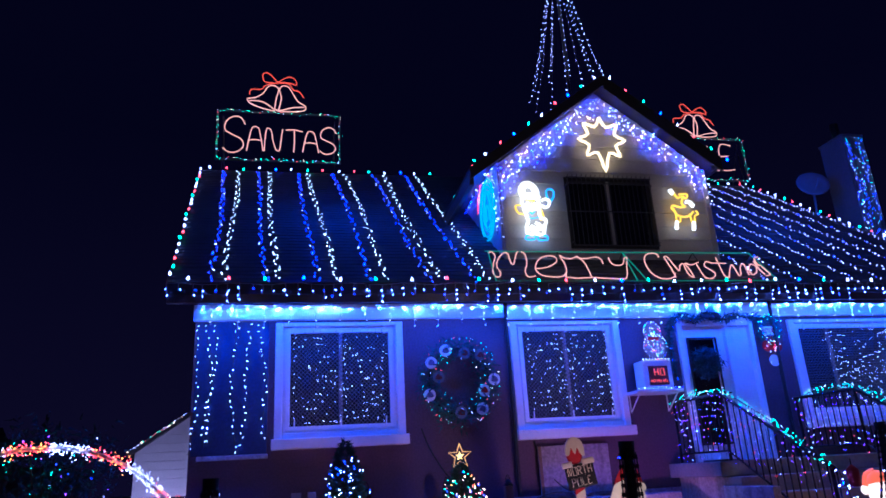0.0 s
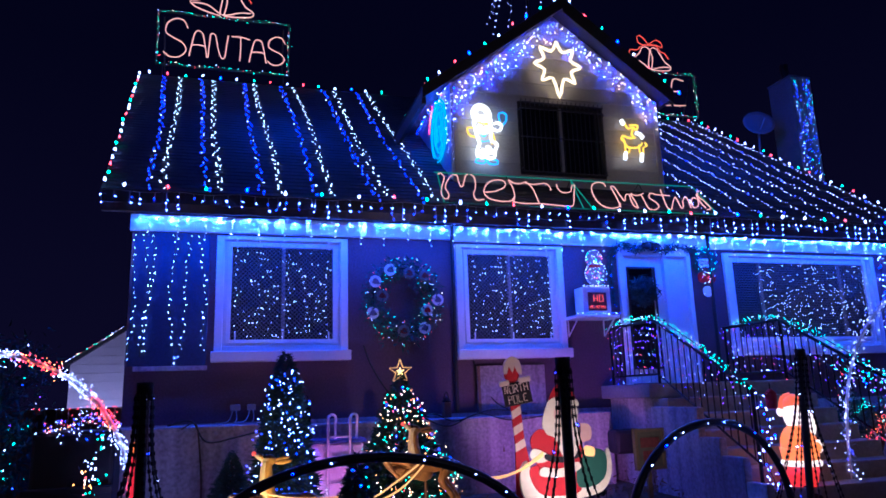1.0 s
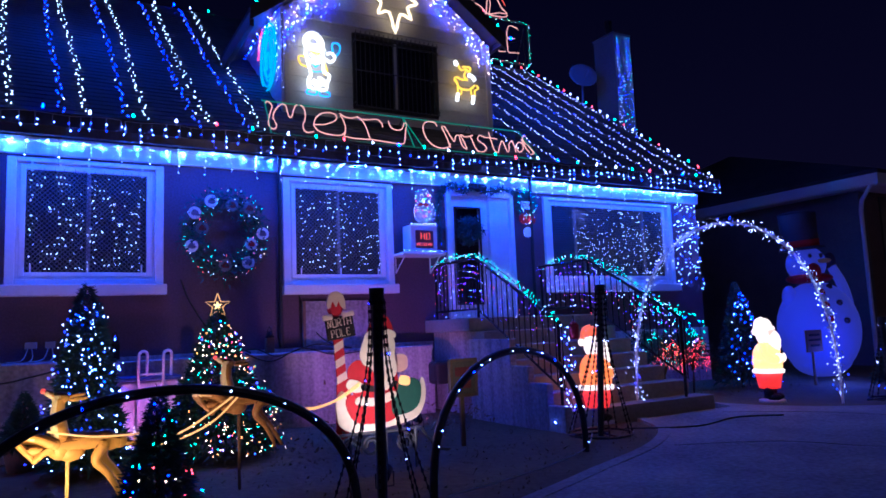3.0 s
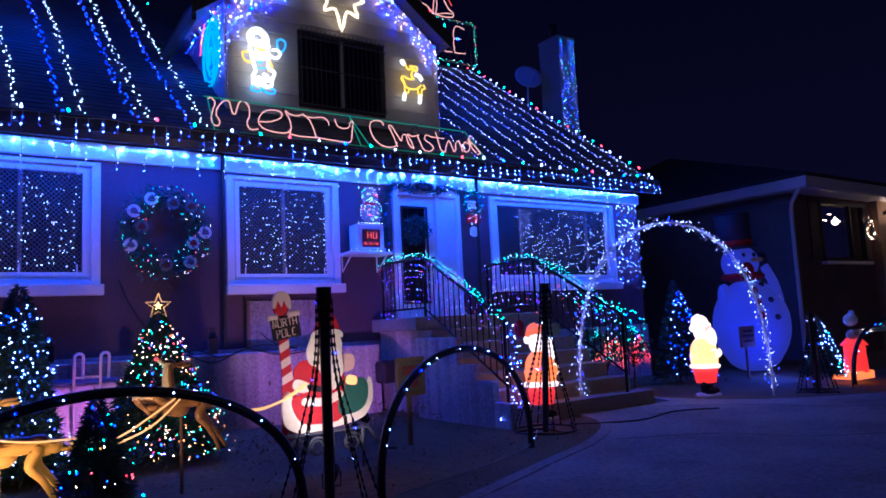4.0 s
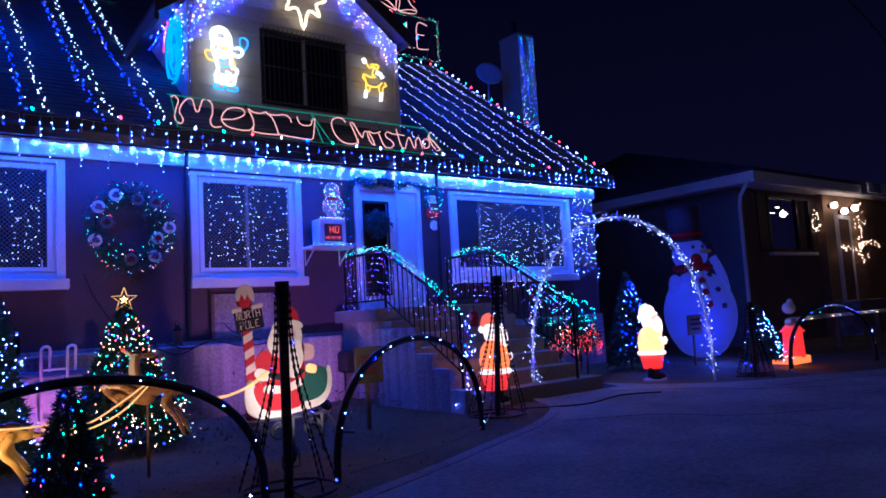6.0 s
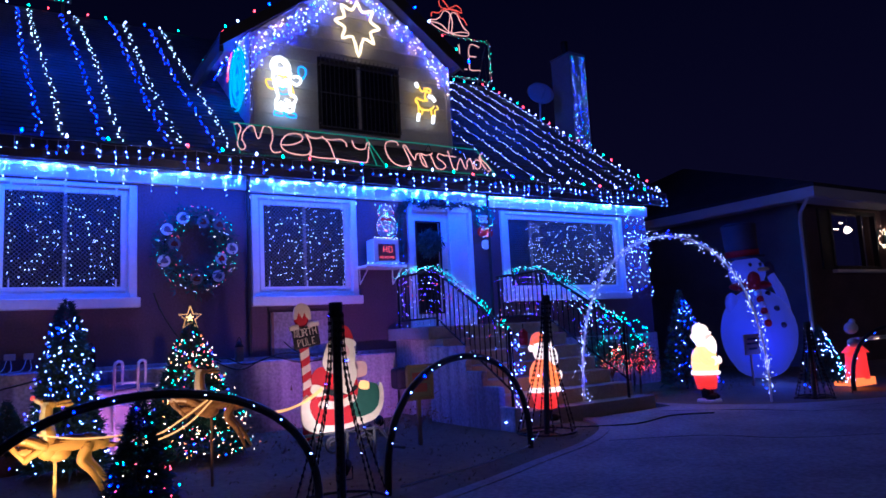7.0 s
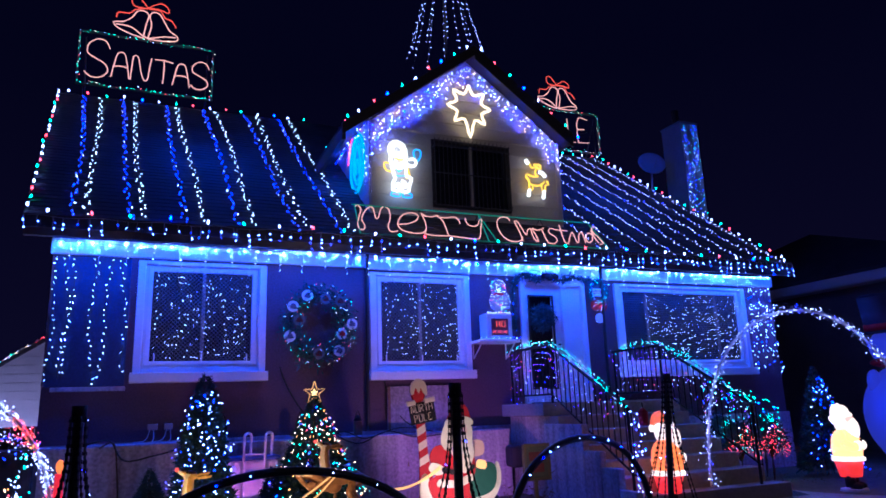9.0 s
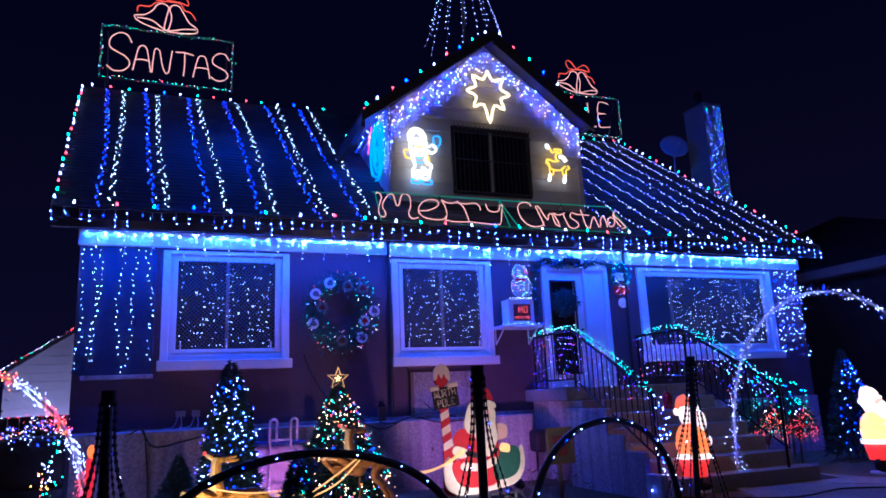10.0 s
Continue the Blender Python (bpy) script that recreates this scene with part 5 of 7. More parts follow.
for k in range(4):
    xx = 8.15 + 0.22 * k
    strand("green bulbs draped over the railing end", smooth_line([(xx, 8.2 - 0.1 * k, 1.5 - 0.08 * k), (xx + 0.15, 7.6, 1.15), (xx + 0.1, 7.5, 0.75)], 5), 0.05, "?gggwb", 0.0125, 0.04, group="draped lights")


# ---------------------------------------------------------------- trees and shrubs
def conifer(x, y, h, r, label, colours="", n_b=0, z0=0.0, lit=0.0125, seed=1, blades=4200, star=False, stub=0.1, bow=0.85):
    g = np.random.default_rng(seed)
    t = thing("christmas_tree" if n_b else "small_fir", label, "tree", (x, y, z0))
    part("trunk", tubes([[(x, y, z0), (x, y, z0 + h * 0.85)]], 0.014 * max(1, h), 7), M_BARK, t)
    u = g.uniform(0, 1, blades) ** 0.7
    tier = 0.86 + 0.22 * np.abs(((u * 9) % 1))
    rad = r * u ** bow * tier * g.uniform(0.35, 1.0, blades) ** 0.5
    ang = g.uniform(0, 2 * math.pi, blades)
    P = np.stack([x + rad * np.cos(ang), y + rad * np.sin(ang), z0 + stub + (h - stub) * (1 - u) + g.normal(0, 0.015, blades)], 1)
    D = np.stack([np.cos(ang), np.sin(ang), g.uniform(-0.55, 0.5, blades)], 1) + g.normal(0, 0.35, (blades, 3))
    D /= np.linalg.norm(D, axis=1)[:, None]
    S = np.cross(D, g.normal(0, 1, (blades, 3)))
    S /= np.linalg.norm(S, axis=1)[:, None]
    k = (0.05 + 0.07 * u)[:, None] * (max(h, 1.25) / 1.6)
    V = np.stack([P - S * k * 0.15, P + S * k * 0.15, P + D * k], 1).reshape(-1, 3)
    me = bpy.data.meshes.new("crown")
    me.from_pydata(V.tolist(), [], np.arange(3 * blades).reshape(-1, 3).tolist())
    from_mesh("crown", me, M_FIR, t, "", "stuff")
    if n_b:
        u = g.uniform(0.04, 1, n_b) ** 0.75
        a = -np.arccos(g.uniform(-1, 1, n_b))
        rad = r * u ** bow * (0.86 + 0.22 * np.abs((u * 9) % 1)) * g.uniform(1.02, 1.16, n_b) + 0.03 + 0.10 * u * max(h, 1.0) / 1.6
        ps = [Vector((x + q * math.cos(b), y + q * math.sin(b), z0 + stub + (h - stub) * (1 - w) - 0.01)) for q, b, w in zip(rad, a, u)]
        bulbs_by_colour(ps, colours, lit, t, 1.2)
    if star:
        c = Vector((x, y - 0.02, z0 + h + 0.02))
        q = [c + Vector(((0.125 if i % 2 == 0 else 0.05) * math.sin(i * math.pi / 5), 0, (0.125 if i % 2 == 0 else 0.05) * math.cos(i * math.pi / 5))) for i in range(10)]
        s_ = part("star_topper", tubes([q + [q[0]]], 0.0055, 5), G_YROPE, t, "wire star with glowing centre")
        b = bmesh.new()
        poly(b, [c + (p - c) * 0.36 for p in q], (0, 0.012, 0))
        part("star_lamp", b, G_STAR2, s_)
    return t


conifer(1.39, 8.0, 1.68, 0.31, "fir tree with white and blue lights", "?WBiWBWi", 190, lit=0.0102, seed=2, blades=9000, bow=0.55)
conifer(2.56, 8.05, 1.46, 0.54, "fir tree with coloured lights and star topper", "?gyyobrgoyyg", 330, lit=0.0094, seed=3, star=True, blades=8000)
conifer(1.70, 5.55, 0.86, 0.22, "small fir with sparse coloured lights", "?gbrygb", 30, lit=0.009, seed=4, blades=3600)
conifer(0.90, 8.6, 0.60, 0.20, "small dark unlit fir in a pot", seed=5, blades=2400, z0=0.12)
part("pot", (lambda b: (drum(b, (0.90, 8.6, 0), 0.13, 0.17, 0.2), b)[-1])(bmesh.new()), M_WOOD, bpy.data.objects["small_fir"], "dull brown pot")
conifer(10.97, 8.5, 1.72, 0.38, "slim fir with blue-white lights by the house", "?bWBbi", 130, lit=0.0115, seed=6)
conifer(12.15, 6.75, 1.0, 0.28, "small fir with white lights on the side lawn", "?wiwig", 60, lit=0.012, seed=7)

for cx, cy, w, hh, cols, lab in ((8.88, 8.2, 0.62, 0.84, "?rrrro", "low shrub under a net of red lights"), (9.70, 8.4, 0.55, 0.84, "?rrrr", "low shrub under a net of red lights"), (9.2, 8.85, 0.7, 0.95, "?ggggc", "low shrub under a net of green lights"), (10.2, 9.0, 0.7, 0.95, "?ggggB", "low shrub under a net of green lights")):
    s_ = thing("shrub", lab, "shrub", (cx, cy, 0), "lit shrubs")
    cs = [Vector((cx + 0.5 * w * math.cos(a) * q, cy + 0.4 * w * math.sin(a) * q, 0.45 * hh + 0.5 * hh * math.sqrt(max(0, 1 - q * q)))) for a, q in zip(rng.uniform(0, 6.28, 40), rng.uniform(0, 1, 40))]
    part("stem", tubes([smooth_line([(cx, cy, -0.02), (cx + 0.02, cy, hh * 0.4), c], 3) for c in cs[:14]], 0.007, 5), M_BARK, s_)
    leaf_cloud("foliage", cs, 0.06, 0.07, 1400, M_FIR, s_, seed=11)
    bulbs_by_colour([Vector((cx + w * 0.62 * math.cos(a) * q, cy - 0.30 * w * math.sqrt(max(0, 1 - q * q)) + 0.2 * w * math.sin(a) * q, 0.40 * hh + 0.62 * hh * math.sqrt(max(0, 1 - q * q)) * abs(math.sin(a)) ** 0.5 + rng.normal(0, 0.03))) for a, q in zip(rng.uniform(0, 6.28, 230), rng.uniform(0, 1, 230) ** 0.6)], cols, 0.0062, s_)


# ---------------------------------------------------------------- hoops, poles, arch
def hoop(a, b, h, label, lights=15):
    a, b = Vector(a), Vector(b)
    pts = []
    for i in range(33):
        t = math.pi * i / 32
        u = 0.5 - 0.5 * math.cos(t)
        pts.append(a.lerp(b, u) + Vector((0, 0, h * math.sin(t) ** 0.75)))
    o = thing("garden_hoop", label, "hoop", tuple(a), "garden hoops")
    part("pipe", tubes([pts], 0.030, 10), M_PIPE, o, smooth=True)
    part("light_cord", tubes([[p + Vector((0.0, -0.034, 0.008 * math.sin(3 * i))) for i, p in enumerate(pts)]], 0.005, 4), M_WIRE, o)
    ps = [p for p in along(pts, 0.11) if rng.uniform() < 0.34]
    bulbs_by_colour([p + Vector((0, -0.040, 0)) for p in ps], "wiibiw", 0.0095, o, 1.0)
    for p in (a, b):
        part("stake", tubes([[p + Vector((0, 0.03, -0.1)), p + Vector((0, 0.03, 0.18))]], 0.010, 6), M_IRON, o)
    return o


hoop((0.62, 5.05, -0.02), (2.80, 5.02, -0.02), 0.90, "black plastic pipe hoop with small lights")
hoop((3.38, 5.10, -0.02), (5.40, 5.90, -0.02), 0.98, "black plastic pipe hoop with small lights")
hoop((11.9, 6.15, -0.02), (13.6, 5.6, -0.02), 0.95, "black plastic pipe hoop with small lights")


def pole_tree(x, y, h, label, r=0.33, cols="cB", n=8, lean=0.0):
    o = thing("light_pole", label, "light pole", (x, y, 0), "light poles")
    part("pole", tubes([[(x, y, -0.02), (x + lean, y, h)]], 0.034, 10), M_PIPE, o)
    part("cap", (lambda b: (drum(b, (x + lean, y, h - 0.09), 0.046, 0.05, 0.11), b)[-1])(bmesh.new()), M_BLACK, o)
    part("base_ring", tubes([[(x + r * math.cos(a), y + r * math.sin(a), 0.02) for a in np.linspace(0, 6.2832, 25)]], 0.012, 6), M_IRON, o)
    for k in range(n):
        a = 2 * math.pi * (k + 0.4) / n
        p = [Vector((x + lean + 0.05 * math.cos(a), y + 0.05 * math.sin(a), h - 0.05)), Vector((x + 0.6 * lean + 0.09 * math.cos(a), y + 0.09 * math.sin(a), h * 0.6)), Vector((x + r * math.cos(a), y + r * math.sin(a), 0.03))]
        p = smooth_line(p, 6)
        c = part("light_cord", tubes([p], 0.006, 4), M_WIRE, o)
        part("bead", tubes([[q - Vector((0, 0, 0.012)), q + Vector((0, 0, 0.012))] for q in along(p, 0.055)], 0.011, 4), M_BLACK, c, kind="stuff")
        bulb_mesh("lit_bulb", [q for i, q in enumerate(along(p, 0.055)) if (i + 3 * k) % 9 == 0], 0.019, BULB[cols[k % len(cols)]], c)
    for a in (0.5, 2.6, 4.7):
        part("foot", tubes([[(x, y, 0.03), (x + 0.3 * math.cos(a), y + 0.3 * math.sin(a), 0.01)]], 0.012, 6), M_IRON, o)
    return o


pole_tree(2.96, 5.0, 1.42, "black pole with unlit and lit cords to the ground")
pole_tree(6.06, 6.44, 1.53, "black pole with light cords on a base ring", lean=0.12)
pole_tree(0.40, 5.55, 1.34, "black pole with light cords to the ground")
pole_tree(10.6, 6.0, 1.05, "dark pole with light cords on the side lawn", 0.25, "cBc")

ar = thing("walkway_arch", "arch of white garland lights over the path", "arch", (8.5, 6.7, 0))
a, b = Vector((7.43, 7.28, 0)), Vector((9.92, 6.22, 0))
pts = []
for i in range(41):
    t = math.pi * i / 40
    pts.append(a.lerp(b, 0.5 - 0.5 * math.cos(t)) + Vector((0, 0, 2.36 * math.sin(t) ** 0.72)))
part("hoop_pipe", tubes([pts], 0.016, 8), M_WHITE, ar)
leaf_cloud("silver_garland", [p for p in along(pts, 0.03) if p.z > 0.12], 0.026, 0.045, 1300, M_TINSEL, ar)
bulbs_by_colour([p + Vector(rng.normal(0, 0.042, 3)) for p in along(pts, 0.0155) if p.z > 0.1], "?cccwB", 0.0098, ar)


# ---------------------------------------------------------------- lit plastic figures
def santa(x, y, s, turn, label, coat, cap):
    """A lit blow-moulded figure, one mesh: boots, red coat, white trim, beard, cap."""
    b = bmesh.new()
    M = Euler((0, 0, radians(turn)))
    drum(b, (0, -0.02, 0.0), 0.20, 0.19, 0.03, 6, 20)
    for sx in (-1, 1):
        blob(b, (sx * 0.075, -0.07, 0.065), 0.075, 0.95, 1.5, 0.6, 3)
        drum(b, (sx * 0.075, 0, 0.05), 0.075, 0.085, 0.15, 3)
    drum(b, (0, 0, 0.17), 0.155, 0.205, 0.20, 0, 20)
    drum(b, (0, 0, 0.36), 0.232, 0.240, 0.035, 2, 22)
    blob(b, (0, 0, 0.395), 0.240, 1, 0.95, 0.16, 2, seg=22)
    drum(b, (0, 0, 0.41), 0.205, 0.225, 0.12, 1, 22)
    blob(b, (0, 0, 0.56), 0.228, 1.0, 0.92, 0.88, 1, seg=22)
    for sx in (-1, 1):
        tube(b, smooth_line([(sx * 0.17, 0.0, 0.70), (sx * 0.235, -0.03, 0.60), (sx * 0.20, -0.13, 0.53), (sx * 0.10, -0.20, 0.55)], 4), 0.062, 10, taper=0.055)
        for f in b.faces:
            if f.material_index == 0 and f.calc_center_median().z > 0.45:
                f.material_index, f.smooth = 1, True
        blob(b, (sx * 0.13, -0.19, 0.545), 0.062, 0.7, 1.0, 1.0, 2)
        blob(b, (sx * 0.075, -0.215, 0.555), 0.048, 1.1, 0.9, 1.0, 2)
    blob(b, (0, -0.125, 0.74), 0.125, 1.0, 0.75, 1.15, 2, seg=18)
    blob(b, (0, 0.01, 0.83), 0.128, 1.0, 1.0, 1.05, 2, seg=18)
    blob(b, (0, -0.075, 0.85), 0.098, 1.0, 0.85, 0.85, 4)
    blob(b, (0, -0.17, 0.835), 0.024, 1, 1, 1, 4)
    for sx in (-1, 1):
        blob(b, (sx * 0.035, -0.165, 0.80), 0.035, 1.4, 0.6, 0.6, 2)
    blob(b, (0, -0.01, 0.915), 0.140, 1.0, 1.0, 0.30, 2, seg=18)
    blob(b, (0, 0.015, 0.945), 0.122, 1.0, 1.0, 0.80, 5, seg=18)
    tube(b, smooth_line([(0, 0.03, 1.0), (0.01, 0.11, 0.99), (0.02, 0.15, 0.90)], 4), 0.062, 10, taper=0.03)
    for f in b.faces:
        if f.material_index == 0 and f.calc_center_median().z > 0.86:
            f.material_index, f.smooth = 5, True
    blob(b, (0.02, 0.16, 0.87), 0.045, 1, 1, 1, 2)
    box(b, -0.03, 0.03, -0.225, -0.205, 0.585, 0.625)
    for f in b.faces:
        if f.material_index == 0 and f.calc_center_median().z > 0.55:
            f.material_index = 3
    bmesh.ops.transform(b, matrix=Matrix.Translation((x, y, 0)) @ M.to_matrix().to_4x4() @ Matrix.Diagonal((0.80 * s, 0.80 * s, s, 1)), verts=b.verts[:])
    return statue("plastic_figure", b, [G_PRED, coat, G_PWHITE, M_BLACK, G_PFACE, cap, M_WHITE], label, "figure", "lit plastic figures")


santa(9.54, 6.97, 1.07, 22, "glowing plastic figure in orange coat with white belt", G_PYELLOW, G_PWHITE)
santa(6.64, 7.12, 1.07, 55, "glowing plastic figure in red coat beside a lantern", G_PORANGE, G_PRED2)
lan = thing("lantern", "small red lantern on a post end", "lantern", (6.22, 6.95, 1.0))
part("body", (lambda q: (drum(q, (6.24, 6.98, 0.98), 0.05, 0.06, 0.15), drum(q, (6.24, 6.98, 1.13), 0.06, 0.015, 0.05), q)[-1])(bmesh.new()), M_RED, lan)
part("handle", tubes([[(6.24, 6.98, 1.16), (6.24, 6.98, 1.24)]], 0.006, 5), M_IRON, lan)

# big inflated snow figure
b = bmesh.new()
SX, SY = 13.52, 8.75
FW, FR = Vector((-0.84, -0.54, 0)), Vector((0.54, -0.84, 0))  # its front and its left side


def snow_at(u, w, z):
    return Vector((SX, SY, z)) + FR * u + FW * w


blob(b, snow_at(0, 0, 0.86), 0.70, 1.0, 1.0, 1.26, 0, seg=32)
blob(b, snow_at(0, 0, 0.34), 0.52, 1.0, 1.0, 0.70, 0, seg=28)
blob(b, snow_at(-0.10, 0, 2.07), 0.345, 1.0, 1.0, 0.98, 0, seg=28)
tip = Euler((0, radians(-5), 0))
drum(b, snow_at(-0.13, 0, 2.34), 0.40, 0.40, 0.05, 1, 28, tip)
drum(b, snow_at(-0.15, 0, 2.37), 0.30, 0.33, 0.66, 1, 28, tip)
blob(b, snow_at(-0.19, 0, 3.02), 0.325, 1, 1, 0.18, 1, seg=24)
drum(b, snow_at(-0.15, 0, 2.40), 0.318, 0.322, 0.12, 2, 28, tip)
blob(b, snow_at(-0.07, 0, 1.80), 0.40, 1.0, 1.0, 0.26, 2, seg=24)
blob(b, snow_at(0.02, 0.36, 1.90), 0.15, 0.9, 0.8, 1.1, 2)
for k in range(7):  # hanging scarf end in red and white bands
    blob(b, snow_at(0.05 + 0.025 * k, 0.44 + 0.04 * k, 1.74 - 0.115 * k), 0.085, 0.8, 0.8, 0.85, 2 if k % 2 == 0 else 4)
for u, z in ((0.24, 1.62), (0.37, 1.32), (0.46, 1.0)):
    blob(b, snow_at(u, math.sqrt(max(0.02, 0.49 * (1 - ((z - 0.86) / 0.88) ** 2) - u * u)) + 0.01, z), 0.055, 1, 1, 1, 1)
for u in (-0.02, 0.16):
    blob(b, snow_at(u, 0.30 if u < 0.1 else 0.20, 2.20), 0.035, 1, 1, 1.3, 1)
blob(b, snow_at(0.20, 0.26, 2.10), 0.05, 2.4, 0.9, 0.9, 3, Euler((0, 0, math.atan2(FR.y, FR.x))))
blob(b, snow_at(0.30, -0.10, 2.10), 0.13, 0.8, 0.8, 1.3, 1)
tube(b, smooth_line([snow_at(0.52, -0.05, 1.30), snow_at(0.46, -0.08, 1.65), snow_at(0.32, -0.10, 2.0)], 5), 0.10, 10, taper=0.08)
blob(b, snow_at(-0.42, 0.30, 1.45), 0.16, 0.8, 0.8, 1.4, 0)
statue("snow_figure", b, [G_SNOW, M_HAT, M_RED, M_TAN, M_BLUEVINYL], "tall inflated white snow figure with black hat and red scarf", "inflatable figure")
# added blue fill lamp in front of the inflated figure, no source seen
lamp("figure_lamp", "POINT", pose(12.45, 7.7, 0.35), 26, (0.05, 0.10, 1.0), 0.06)

ys = thing("yard_sign", "small wooden sign board on a stake", "sign", (12.0, 7.9, 0))
part("stake", boxes((11.98, 12.02, 7.9, 7.93, -0.05, 0.75)), M_WOOD, ys)
part("board", boxes((11.80, 12.22, 7.87, 7.90, 0.52, 0.88), bevel=0.006), M_WOOD, ys)
for z, w in ((0.80, 0.28), (0.72, 0.32), (0.63, 0.24)):
    part("text_bar", boxes((12.01 - w / 2, 12.01 + w / 2, 7.864, 7.868, z - 0.02, z + 0.015)), M_BLACK, ys)

es = thing("lawn_board", "weathered dark board with faded letters on a post", "sign", (4.67, 6.95, 0))
part("post", boxes((4.71, 4.75, 6.955, 6.99, -0.05, 0.62)), M_WOOD, es)
part("board", boxes((4.59, 4.87, 6.915, 6.945, 0.49, 0.83), bevel=0.006), M_BOARD, es)
for q in ((4.57, 4.60, 0.47, 0.85), (4.86, 4.89, 0.47, 0.85), (4.60, 4.86, 0.82, 0.85), (4.60, 4.86, 0.47, 0.50)):
    part("frame_strip", boxes((q[0], q[1], 6.90, 6.95, q[2], q[3])), M_WOOD, es)
for z, w in ((0.72, 0.20), (0.60, 0.16)):
    part("text_bar", boxes((4.73 - w / 2, 4.73 + w / 2, 6.905, 6.909, z - 0.045, z + 0.045)), M_REDDULL, es)

# doghouse figure on the side lawn
b = bmesh.new()
box(b, 12.35, 12.85, 6.3, 6.7, 0, 0.12)
for f in b.faces:
    f.material_index = 1
drum(b, (12.62, 6.45, 0.1), 0.17, 0.15, 0.42, 0)
drum(b, (12.62, 6.45, 0.52), 0.20, 0.04, 0.18, 0)
blob(b, (12.62, 6.36, 0.34), 0.10, 0.8, 0.6, 1.2, 2)
blob(b, (12.55, 6.42, 0.68), 0.10, 1.2, 0.9, 0.8, 3)
blob(b, (12.45, 6.38, 0.92), 0.11, 1.1, 0.9, 0.9, 4)
blob(b, (12.50, 6.38, 1.02), 0.05, 1, 1, 1, 4)
statue("plastic_figure", b, [G_PRED, G_PORANGE, M_BLACK, M_CREAM, M_WHITE], "glowing red doghouse with a white figure on top", "figure", "lit plastic figures")


# ---------------------------------------------------------------- sleigh team
def deer(x, y, z, s, label, coat=None):
    """A leaping plastic deer, one mesh, facing west."""
    b = bmesh.new()

    def limb(pts, r0, r1):
        q = smooth_line([(x + p[0] * s, y + p[1] * s, z + p[2] * s) for p in pts], 5)
        tube(b, q, r0 * s, 12, taper=r1 * s)
        blob(b, q[0], r0 * s, seg=12)
        blob(b, q[-1], r1 * s, seg=12)
    def lump(px, py, pz, r, sx=1.0, sy=0.8, sz=1.0, mi=0, turn=0):
        blob(b, (x + px * s, y + py * s, z + pz * s), r * s, sx, sy, sz, mi, Euler((0, radians(turn), 0)))
    limb([(-0.20, 0, 0.36), (-0.08, 0, 0.37), (0.10, 0, 0.385), (0.24, 0, 0.37), (0.34, 0, 0.35)], 0.095, 0.068)
    lump(-0.16, 0, 0.36, 0.115, 1.0, 0.8, 1.15)
    lump(-0.07, 0, 0.30, 0.10, 1.2, 0.75, 0.95)
    lump(0.02, 0, 0.385, 0.11, 1.8, 0.8, 0.8)
    lump(0.22, 0, 0.37, 0.105, 1.3, 0.8, 0.95, 0, 12)
    limb([(-0.155, 0, 0.42), (-0.175, 0, 0.55), (-0.185, 0, 0.66), (-0.175, 0, 0.79)], 0.080, 0.052)
    lump(-0.165, 0, 0.795, 0.062, 1.25, 0.8, 0.9)
    lump(-0.235, 0, 0.825, 0.045, 1.7, 0.75, 0.75, 0, 30)
    lump(-0.305, 0, 0.865, 0.024, 1, 1, 1, 1)
    lump(-0.205, -0.040, 0.835, 0.013, 1.4, 0.8, 1.0, 3)
    lump(-0.02, -0.035, 0.775, 0.036, 2.4, 0.4, 0.62, 0, -4)
    lump(-0.03, 0.04, 0.80, 0.036, 2.2, 0.4, 0.62, 0, -10)
    for dy in (-0.055, 0.055):
        limb([(-0.20, dy, 0.38), (-0.36, dy, 0.44 - 0.3 * dy), (-0.51, dy, 0.455 - 0.3 * dy)], 0.058, 0.030)
        limb([(-0.515, dy, 0.45), (-0.46, dy, 0.37), (-0.36, dy, 0.265 + 0.3 * dy)], 0.033, 0.024)
        limb([(-0.36, dy, 0.27 + 0.3 * dy), (-0.30, dy, 0.31), (-0.22, dy, 0.35)], 0.030, 0.042)
        lump(-0.37, dy, 0.345, 0.05, 1.7, 0.5, 0.8)
        limb([(0.20, dy, 0.34), (0.17 + 0.6 * dy, dy, 0.20), (0.27 + 0.6 * dy, dy, 0.07), (0.36 + 0.8 * dy, dy, -0.08), (0.41 + dy, dy, -0.19)], 0.055, 0.015)
    limb([(0.31, 0, 0.36), (0.42, 0, 0.32), (0.53, 0, 0.315)], 0.042, 0.014)
    b.normal_update()
    for f in b.faces:
        f.smooth = True
        if f.material_index == 0 and f.normal.z > 0.45 and f.calc_center_median().z > z + 0.33 * s:
            f.material_index = 2
        elif f.material_index == 0 and f.normal.x < -0.1 and f.calc_center_median().z > z + 0.44 * s and f.calc_center_median().x < x - 0.12 * s:
            f.material_index = 4
    return statue("deer_figure", b, [coat or G_DEER, G_NOSE, M_DEERBACK, M_BLACK, M_CREAM], label, "deer figure", "sleigh team")


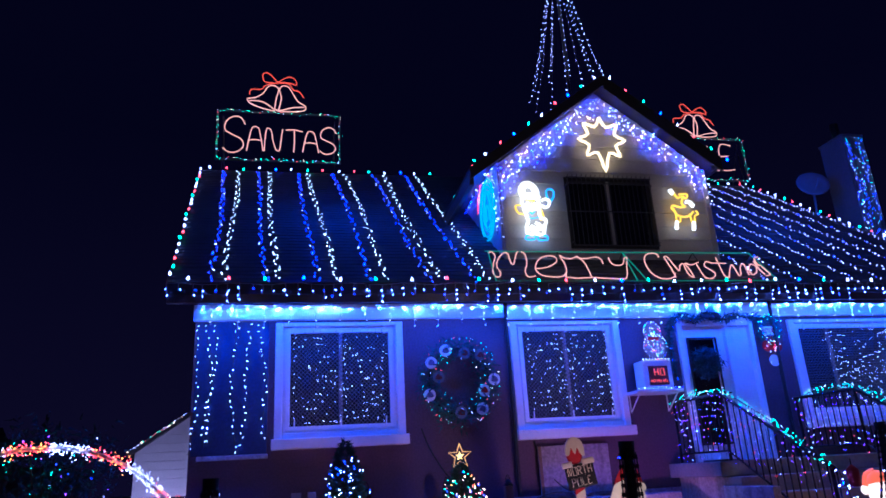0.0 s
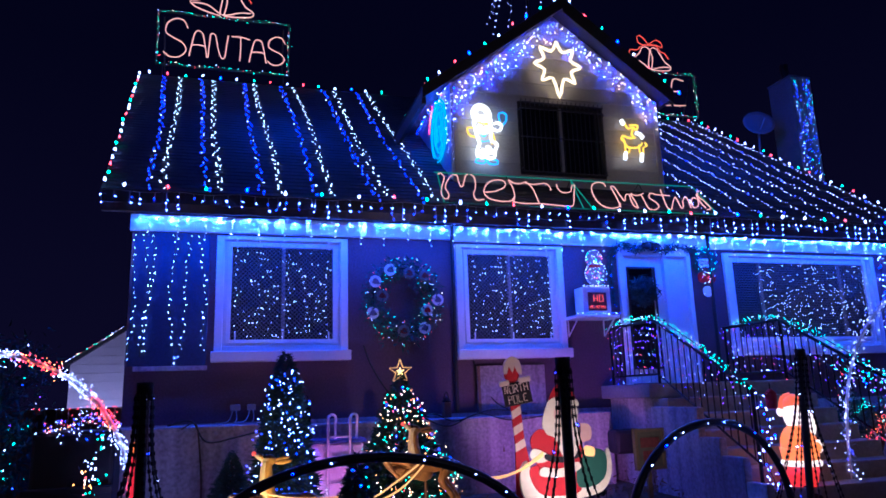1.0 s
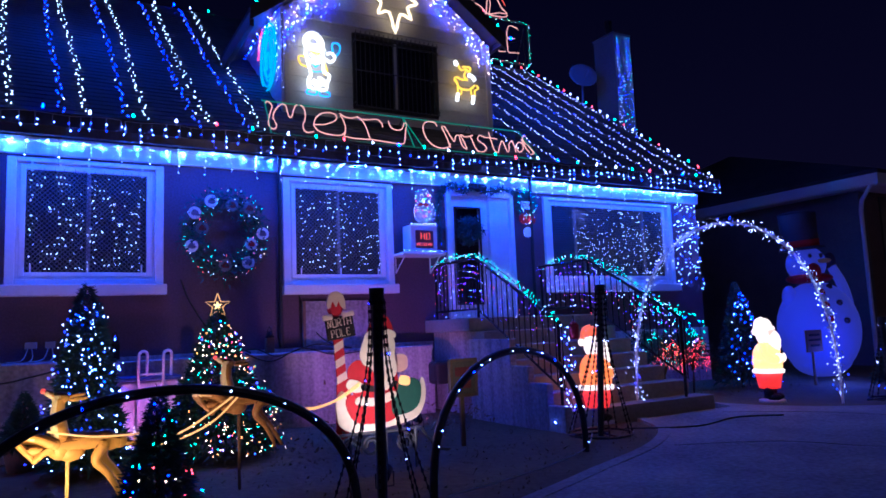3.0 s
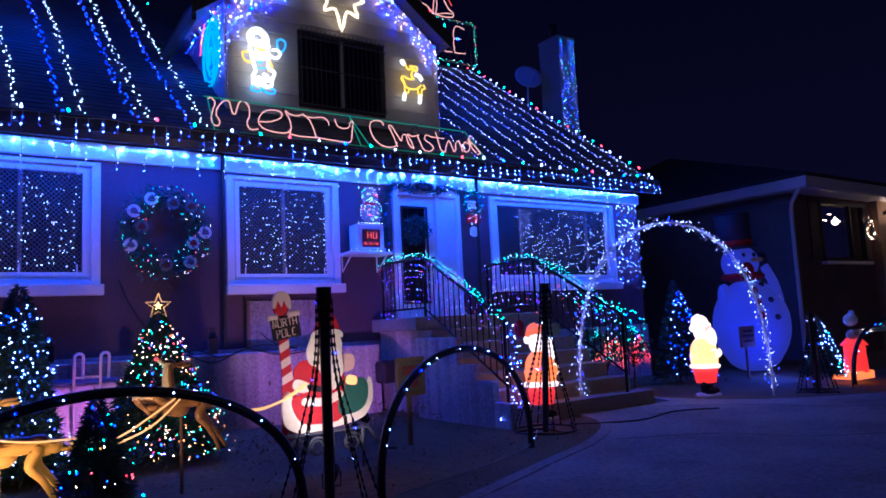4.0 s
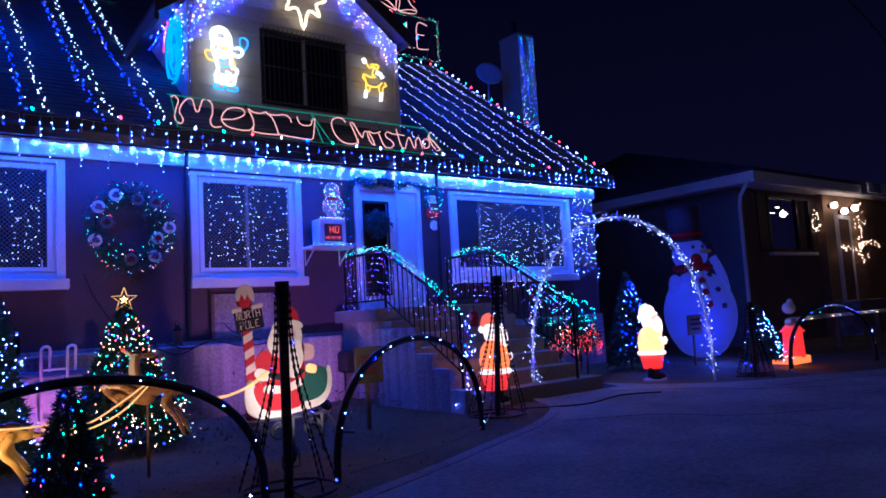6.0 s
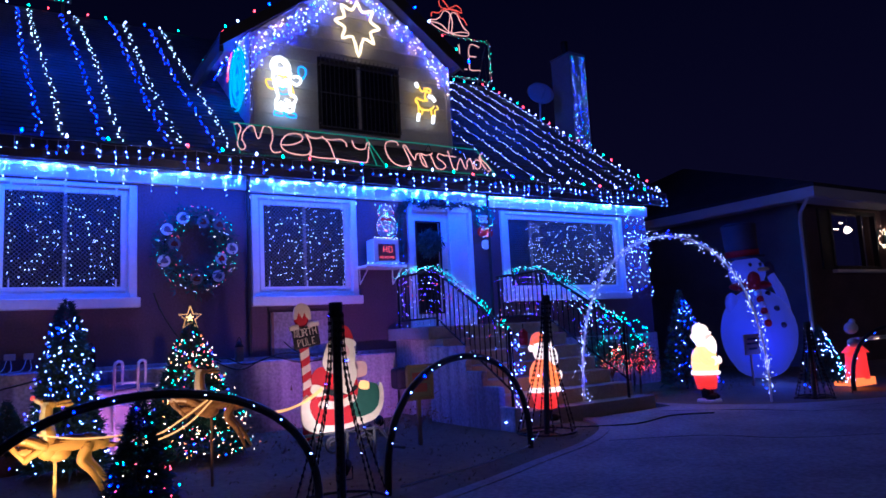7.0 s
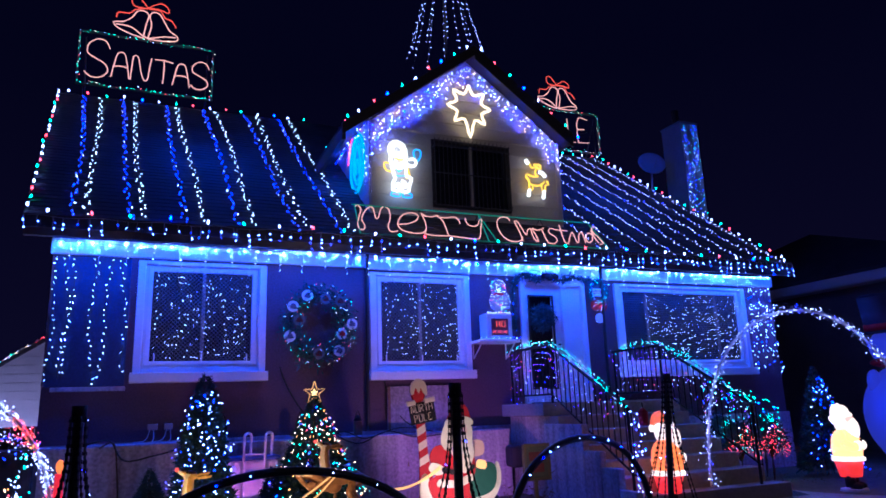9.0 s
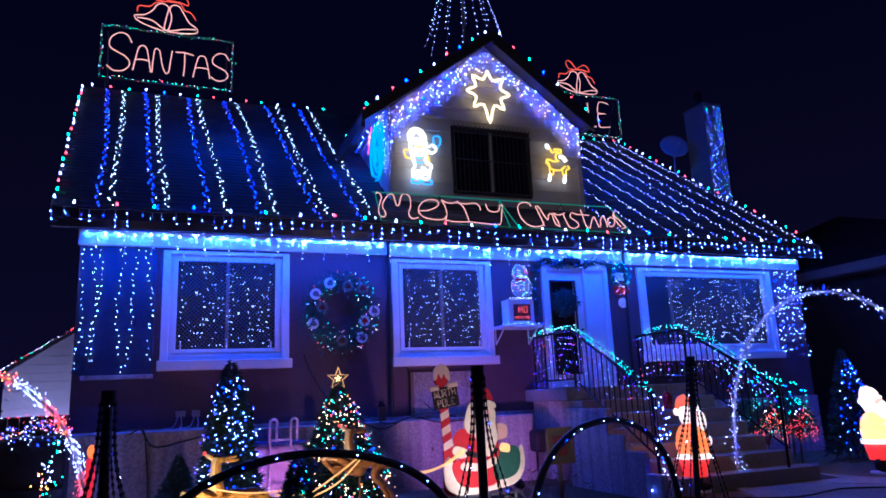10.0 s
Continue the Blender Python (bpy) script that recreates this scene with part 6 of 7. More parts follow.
deer(1.29, 6.2, 0.235, 0.72, "lit golden plastic deer leaping, on a stake")
deer(2.43, 6.45, 0.42, 0.68, "tan plastic deer leaping, on a stake", M_DEER)
for x, y, z, m in ((1.22, 6.2, 0.50, M_TAN), (2.40, 6.45, 0.62, M_WOOD)):
    solo("stake", tubes([[(x, y, -0.05), (x, y, z)]], 0.013, 8), m, "thin stake carrying a deer figure", "stake", group="deer stakes")
rn = thing("rope_rein", "yellow glowing rope reins from deer to sleigh", "rope", (2.5, 6.4, 0.6))
for q in ([(1.10, 6.12, 0.60), (1.35, 6.1, 0.545), (1.62, 6.12, 0.53), (1.75, 6.2, 0.54)], [(1.62, 6.15, 0.50), (1.9, 6.2, 0.49), (2.15, 6.3, 0.60), (2.38, 6.36, 0.74)], [(1.75, 6.2, 0.42), (2.0, 6.25, 0.47), (2.2, 6.3, 0.56), (2.40, 6.36, 0.73)], [(2.55, 6.38, 0.70), (2.85, 6.35, 0.575), (3.1, 6.3, 0.60), (3.35, 6.28, 0.74)], [(2.6, 6.4, 0.67), (2.9, 6.36, 0.555), (3.15, 6.3, 0.61), (3.35, 6.28, 0.72)]):
    part("rope", tubes([smooth_line(q, 6)], 0.0065, 6), G_YROPE, rn)


SLX, SLY, SLZ = 3.57, 6.32, 0.40
sl_ = thing("sleigh_cutout", "painted wooden sleigh cutout with a red figure", "cutout figure", (SLX, SLY, 0))
SX_ = 0.88   # width of the cutout against its height


def painted(name, pts, depth, material, thick=0.010):
    """One painted piece of the sleigh board, layered towards the viewer."""
    return part(name, cutout([(p[0] * SX_, p[1] * 0.93) for p in pts], SLY - depth, thick, (SLX, SLZ)), material, sl_)


painted("sleigh_body", [(-0.42, -0.02), (-0.47, 0.10), (-0.46, 0.24), (-0.40, 0.30), (-0.35, 0.20), (-0.28, 0.06), (0.0, 0.03), (0.24, 0.08), (0.38, 0.22), (0.42, 0.36), (0.46, 0.34), (0.47, 0.18), (0.40, 0.04), (0.28, -0.02), (0.0, -0.06), (-0.22, -0.09)], 0.0, M_CREAM, 0.02)
painted("sleigh_side", [(-0.38, 0.22), (-0.30, 0.03), (-0.1, -0.01), (0.12, 0.02), (0.16, 0.2), (0.0, 0.28), (-0.2, 0.28)], 0.012, M_RED)
painted("sleigh_panel", [(0.10, 0.06), (0.10, 0.24), (0.16, 0.36), (0.34, 0.37), (0.41, 0.30), (0.39, 0.14), (0.28, 0.06)], 0.013, M_GREEN)
painted("coat", [(-0.28, 0.24), (-0.34, 0.36), (-0.36, 0.48), (-0.28, 0.56), (-0.16, 0.56), (-0.02, 0.60), (0.10, 0.52), (0.16, 0.36), (0.10, 0.2), (-0.12, 0.18)], 0.022, M_RED)
painted("sleeve_cuff", [(-0.38, 0.34), (-0.34, 0.40), (-0.22, 0.36), (-0.20, 0.30), (-0.30, 0.28)], 0.032, M_CREAM)
painted("skirt_trim", [(-0.28, 0.17), (-0.26, 0.24), (-0.08, 0.22), (0.10, 0.27), (0.12, 0.21), (-0.06, 0.15)], 0.032, M_CREAM)
painted("beard", [(-0.24, 0.60), (-0.22, 0.70), (-0.16, 0.79), (-0.04, 0.82), (0.08, 0.79), (0.13, 0.70), (0.12, 0.58), (0.14, 0.46), (0.08, 0.34), (0.02, 0.28), (-0.06, 0.34), (-0.12, 0.48), (-0.20, 0.52)], 0.042, M_CREAM)
painted("face", [(-0.12, 0.66), (-0.09, 0.76), (0.02, 0.77), (0.06, 0.68), (-0.03, 0.62)], 0.050, M_SKIN, 0.007)
painted("moustache", [(-0.13, 0.62), (-0.08, 0.66), (-0.03, 0.64), (0.03, 0.66), (0.08, 0.62), (-0.03, 0.60)], 0.056, M_CREAM, 0.005)
painted("cap", [(-0.17, 0.78), (-0.12, 0.90), (-0.02, 0.97), (0.07, 0.92), (0.10, 0.80), (-0.04, 0.82)], 0.052, M_RED)
painted("cap_trim", [(-0.19, 0.75), (-0.17, 0.81), (-0.04, 0.845), (0.11, 0.81), (0.12, 0.75), (-0.04, 0.79)], 0.060, M_CREAM, 0.007)
painted("belt", [(-0.22, 0.30), (-0.06, 0.27), (0.12, 0.31), (0.13, 0.36), (-0.06, 0.32), (-0.22, 0.35)], 0.033, M_BLACK)
# mitten is no lamp: its brightness comes from the rope's glow material
painted("mitten", [(0.17, 0.33), (0.19, 0.40), (0.28, 0.38), (0.27, 0.31)], 0.030, G_YROPE)
painted("parcel", [(0.13, 0.44), (0.13, 0.58), (0.28, 0.58), (0.28, 0.45)], -0.022, M_SKIN)
sr = thing("iron_scroll_base", "black wrought iron scroll base under the sleigh", "stand", (SLX, SLY, 0))
for cx, r in ((-0.30, 0.085), (-0.12, 0.085), (0.20, 0.085)):
    part("scroll", tubes([[(SLX + cx + (r - 0.002 * i) * math.cos(i * 0.42), SLY, 0.21 + (r - 0.002 * i) * math.sin(i * 0.42)) for i in range(24)]], 0.012, 6), M_BARS, sr)
part("runner", tubes([[(SLX - 0.4, SLY, 0.32), (SLX + 0.35, SLY, 0.32), (SLX + 0.5, SLY, 0.12), (SLX + 0.62, SLY, 0.10)]], 0.014, 6), M_BARS, sr)
for x in (-0.3, 0.02, 0.3):
    part("leg", tubes([[(SLX + x, SLY, 0.34), (SLX + x, SLY, -0.04)]], 0.014, 6), M_BARS, sr)



def floodlight(x, y, aim, energy, color, label, angle=70):
    """An added ground floodlight, no such source seen: yoke, housing, lens and its lamp."""
    f = thing("floodlight", label, "floodlight", (x, y, 0), "ground floodlights")
    d = (Vector(aim) - Vector((x, y, 0.16))).normalized()
    m = Matrix.Translation((x, y, 0.16)) @ d.to_track_quat("Z", "Y").to_matrix().to_4x4()
    b = bmesh.new()
    drum(b, (0, 0, -0.07), 0.035, 0.06, 0.10)
    bmesh.ops.transform(b, matrix=m, verts=b.verts[:])
    part("housing", b, M_BLACK, f)
    b = bmesh.new()
    drum(b, (0, 0, 0.031), 0.052, 0.052, 0.004)
    bmesh.ops.transform(b, matrix=m, verts=b.verts[:])
    part("lens", b, M_DISH, f)
    part("yoke", tubes([[(x - 0.07, y, 0.16), (x - 0.07, y, 0.06), (x + 0.07, y, 0.06), (x + 0.07, y, 0.16)], [(x, y, -0.06), (x, y, 0.06)]], 0.006, 5), M_IRON, f)
    data = bpy.data.lights.new("floodlight_lamp", "SPOT")
    data.energy, data.color, data.spot_size, data.spot_blend, data.shadow_soft_size = energy, color, radians(angle), 0.7, 0.04
    new("floodlight_lamp", data).matrix_world = look(Vector((x, y, 0.16)) + d * 0.05, aim)


# fill lights added to brighten figures and walls, housings invented with them
floodlight(3.20, 5.50, (3.65, 6.35, 0.75), 64, (1.0, 0.80, 0.66), "added small black floodlight brightening the sleigh", 75)
floodlight(4.30, 7.35, (3.78, 8.3, 1.1), 46, (1.0, 0.62, 0.56), "added small black floodlight brightening the striped pole", 75)
floodlight(1.98, 8.25, (1.95, 9.6, 0.75), 17, (0.9, 0.24, 0.65), "added small black floodlight brightening the house wall", 95)
floodlight(4.75, 8.0, (5.0, 9.6, 0.7), 80, (0.75, 0.26, 0.85), "added small black floodlight brightening the stair base", 95)
floodlight(0.95, 5.72, (1.2, 6.22, 0.5), 44, (1.0, 0.66, 0.18), "added small black floodlight brightening a deer", 90)
floodlight(-2.2, 17.4, (-1.9, 19.0, 2.2), 95, (0.62, 0.58, 1.0), "added small black floodlight brightening the shed", 110)
floodlight(1.34, 8.95, (0.3, 9.6, 0.6), 1.2, (0.5, 0.45, 1.0), "added small black floodlight beside the planter wall", 120)
floodlight(-0.05, 7.75, (0.3, 9.3, 0.55), 13, (0.34, 0.36, 1.0), "added small black floodlight brightening the planter wall", 100)
floodlight(1.77, 5.85, (2.4, 6.45, 0.8), 24, (1.0, 0.6, 0.25), "added small black floodlight brightening a deer", 80)

# striped pole with the NORTH POLE board
npx, npy = 3.90, 8.25
lean = Vector((-0.08, 0, 1)).normalized()
npo = thing("north_pole_sign", "red and white striped pole sign reading NORTH POLE", "sign", (npx + 0.1, npy, 0))
base = Vector((npx + 0.10, npy, 0.0))


def pole_at(t):
    return base + lean * t


for i in range(13):
    t0, t1 = i * 0.088, (i + 1) * 0.088
    w0 = 0.13 - 0.075 * min(1, t0 / 0.7)
    w1 = 0.13 - 0.075 * min(1, t1 / 0.7)
    bb = bmesh.new()
    poly(bb, [pole_at(t0) + Vector((-w0, 0, -0.03)), pole_at(t0) + Vector((w0, 0, 0.03)), pole_at(t1) + Vector((w1, 0, 0.03)), pole_at(t1) + Vector((-w1, 0, -0.03))], (0, 0.02, 0))
    part("stripe", bb, M_CREAM if (i > 5 and i % 2) else M_RED, npo)
tilt = Matrix.Translation(pole_at(1.22) + Vector((0.02, 0, 0))) @ Euler((0, radians(-9), 0)).to_matrix().to_4x4()


def tilted(bm_):
    bmesh.ops.transform(bm_, matrix=tilt, verts=bm_.verts[:])
    return bm_


part("board", tilted(boxes((-0.16, 0.175, -0.035, -0.015, -0.125, 0.125), bevel=0.012)), M_BLACK, npo, "black board with white letters")
for x0, x1, z in ((-0.185, -0.06, 0.122), (0.05, 0.20, 0.122)):
    part("snow_cap", tilted(boxes((x0, x1, -0.045, -0.01, z - 0.02, z + 0.045), bevel=0.016)), M_CREAM, npo)
for word, zz in (("NORTH", 0.015), ("POLE", -0.10)):
    for i, ch in enumerate(word):
        w = 0.042
        x = -0.138 + i * 0.059 if word == "NORTH" else -0.11 + i * 0.059
        rope_letter(ch, tilt @ Vector((x, -0.04, zz)), tilt.to_3x3() @ Vector((w, 0, 0)), tilt.to_3x3() @ Vector((0, 0, 0.085)), 0.0048, M_CREAM, npo, ch != "S")
part("knob", (lambda q: (blob(q, pole_at(1.45), 0.10, 0.95, 0.3, 1.15), q)[-1])(bmesh.new()), M_RED, npo, smooth=True)
part("icing", cutout([(-0.105, -0.02), (-0.09, 0.1), (0.0, 0.16), (0.09, 0.1), (0.11, -0.04), (0.06, -0.01), (0.03, 0.05), (0.0, -0.02), (-0.04, 0.05), (-0.07, -0.03)], npy - 0.045, 0.03, (pole_at(1.47).x, pole_at(1.47).z)), M_CREAM, npo)

# ---------------------------------------------------------------- along the foundation
solo("planter_wall", boxes((XL + 0.02, 1.48, 9.25, 9.955, -0.1, 0.97), bevel=0.012), M_FOUND, "pale painted low planter wall before the house", "planter wall", "structure")
solo("planter_wall", boxes((1.75, 5.85, 9.6, 9.955, -0.1, 0.93), bevel=0.012), M_FOUND, "pale painted low planter wall before the house", "planter wall", "structure")
bd = thing("wall_board", "pale panel leaning under the window", "board", (4.5, 9.95, 1.0))
part("panel", boxes((4.05, 5.05, 9.93, 9.96, 0.98, 1.60), bevel=0.006), M_FOUND, bd)
part("frame_strip", boxes((4.05, 4.09, 9.915, 9.929, 0.98, 1.60)), M_WOOD, bd)
for x, z, w in ((0.85, 1.12, 0.12), (1.05, 1.12, 0.10), (5.2, 1.0, 0.14)):
    jb = thing("outlet_box", "grey outdoor outlet box with plugged cords", "outlet box", (x, 9.95, z), "outlet boxes")
    part("box_body", boxes((x, x + w, 9.90, 9.998, z, z + 0.075), bevel=0.006), M_DISH, jb)
    part("cord", tubes([smooth_line([(x + 0.03, 9.9, z), (x - 0.02, 9.85, z - 0.12), (x - 0.15, 9.6, 0.99)], 5), smooth_line([(x + 0.07, 9.9, z), (x + 0.08, 9.85, z - 0.1), (x + 0.05, 9.5, 0.985)], 5)], 0.006, 5), M_WIREW, jb)
for k, q in enumerate(([(0.2, 9.3, 0.99), (0.45, 9.24, 1.03), (0.62, 9.23, 0.80), (0.95, 9.22, 0.84), (1.4, 9.22, 0.93), (1.75, 9.3, 0.86)], [(0.35, 9.25, 0.95), (0.5, 9.22, 1.0), (0.55, 9.22, 0.7), (0.58, 9.22, 0.3), (0.57, 9.2, 0.02)], [(2.9, 9.58, 0.93), (3.3, 9.55, 1.0), (3.6, 9.55, 0.9), (4.1, 9.55, 1.02), (4.6, 9.57, 0.95)], [(3.2, 9.58, 0.95), (3.5, 9.5, 0.84), (3.9, 9.5, 0.98), (4.4, 9.55, 0.88), (5.2, 9.55, 0.97)], [(2.5, 9.96, 1.9), (2.62, 9.96, 1.6), (2.9, 9.95, 1.2), (3.3, 9.7, 0.95)], [(4.0, 9.96, 1.75), (4.1, 9.96, 1.4), (4.3, 9.9, 1.1), (4.5, 9.62, 0.95)])):
    solo("power_cord", tubes([smooth_line(q, 6)], 0.009, 5), M_WIRE if k != 1 else M_BARK, "loose extension cord trailing over the wall", "cord", group="power cords")
# pool ladder and pale tub
ld = thing("pool_ladder", "pale bent tube pool ladder against the wall", "ladder", (2.0, 9.1, 0))
for x in (1.93, 2.18):
    part("side_tube", tubes([smooth_line([(x, 9.0, 0.1), (x, 9.0, 0.9), (x + 0.02, 9.05, 1.03), (x + 0.09, 9.1, 1.03), (x + 0.10, 9.15, 0.9), (x + 0.1, 9.2, 0.5)], 5)], 0.016, 8), M_WHITE, ld)
for z in (0.3, 0.55, 0.8):
    part("rung", tubes([[(1.93, 9.0, z), (2.18, 9.0, z)]], 0.013, 6), M_WHITE, ld)
tub = thing("storage_tub", "pale plastic tub on the ground", "tub", (2.1, 9.0, 0))
part("tub_body", boxes((1.75, 2.35, 9.1, 9.5, 0.0, 0.72), bevel=0.03), M_WHITE, tub)
part("tub_lid", boxes((1.72, 2.38, 9.07, 9.53, 0.725, 0.77), bevel=0.012), M_BLUEPL, tub)
for x, z, c in ((2.75, 0.98, M_BLACK), (1.75, 0.98, M_BLACK), (3.55, 0.97, M_WOOD)):
    ln = thing("lantern", "small dark lantern on the planter wall", "lantern", (x, 9.75, z), "wall lanterns")
    part("body", boxes((x - 0.05, x + 0.05, 9.7, 9.8, z - 0.03, z + 0.16), bevel=0.006), c, ln)
    part("roof", (lambda q: (drum(q, (x, 9.75, z + 0.162), 0.075, 0.02, 0.08, 0, 4, Euler((0, 0, radians(45)))), q)[-1])(bmesh.new()), M_BLACK, ln)
    part("handle", tubes([smooth_line([(x - 0.04, 9.75, z + 0.2), (x, 9.75, z + 0.3), (x + 0.04, 9.75, z + 0.2)], 4)], 0.006, 5), M_IRON, ln)
bin_ = thing("dark_cover", "dark cloth cover hung at the stair base", "cover", (5.75, 8.9, 0.7))
part("cloth", boxes((5.55, 5.98, 9.0, 9.25, 0.42, 0.72), bevel=0.05), M_BLACK, bin_)
# leaf litter and stones along the stair base
leaf_cloud("leaf_litter", [Vector((4.6 + 0.06 * i, 8.0 + 0.02 * i, 0.01)) for i in range(40)] + [Vector((3.0 + 0.1 * i, 7.9, 0.01)) for i in range(20)], 0.16, 0.07, 700, M_LITTER, None, "dry brown leaves blown against the stair")
bpy.data.objects["leaf_litter"]["category"] = "leaves"
g = np.random.default_rng(8)
n = 9000
P = np.stack([g.uniform(-3, 14, n), g.uniform(4.6, 9.6, n)], 1)
keep = [k for k in range(n) if not (P[k, 0] > 3 and P[k, 1] < 4.4 + 0.42 * (P[k, 0] - 3) * (1 if P[k, 0] < 7 else 0) + (3.4 if P[k, 0] >= 7 else 0))]
P = P[keep]
n = len(P)
hgt = g.uniform(0.008, 0.026, (n, 1))
B3 = np.concatenate([P, np.full((n, 1), -0.01)], 1)
dv = np.concatenate([g.normal(0, 0.02, (n, 2)), hgt], 1)
sd = np.concatenate([g.normal(0, 0.004, (n, 2)), np.zeros((n, 1))], 1)
me = bpy.data.meshes.new("grass")
me.from_pydata(np.stack([B3 - sd, B3 + sd, B3 + dv], 1).reshape(-1, 3).tolist(), [], np.arange(3 * n).reshape(-1, 3).tolist())
tagged(from_mesh("grass", me, M_GRASS), "thin dry winter grass on the lawn", "grass", kind="stuff")

# ---------------------------------------------------------------- west side: candy arch, shed, lit bushes
ca = thing("candy_arch", "arch of red and white light bands", "arch", (-1.35, 8.0, 0))
pts = []
for i in range(61):
    t = math.pi * i / 60
    pts.append(Vector((-1.38 - 1.44 * math.cos(t), 8.0, 1.74 * math.sin(t) ** 0.78)))
part("hoop_pipe", tubes([pts], 0.02, 8), M_WHITE, ca)
al = along(pts, 0.0032)
bands = {}
for i, p in enumerate(al):
    bands.setdefault("?ccccw" if int((0.0032 * i - 2.24) / 0.37 + 20) % 2 else "?rro", []).append(p + Vector(rng.normal(0, 0.030, 3)))
for cols, ps in bands.items():
    bulbs_by_colour(ps, cols, 0.0086, ca)
shd = thing("shed", "white clapboard shed with lights along the roof edge", "shed", (-1, 19.2, 0))
part("shed_wall", poly(bmesh.new(), [(-2.86, 19.0, -0.1), (0.9, 19.0, -0.1), (0.9, 19.0, 2.2), (-0.98, 19.0, 3.45), (-2.86, 19.0, 2.2)], (0, 0.1, 0)), M_WHITE, shd)
for i in range(16):
    z = 0.2 + i * 0.2
    w = 1.88 if z < 2.15 else 1.88 * max(0.02, (3.45 - z) / 1.27)
    part("clapboard", boxes((-0.98 - w, -0.98 + w, 18.965, 18.998, z, z + 0.185)), M_WHITE, shd)
for s in (-1, 1):
    part("shed_roof", slab([(-0.98, 18.8, 3.55), (-0.98 + s * 2.05, 18.8, 2.18), (-0.98 + s * 2.05, 22.5, 2.18), (-0.98, 22.5, 3.55)], 0.08), M_ROOF, shd)
strand("multicoloured bulbs along the shed roof edge", [(-3.0, 18.81, 2.205), (-0.98, 18.81, 3.555)], 0.035, "?rgywwr", 0.016, 0.012)
strand("red bulbs along the fence top", [(-2.4, 14.09, 1.205), (-0.6, 14.09, 1.205)], 0.06, "?rrw", 0.014, 0.015)
fn = thing("fence", "dark board fence beside the house", "fence", (-2, 14.1, 0))
for i in range(26):
    x = -5.0 + i * 0.178
    part("board", boxes((x, x + 0.17, 14.08, 14.1, 0, 1.2)), M_WOOD, fn)
part("rail", boxes((-5.0, -0.42, 14.1, 14.14, 0.9, 0.98)), M_WOOD, fn)
for cx, cy, r, hh, n, cols in ((-1.85, 9.85, 0.8, 2.0, 90, "?ggcgBv"), (-3.3, 9.6, 0.8, 1.7, 70, "?grcB")):
    s_ = thing("lit_bush", "dark evergreen bush scattered with green and white lights", "bush", (cx, cy, 0), "lit bushes")
    cs = [Vector((cx + r * 0.8 * math.cos(a) * q, cy + r * 0.6 * math.sin(a) * q, 0.25 + (hh - 0.3) * h)) for a, q, h in zip(rng.uniform(0, 6.28, 90), rng.uniform(0, 1, 90) ** 0.6, rng.uniform(0, 1, 90))]
    part("stem", tubes([smooth_line([(cx, cy, -0.02), (cx, cy, 0.4), c], 3) for c in cs[:20]], 0.012, 5), M_BARK, s_)
    leaf_cloud("foliage", cs, 0.11, 0.10, 4200, M_FIR, s_, seed=21)
    bulbs_by_colour([c + Vector((rng.normal(0, 0.05), -abs(rng.normal(0.12, 0.1)), rng.normal(0, 0.05))) for c in cs[:n] + cs[:n]], cols, 0.0105, s_)
bx = thing("garden_bench", "dark covered bench with a garland of lights", "bench", (-0.6, 8.9, 0))
part("cover", boxes((-1.0, -0.24, 8.75, 9.2, -0.02, 0.99), bevel=0.04), M_TARP, bx)
part("seat_edge", boxes((-1.02, -0.22, 8.6, 8.75, 0.40, 0.46), bevel=0.01), M_TARP, bx)
strand("thick garland of white and blue bulbs on the bench", smooth_line([(-0.92, 8.8, 1.0), (-0.72, 8.78, 1.05), (-0.52, 8.78, 1.12), (-0.35, 8.78, 1.08), (-0.22, 8.8, 1.02)], 5), 0.006, "?cccBBro", 0.0085, 0.04)
strand("string of white bulbs on the bench front", smooth_line([(-0.75, 8.735, 0.97), (-0.5, 8.735, 0.95), (-0.25, 8.74, 0.96)], 5), 0.02, "?ccB", 0.0075, 0.03)
b = bmesh.new()
drum(b, (0.16, 7.2, 0.1), 0.036, 0.036, 0.72, 0)
blob(b, (0.16, 7.2, 0.88), 0.035, 1, 1, 1.7, 1)
drum(b, (0.16, 7.2, 0.0), 0.09, 0.07, 0.11, 0)
statue("plastic_candle", b, [G_CANDLE, G_PORANGE], "glowing red plastic candle beside the pole", "candle")
strand("tangled orange and white bulbs near the ground", smooth_line([(-0.30, 7.4, 0.75), (-0.22, 7.35, 0.55), (-0.3, 7.3, 0.35), (-0.45, 7.2, 0.25), (-0.4, 7.2, 0.05)], 5), 0.025, "?oory", 0.012, 0.04)
strand("tangled white bulbs by the pole", smooth_line([(-0.1, 7.4, 1.0), (-0.2, 7.35, 0.7), (-0.12, 7.35, 0.35), (-0.2, 7.3, 0.0)], 5), 0.018, "?ccg", 0.012, 0.035)

# ---------------------------------------------------------------- neighbour's house
nh = thing("neighbour_house", "low brick bungalow with white fascia and lit porch", "house", (19, 12, 0))
part("side_wall", boxes((16.35, 16.6, 9.35, 20, -0.1, 3.75)), M_NSIDE, nh)
part("front_wall", wall_with_holes(16.6, 20.05, -0.1, 3.75, 9.35, 9.6, [(17.62, 19.62, 2.3, 3.6)]), M_BRICKN, nh)
part("porch_wall", boxes((20.05, 30, 9.14, 9.6, -0.1, 3.75)), M_BRICKL, nh, "tan brick wall lit by lamps")
part("soffit", boxes((16.02, 30, 8.75, 9.35, 3.75, 3.79), (16.02, 16.35, 9.35, 20, 3.75, 3.79)), M_WHITE, nh)
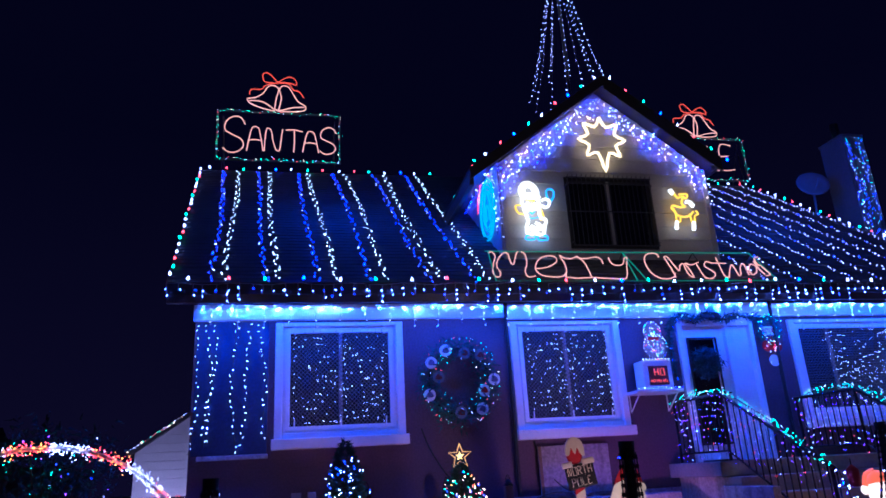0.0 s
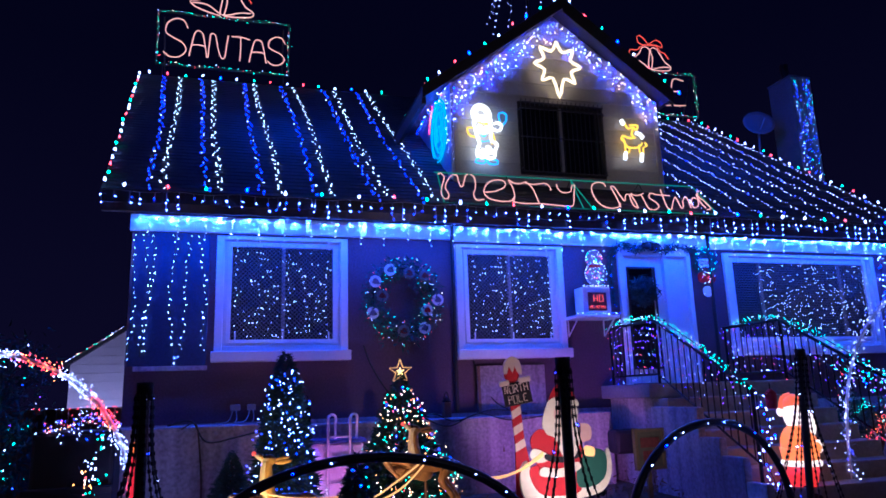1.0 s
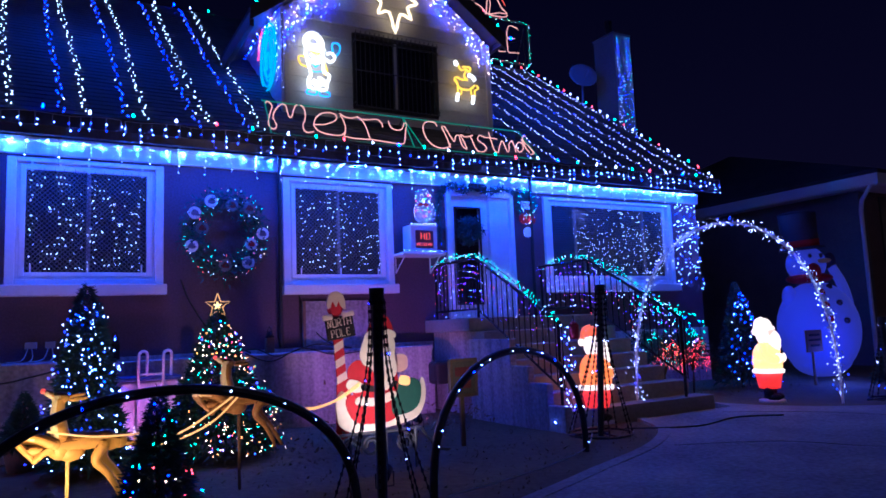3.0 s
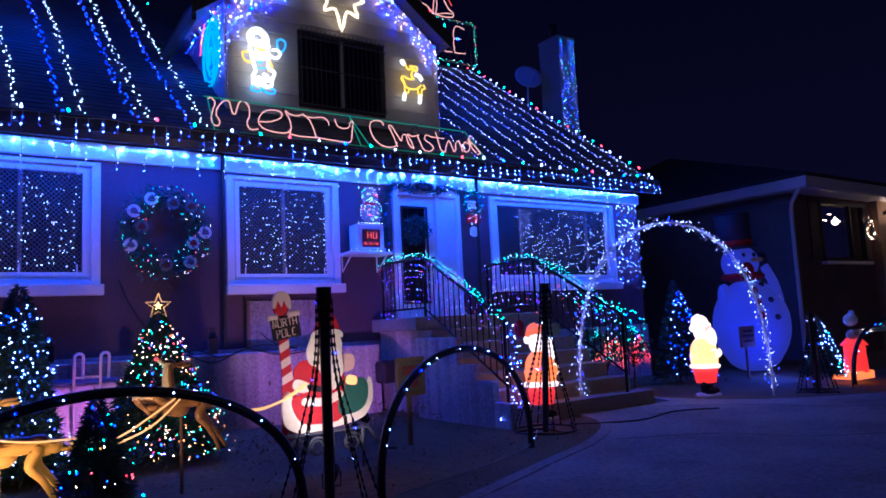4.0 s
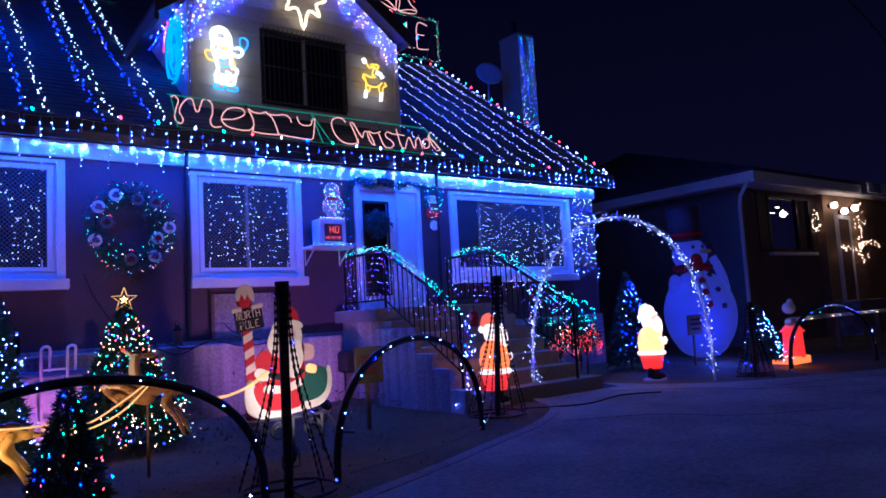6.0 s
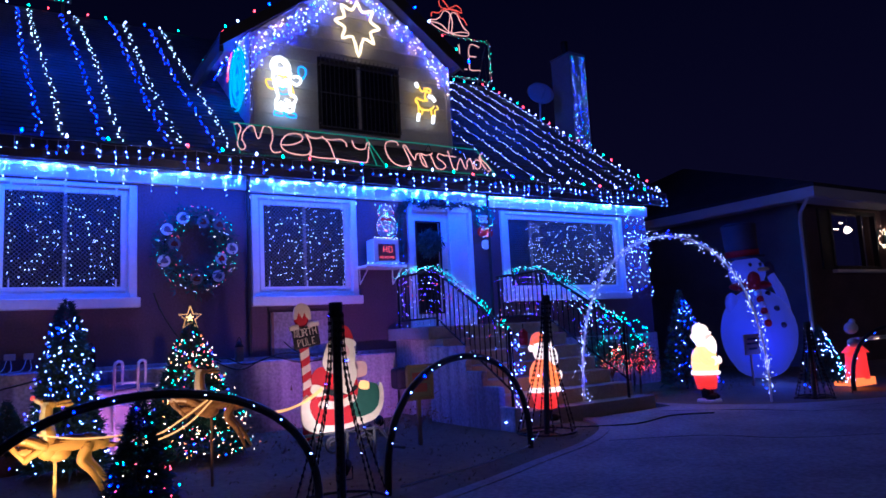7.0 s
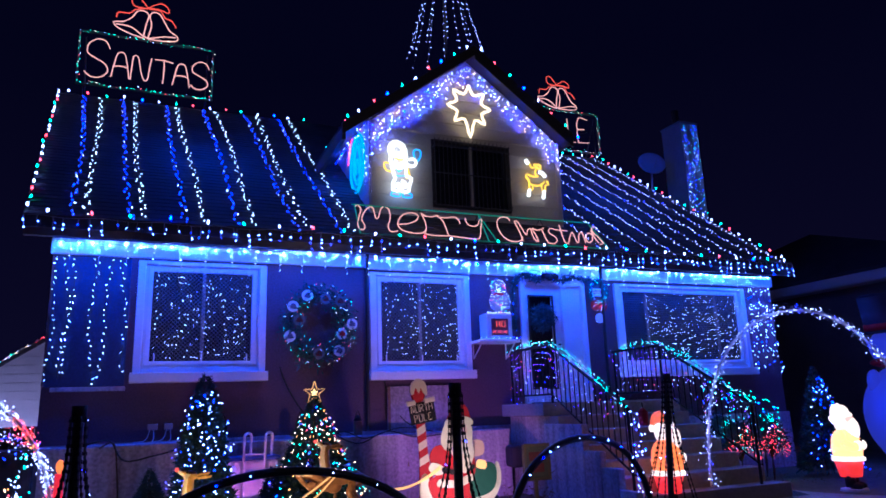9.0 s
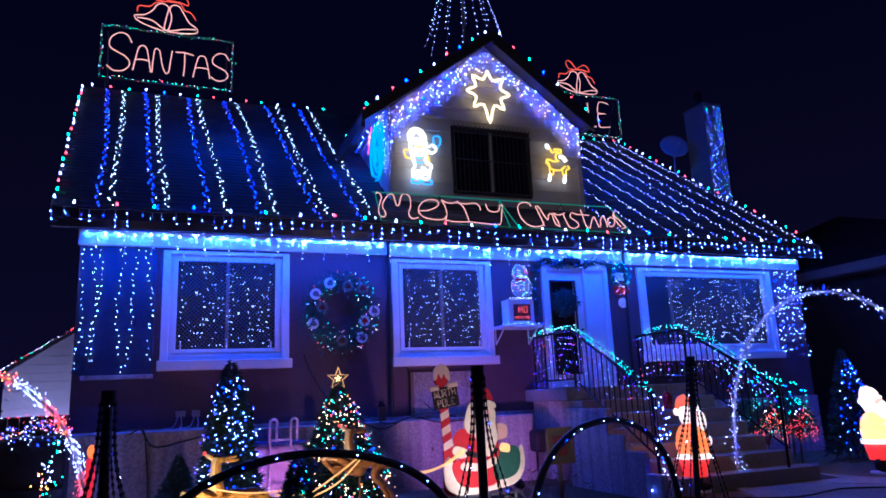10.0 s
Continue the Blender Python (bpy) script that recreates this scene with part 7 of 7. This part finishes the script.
part("fascia", boxes((16.0, 21.4, 8.70, 8.75, 3.77, 4.0), (15.97, 16.02, 8.70, 20, 3.77, 4.0), (21.4, 30, 8.5, 8.55, 3.77, 4.05)), M_WHITE, nh, "white fascia and gutter")
part("roof", poly(bmesh.new(), [(15.95, 8.68, 4.0), (30, 8.68, 4.0), (27, 14.5, 5.9), (19, 14.5, 5.9)], (0, 0, 0.08)), M_ROOF, nh)
part("roof_side", poly(bmesh.new(), [(15.95, 8.68, 4.0), (19, 14.5, 5.9), (15.95, 20.2, 4.0)], (0, 0, 0.08)), M_ROOF, nh)
part("downpipe", tubes([[(16.0, 8.85, 3.8), (16.2, 9.2, 3.5), (16.28, 9.28, 3.3), (16.28, 9.28, 0.1)]], 0.045, 8), M_WHITE, nh)
nw = part("window", boxes((17.56, 17.64, 9.30, 9.42, 2.24, 3.66), (19.60, 19.68, 9.30, 9.42, 2.24, 3.66), (17.64, 19.60, 9.30, 9.42, 3.58, 3.66), (17.60, 19.64, 9.26, 9.42, 2.20, 2.28), (18.98, 19.03, 9.32, 9.42, 2.28, 3.58)), M_TRIMDARK, nh, "dark framed picture window with pale sill")
part("window_sill", boxes((17.5, 19.74, 9.22, 9.348, 2.12, 2.198), bevel=0.01), M_WHITE, nw)
part("pane", boxes((17.64, 19.60, 9.45, 9.456, 2.28, 3.58)), M_PANE, nw)
part("curtain", boxes((17.66, 18.1, 9.75, 9.78, 2.2, 3.6)), M_NSIDE, nh, "pale curtain drawn aside")
part("shutter", boxes((17.10, 17.54, 9.31, 9.348, 2.2, 3.66)), M_TRIMDARK, nh)
# back wall coloured near-black so that the room reads as unlit
part("room_back", boxes((16.7, 20.3, 11.0, 11.1, -0.1, 3.7)), M_NROOM, nh)
part("window_bulbs", (lambda q: ([blob(q, (18.0 + 0.22 * (i % 4) + 0.05 * i, 9.68, 3.42 - 0.08 * (i % 3)), 0.016, seg=6) for i in range(12)], q)[-1])(bmesh.new()), G_WARM, nh, kind="stuff")
for x, z in ((20.36, 3.44), (20.92, 3.30), (21.55, 3.42)):
    lampn = thing("porch_lamp", "round glowing porch lamp on the neighbour's wall", "wall lamp", (x, 9.1, z), "porch lamps")
    part("globe", (lambda q: (blob(q, (x, 8.98, z), 0.085), q)[-1])(bmesh.new()), G_PORCH, lampn)
    part("mount", boxes((x - 0.04, x + 0.04, 9.05, 9.138, z - 0.05, z + 0.05)), M_IRON, lampn)
# glowing globe and cord added in place of a lamp's reflection on the pane
hl = thing("hanging_lamp", "small warm globe standing in for a reflection in the window", "lamp", (19.6, 10.0, 3.3))
part("globe", (lambda q: (blob(q, (19.62, 10.0, 3.32), 0.085), q)[-1])(bmesh.new()), G_PORCH, hl)
part("cord", tubes([[(19.62, 10.0, 3.4), (19.62, 10.0, 3.7)]], 0.006, 5), M_IRON, hl)
wn_ = thing("wall_wreath", "small white-lit wreath on the neighbour's brick wall", "wreath", (19.84, 9.25, 3.02))
part("ring", tubes([[(19.84 + 0.2 * math.cos(a), 9.3, 3.02 + 0.22 * math.sin(a)) for a in np.linspace(0, 6.28, 20)]], 0.03, 6), M_FIR, wn_)
bulbs_by_colour([Vector((19.84 + 0.2 * math.cos(a) + rng.normal(0, 0.04), 9.25, 3.02 + 0.22 * math.sin(a) + rng.normal(0, 0.04))) for a in np.linspace(0, 6.28, 22)], "y", 0.018, wn_)
strand("warm bulbs hung on the porch edge", [(21.72, 9.0, 3.5), (21.76, 9.0, 1.9)], 0.035, "y", 0.020, 0.07)
strand("warm bulbs swagged along the porch rail", smooth_line([(20.3, 8.9, 2.35), (20.8, 8.88, 2.25), (21.3, 8.86, 2.3), (21.9, 8.86, 2.5), (22.6, 8.86, 2.35)], 5), 0.06, "y", 0.018, 0.04)
nd = thing("neighbour_door", "dark wooden entrance door on the lit porch", "door", (21.0, 9.1, 0.9))
part("leaf", boxes((20.70, 21.32, 9.08, 9.137, 0.9, 3.1), bevel=0.01), M_WOOD, nd)
part("frame", boxes((20.62, 20.70, 9.06, 9.137, 0.9, 3.2), (21.32, 21.40, 9.06, 9.137, 0.9, 3.2), (20.70, 21.32, 9.06, 9.137, 3.1, 3.2)), M_WHITE, nd)
part("porch_slab", boxes((20.1, 24, 8.5, 9.135, -0.1, 0.89)), M_CONC, nh)
lf = thing("low_fence", "low white rail fence before the neighbour's lot", "fence", (15.8, 8.4, 0))
part("rail", boxes((14.6, 24, 7.4, 7.45, 0.62, 0.69)), M_WHITE, lf)
for x in (14.65, 16.5, 18.5, 20.5):
    part("post", boxes((x, x + 0.08, 7.45, 7.53, -0.05, 0.7)), M_WOOD, lf)
strand("small bulbs along the low rail", [(14.8, 7.38, 0.66), (20, 7.38, 0.66)], 0.3, "?gwy", 0.014, 0.03)

# dark houses and trees along the far skyline
for x, y, w, h in ((30, 40, 14, 5.5), (-25, 45, 16, 5.0), (5, 60, 20, 5.0), (-14, 30, 9, 4.2)):
    fh = thing("far_house", "unlit dark house far behind the lot", "house", (x, y, 0), "far houses")
    part("wall", boxes((x - w / 2, x + w / 2, y, y + 9, -0.1, h * 0.6)), M_BRICKN, fh)
    part("roof", poly(bmesh.new(), [(x - w / 2 - 0.4, y - 0.4, h * 0.6), (x + w / 2 + 0.4, y - 0.4, h * 0.6), (x + w / 2 - 2, y + 4.5, h), (x - w / 2 + 2, y + 4.5, h)], (0, 0, 0.1)), M_ROOF, fh)
tw = thing("bare_tree", "bare tree with thin dark twigs against the sky", "tree", (19.5, 7.0, 0))
part("trunk", tubes([smooth_line([(20.5, 6.2, -0.1), (20.4, 6.3, 3), (20.2, 6.4, 6), (19.9, 6.5, 9)], 5)], 0.16, 8), M_BARK, tw)
for k, q in enumerate(([(20.3, 6.35, 4.5), (18.9, 6.6, 6.4), (17.6, 6.8, 7.4), (16.4, 6.9, 7.7)], [(20.2, 6.4, 5.5), (18.6, 7.2, 7.8), (17.2, 7.6, 8.6), (16.2, 7.7, 8.5)], [(20.1, 6.4, 6.5), (21.2, 6.0, 8), (21.8, 5.8, 9.5)])):
    part("branch", tubes([smooth_line(q, 5)], 0.02, 5), M_BARK, tw)

# thin cable laid along the kerb between the hoops
solo("ground_cable", tubes([smooth_line([(3.5, 5.12, 0.02), (4.1, 5.3, 0.015), (4.8, 5.55, 0.02), (5.42, 5.92, 0.02), (6.0, 6.5, 0.02)], 6)], 0.006, 5), M_WIREW, "thin pale cable lying along the kerb", "cable")
solo("ground_cable", tubes([smooth_line([(6.45, 6.5, 0.02), (7.1, 6.1, 0.02), (7.9, 6.25, 0.02), (8.4, 6.0, 0.02)], 6)], 0.008, 5), M_WIRE, "dark cable lying across the drive", "cable")
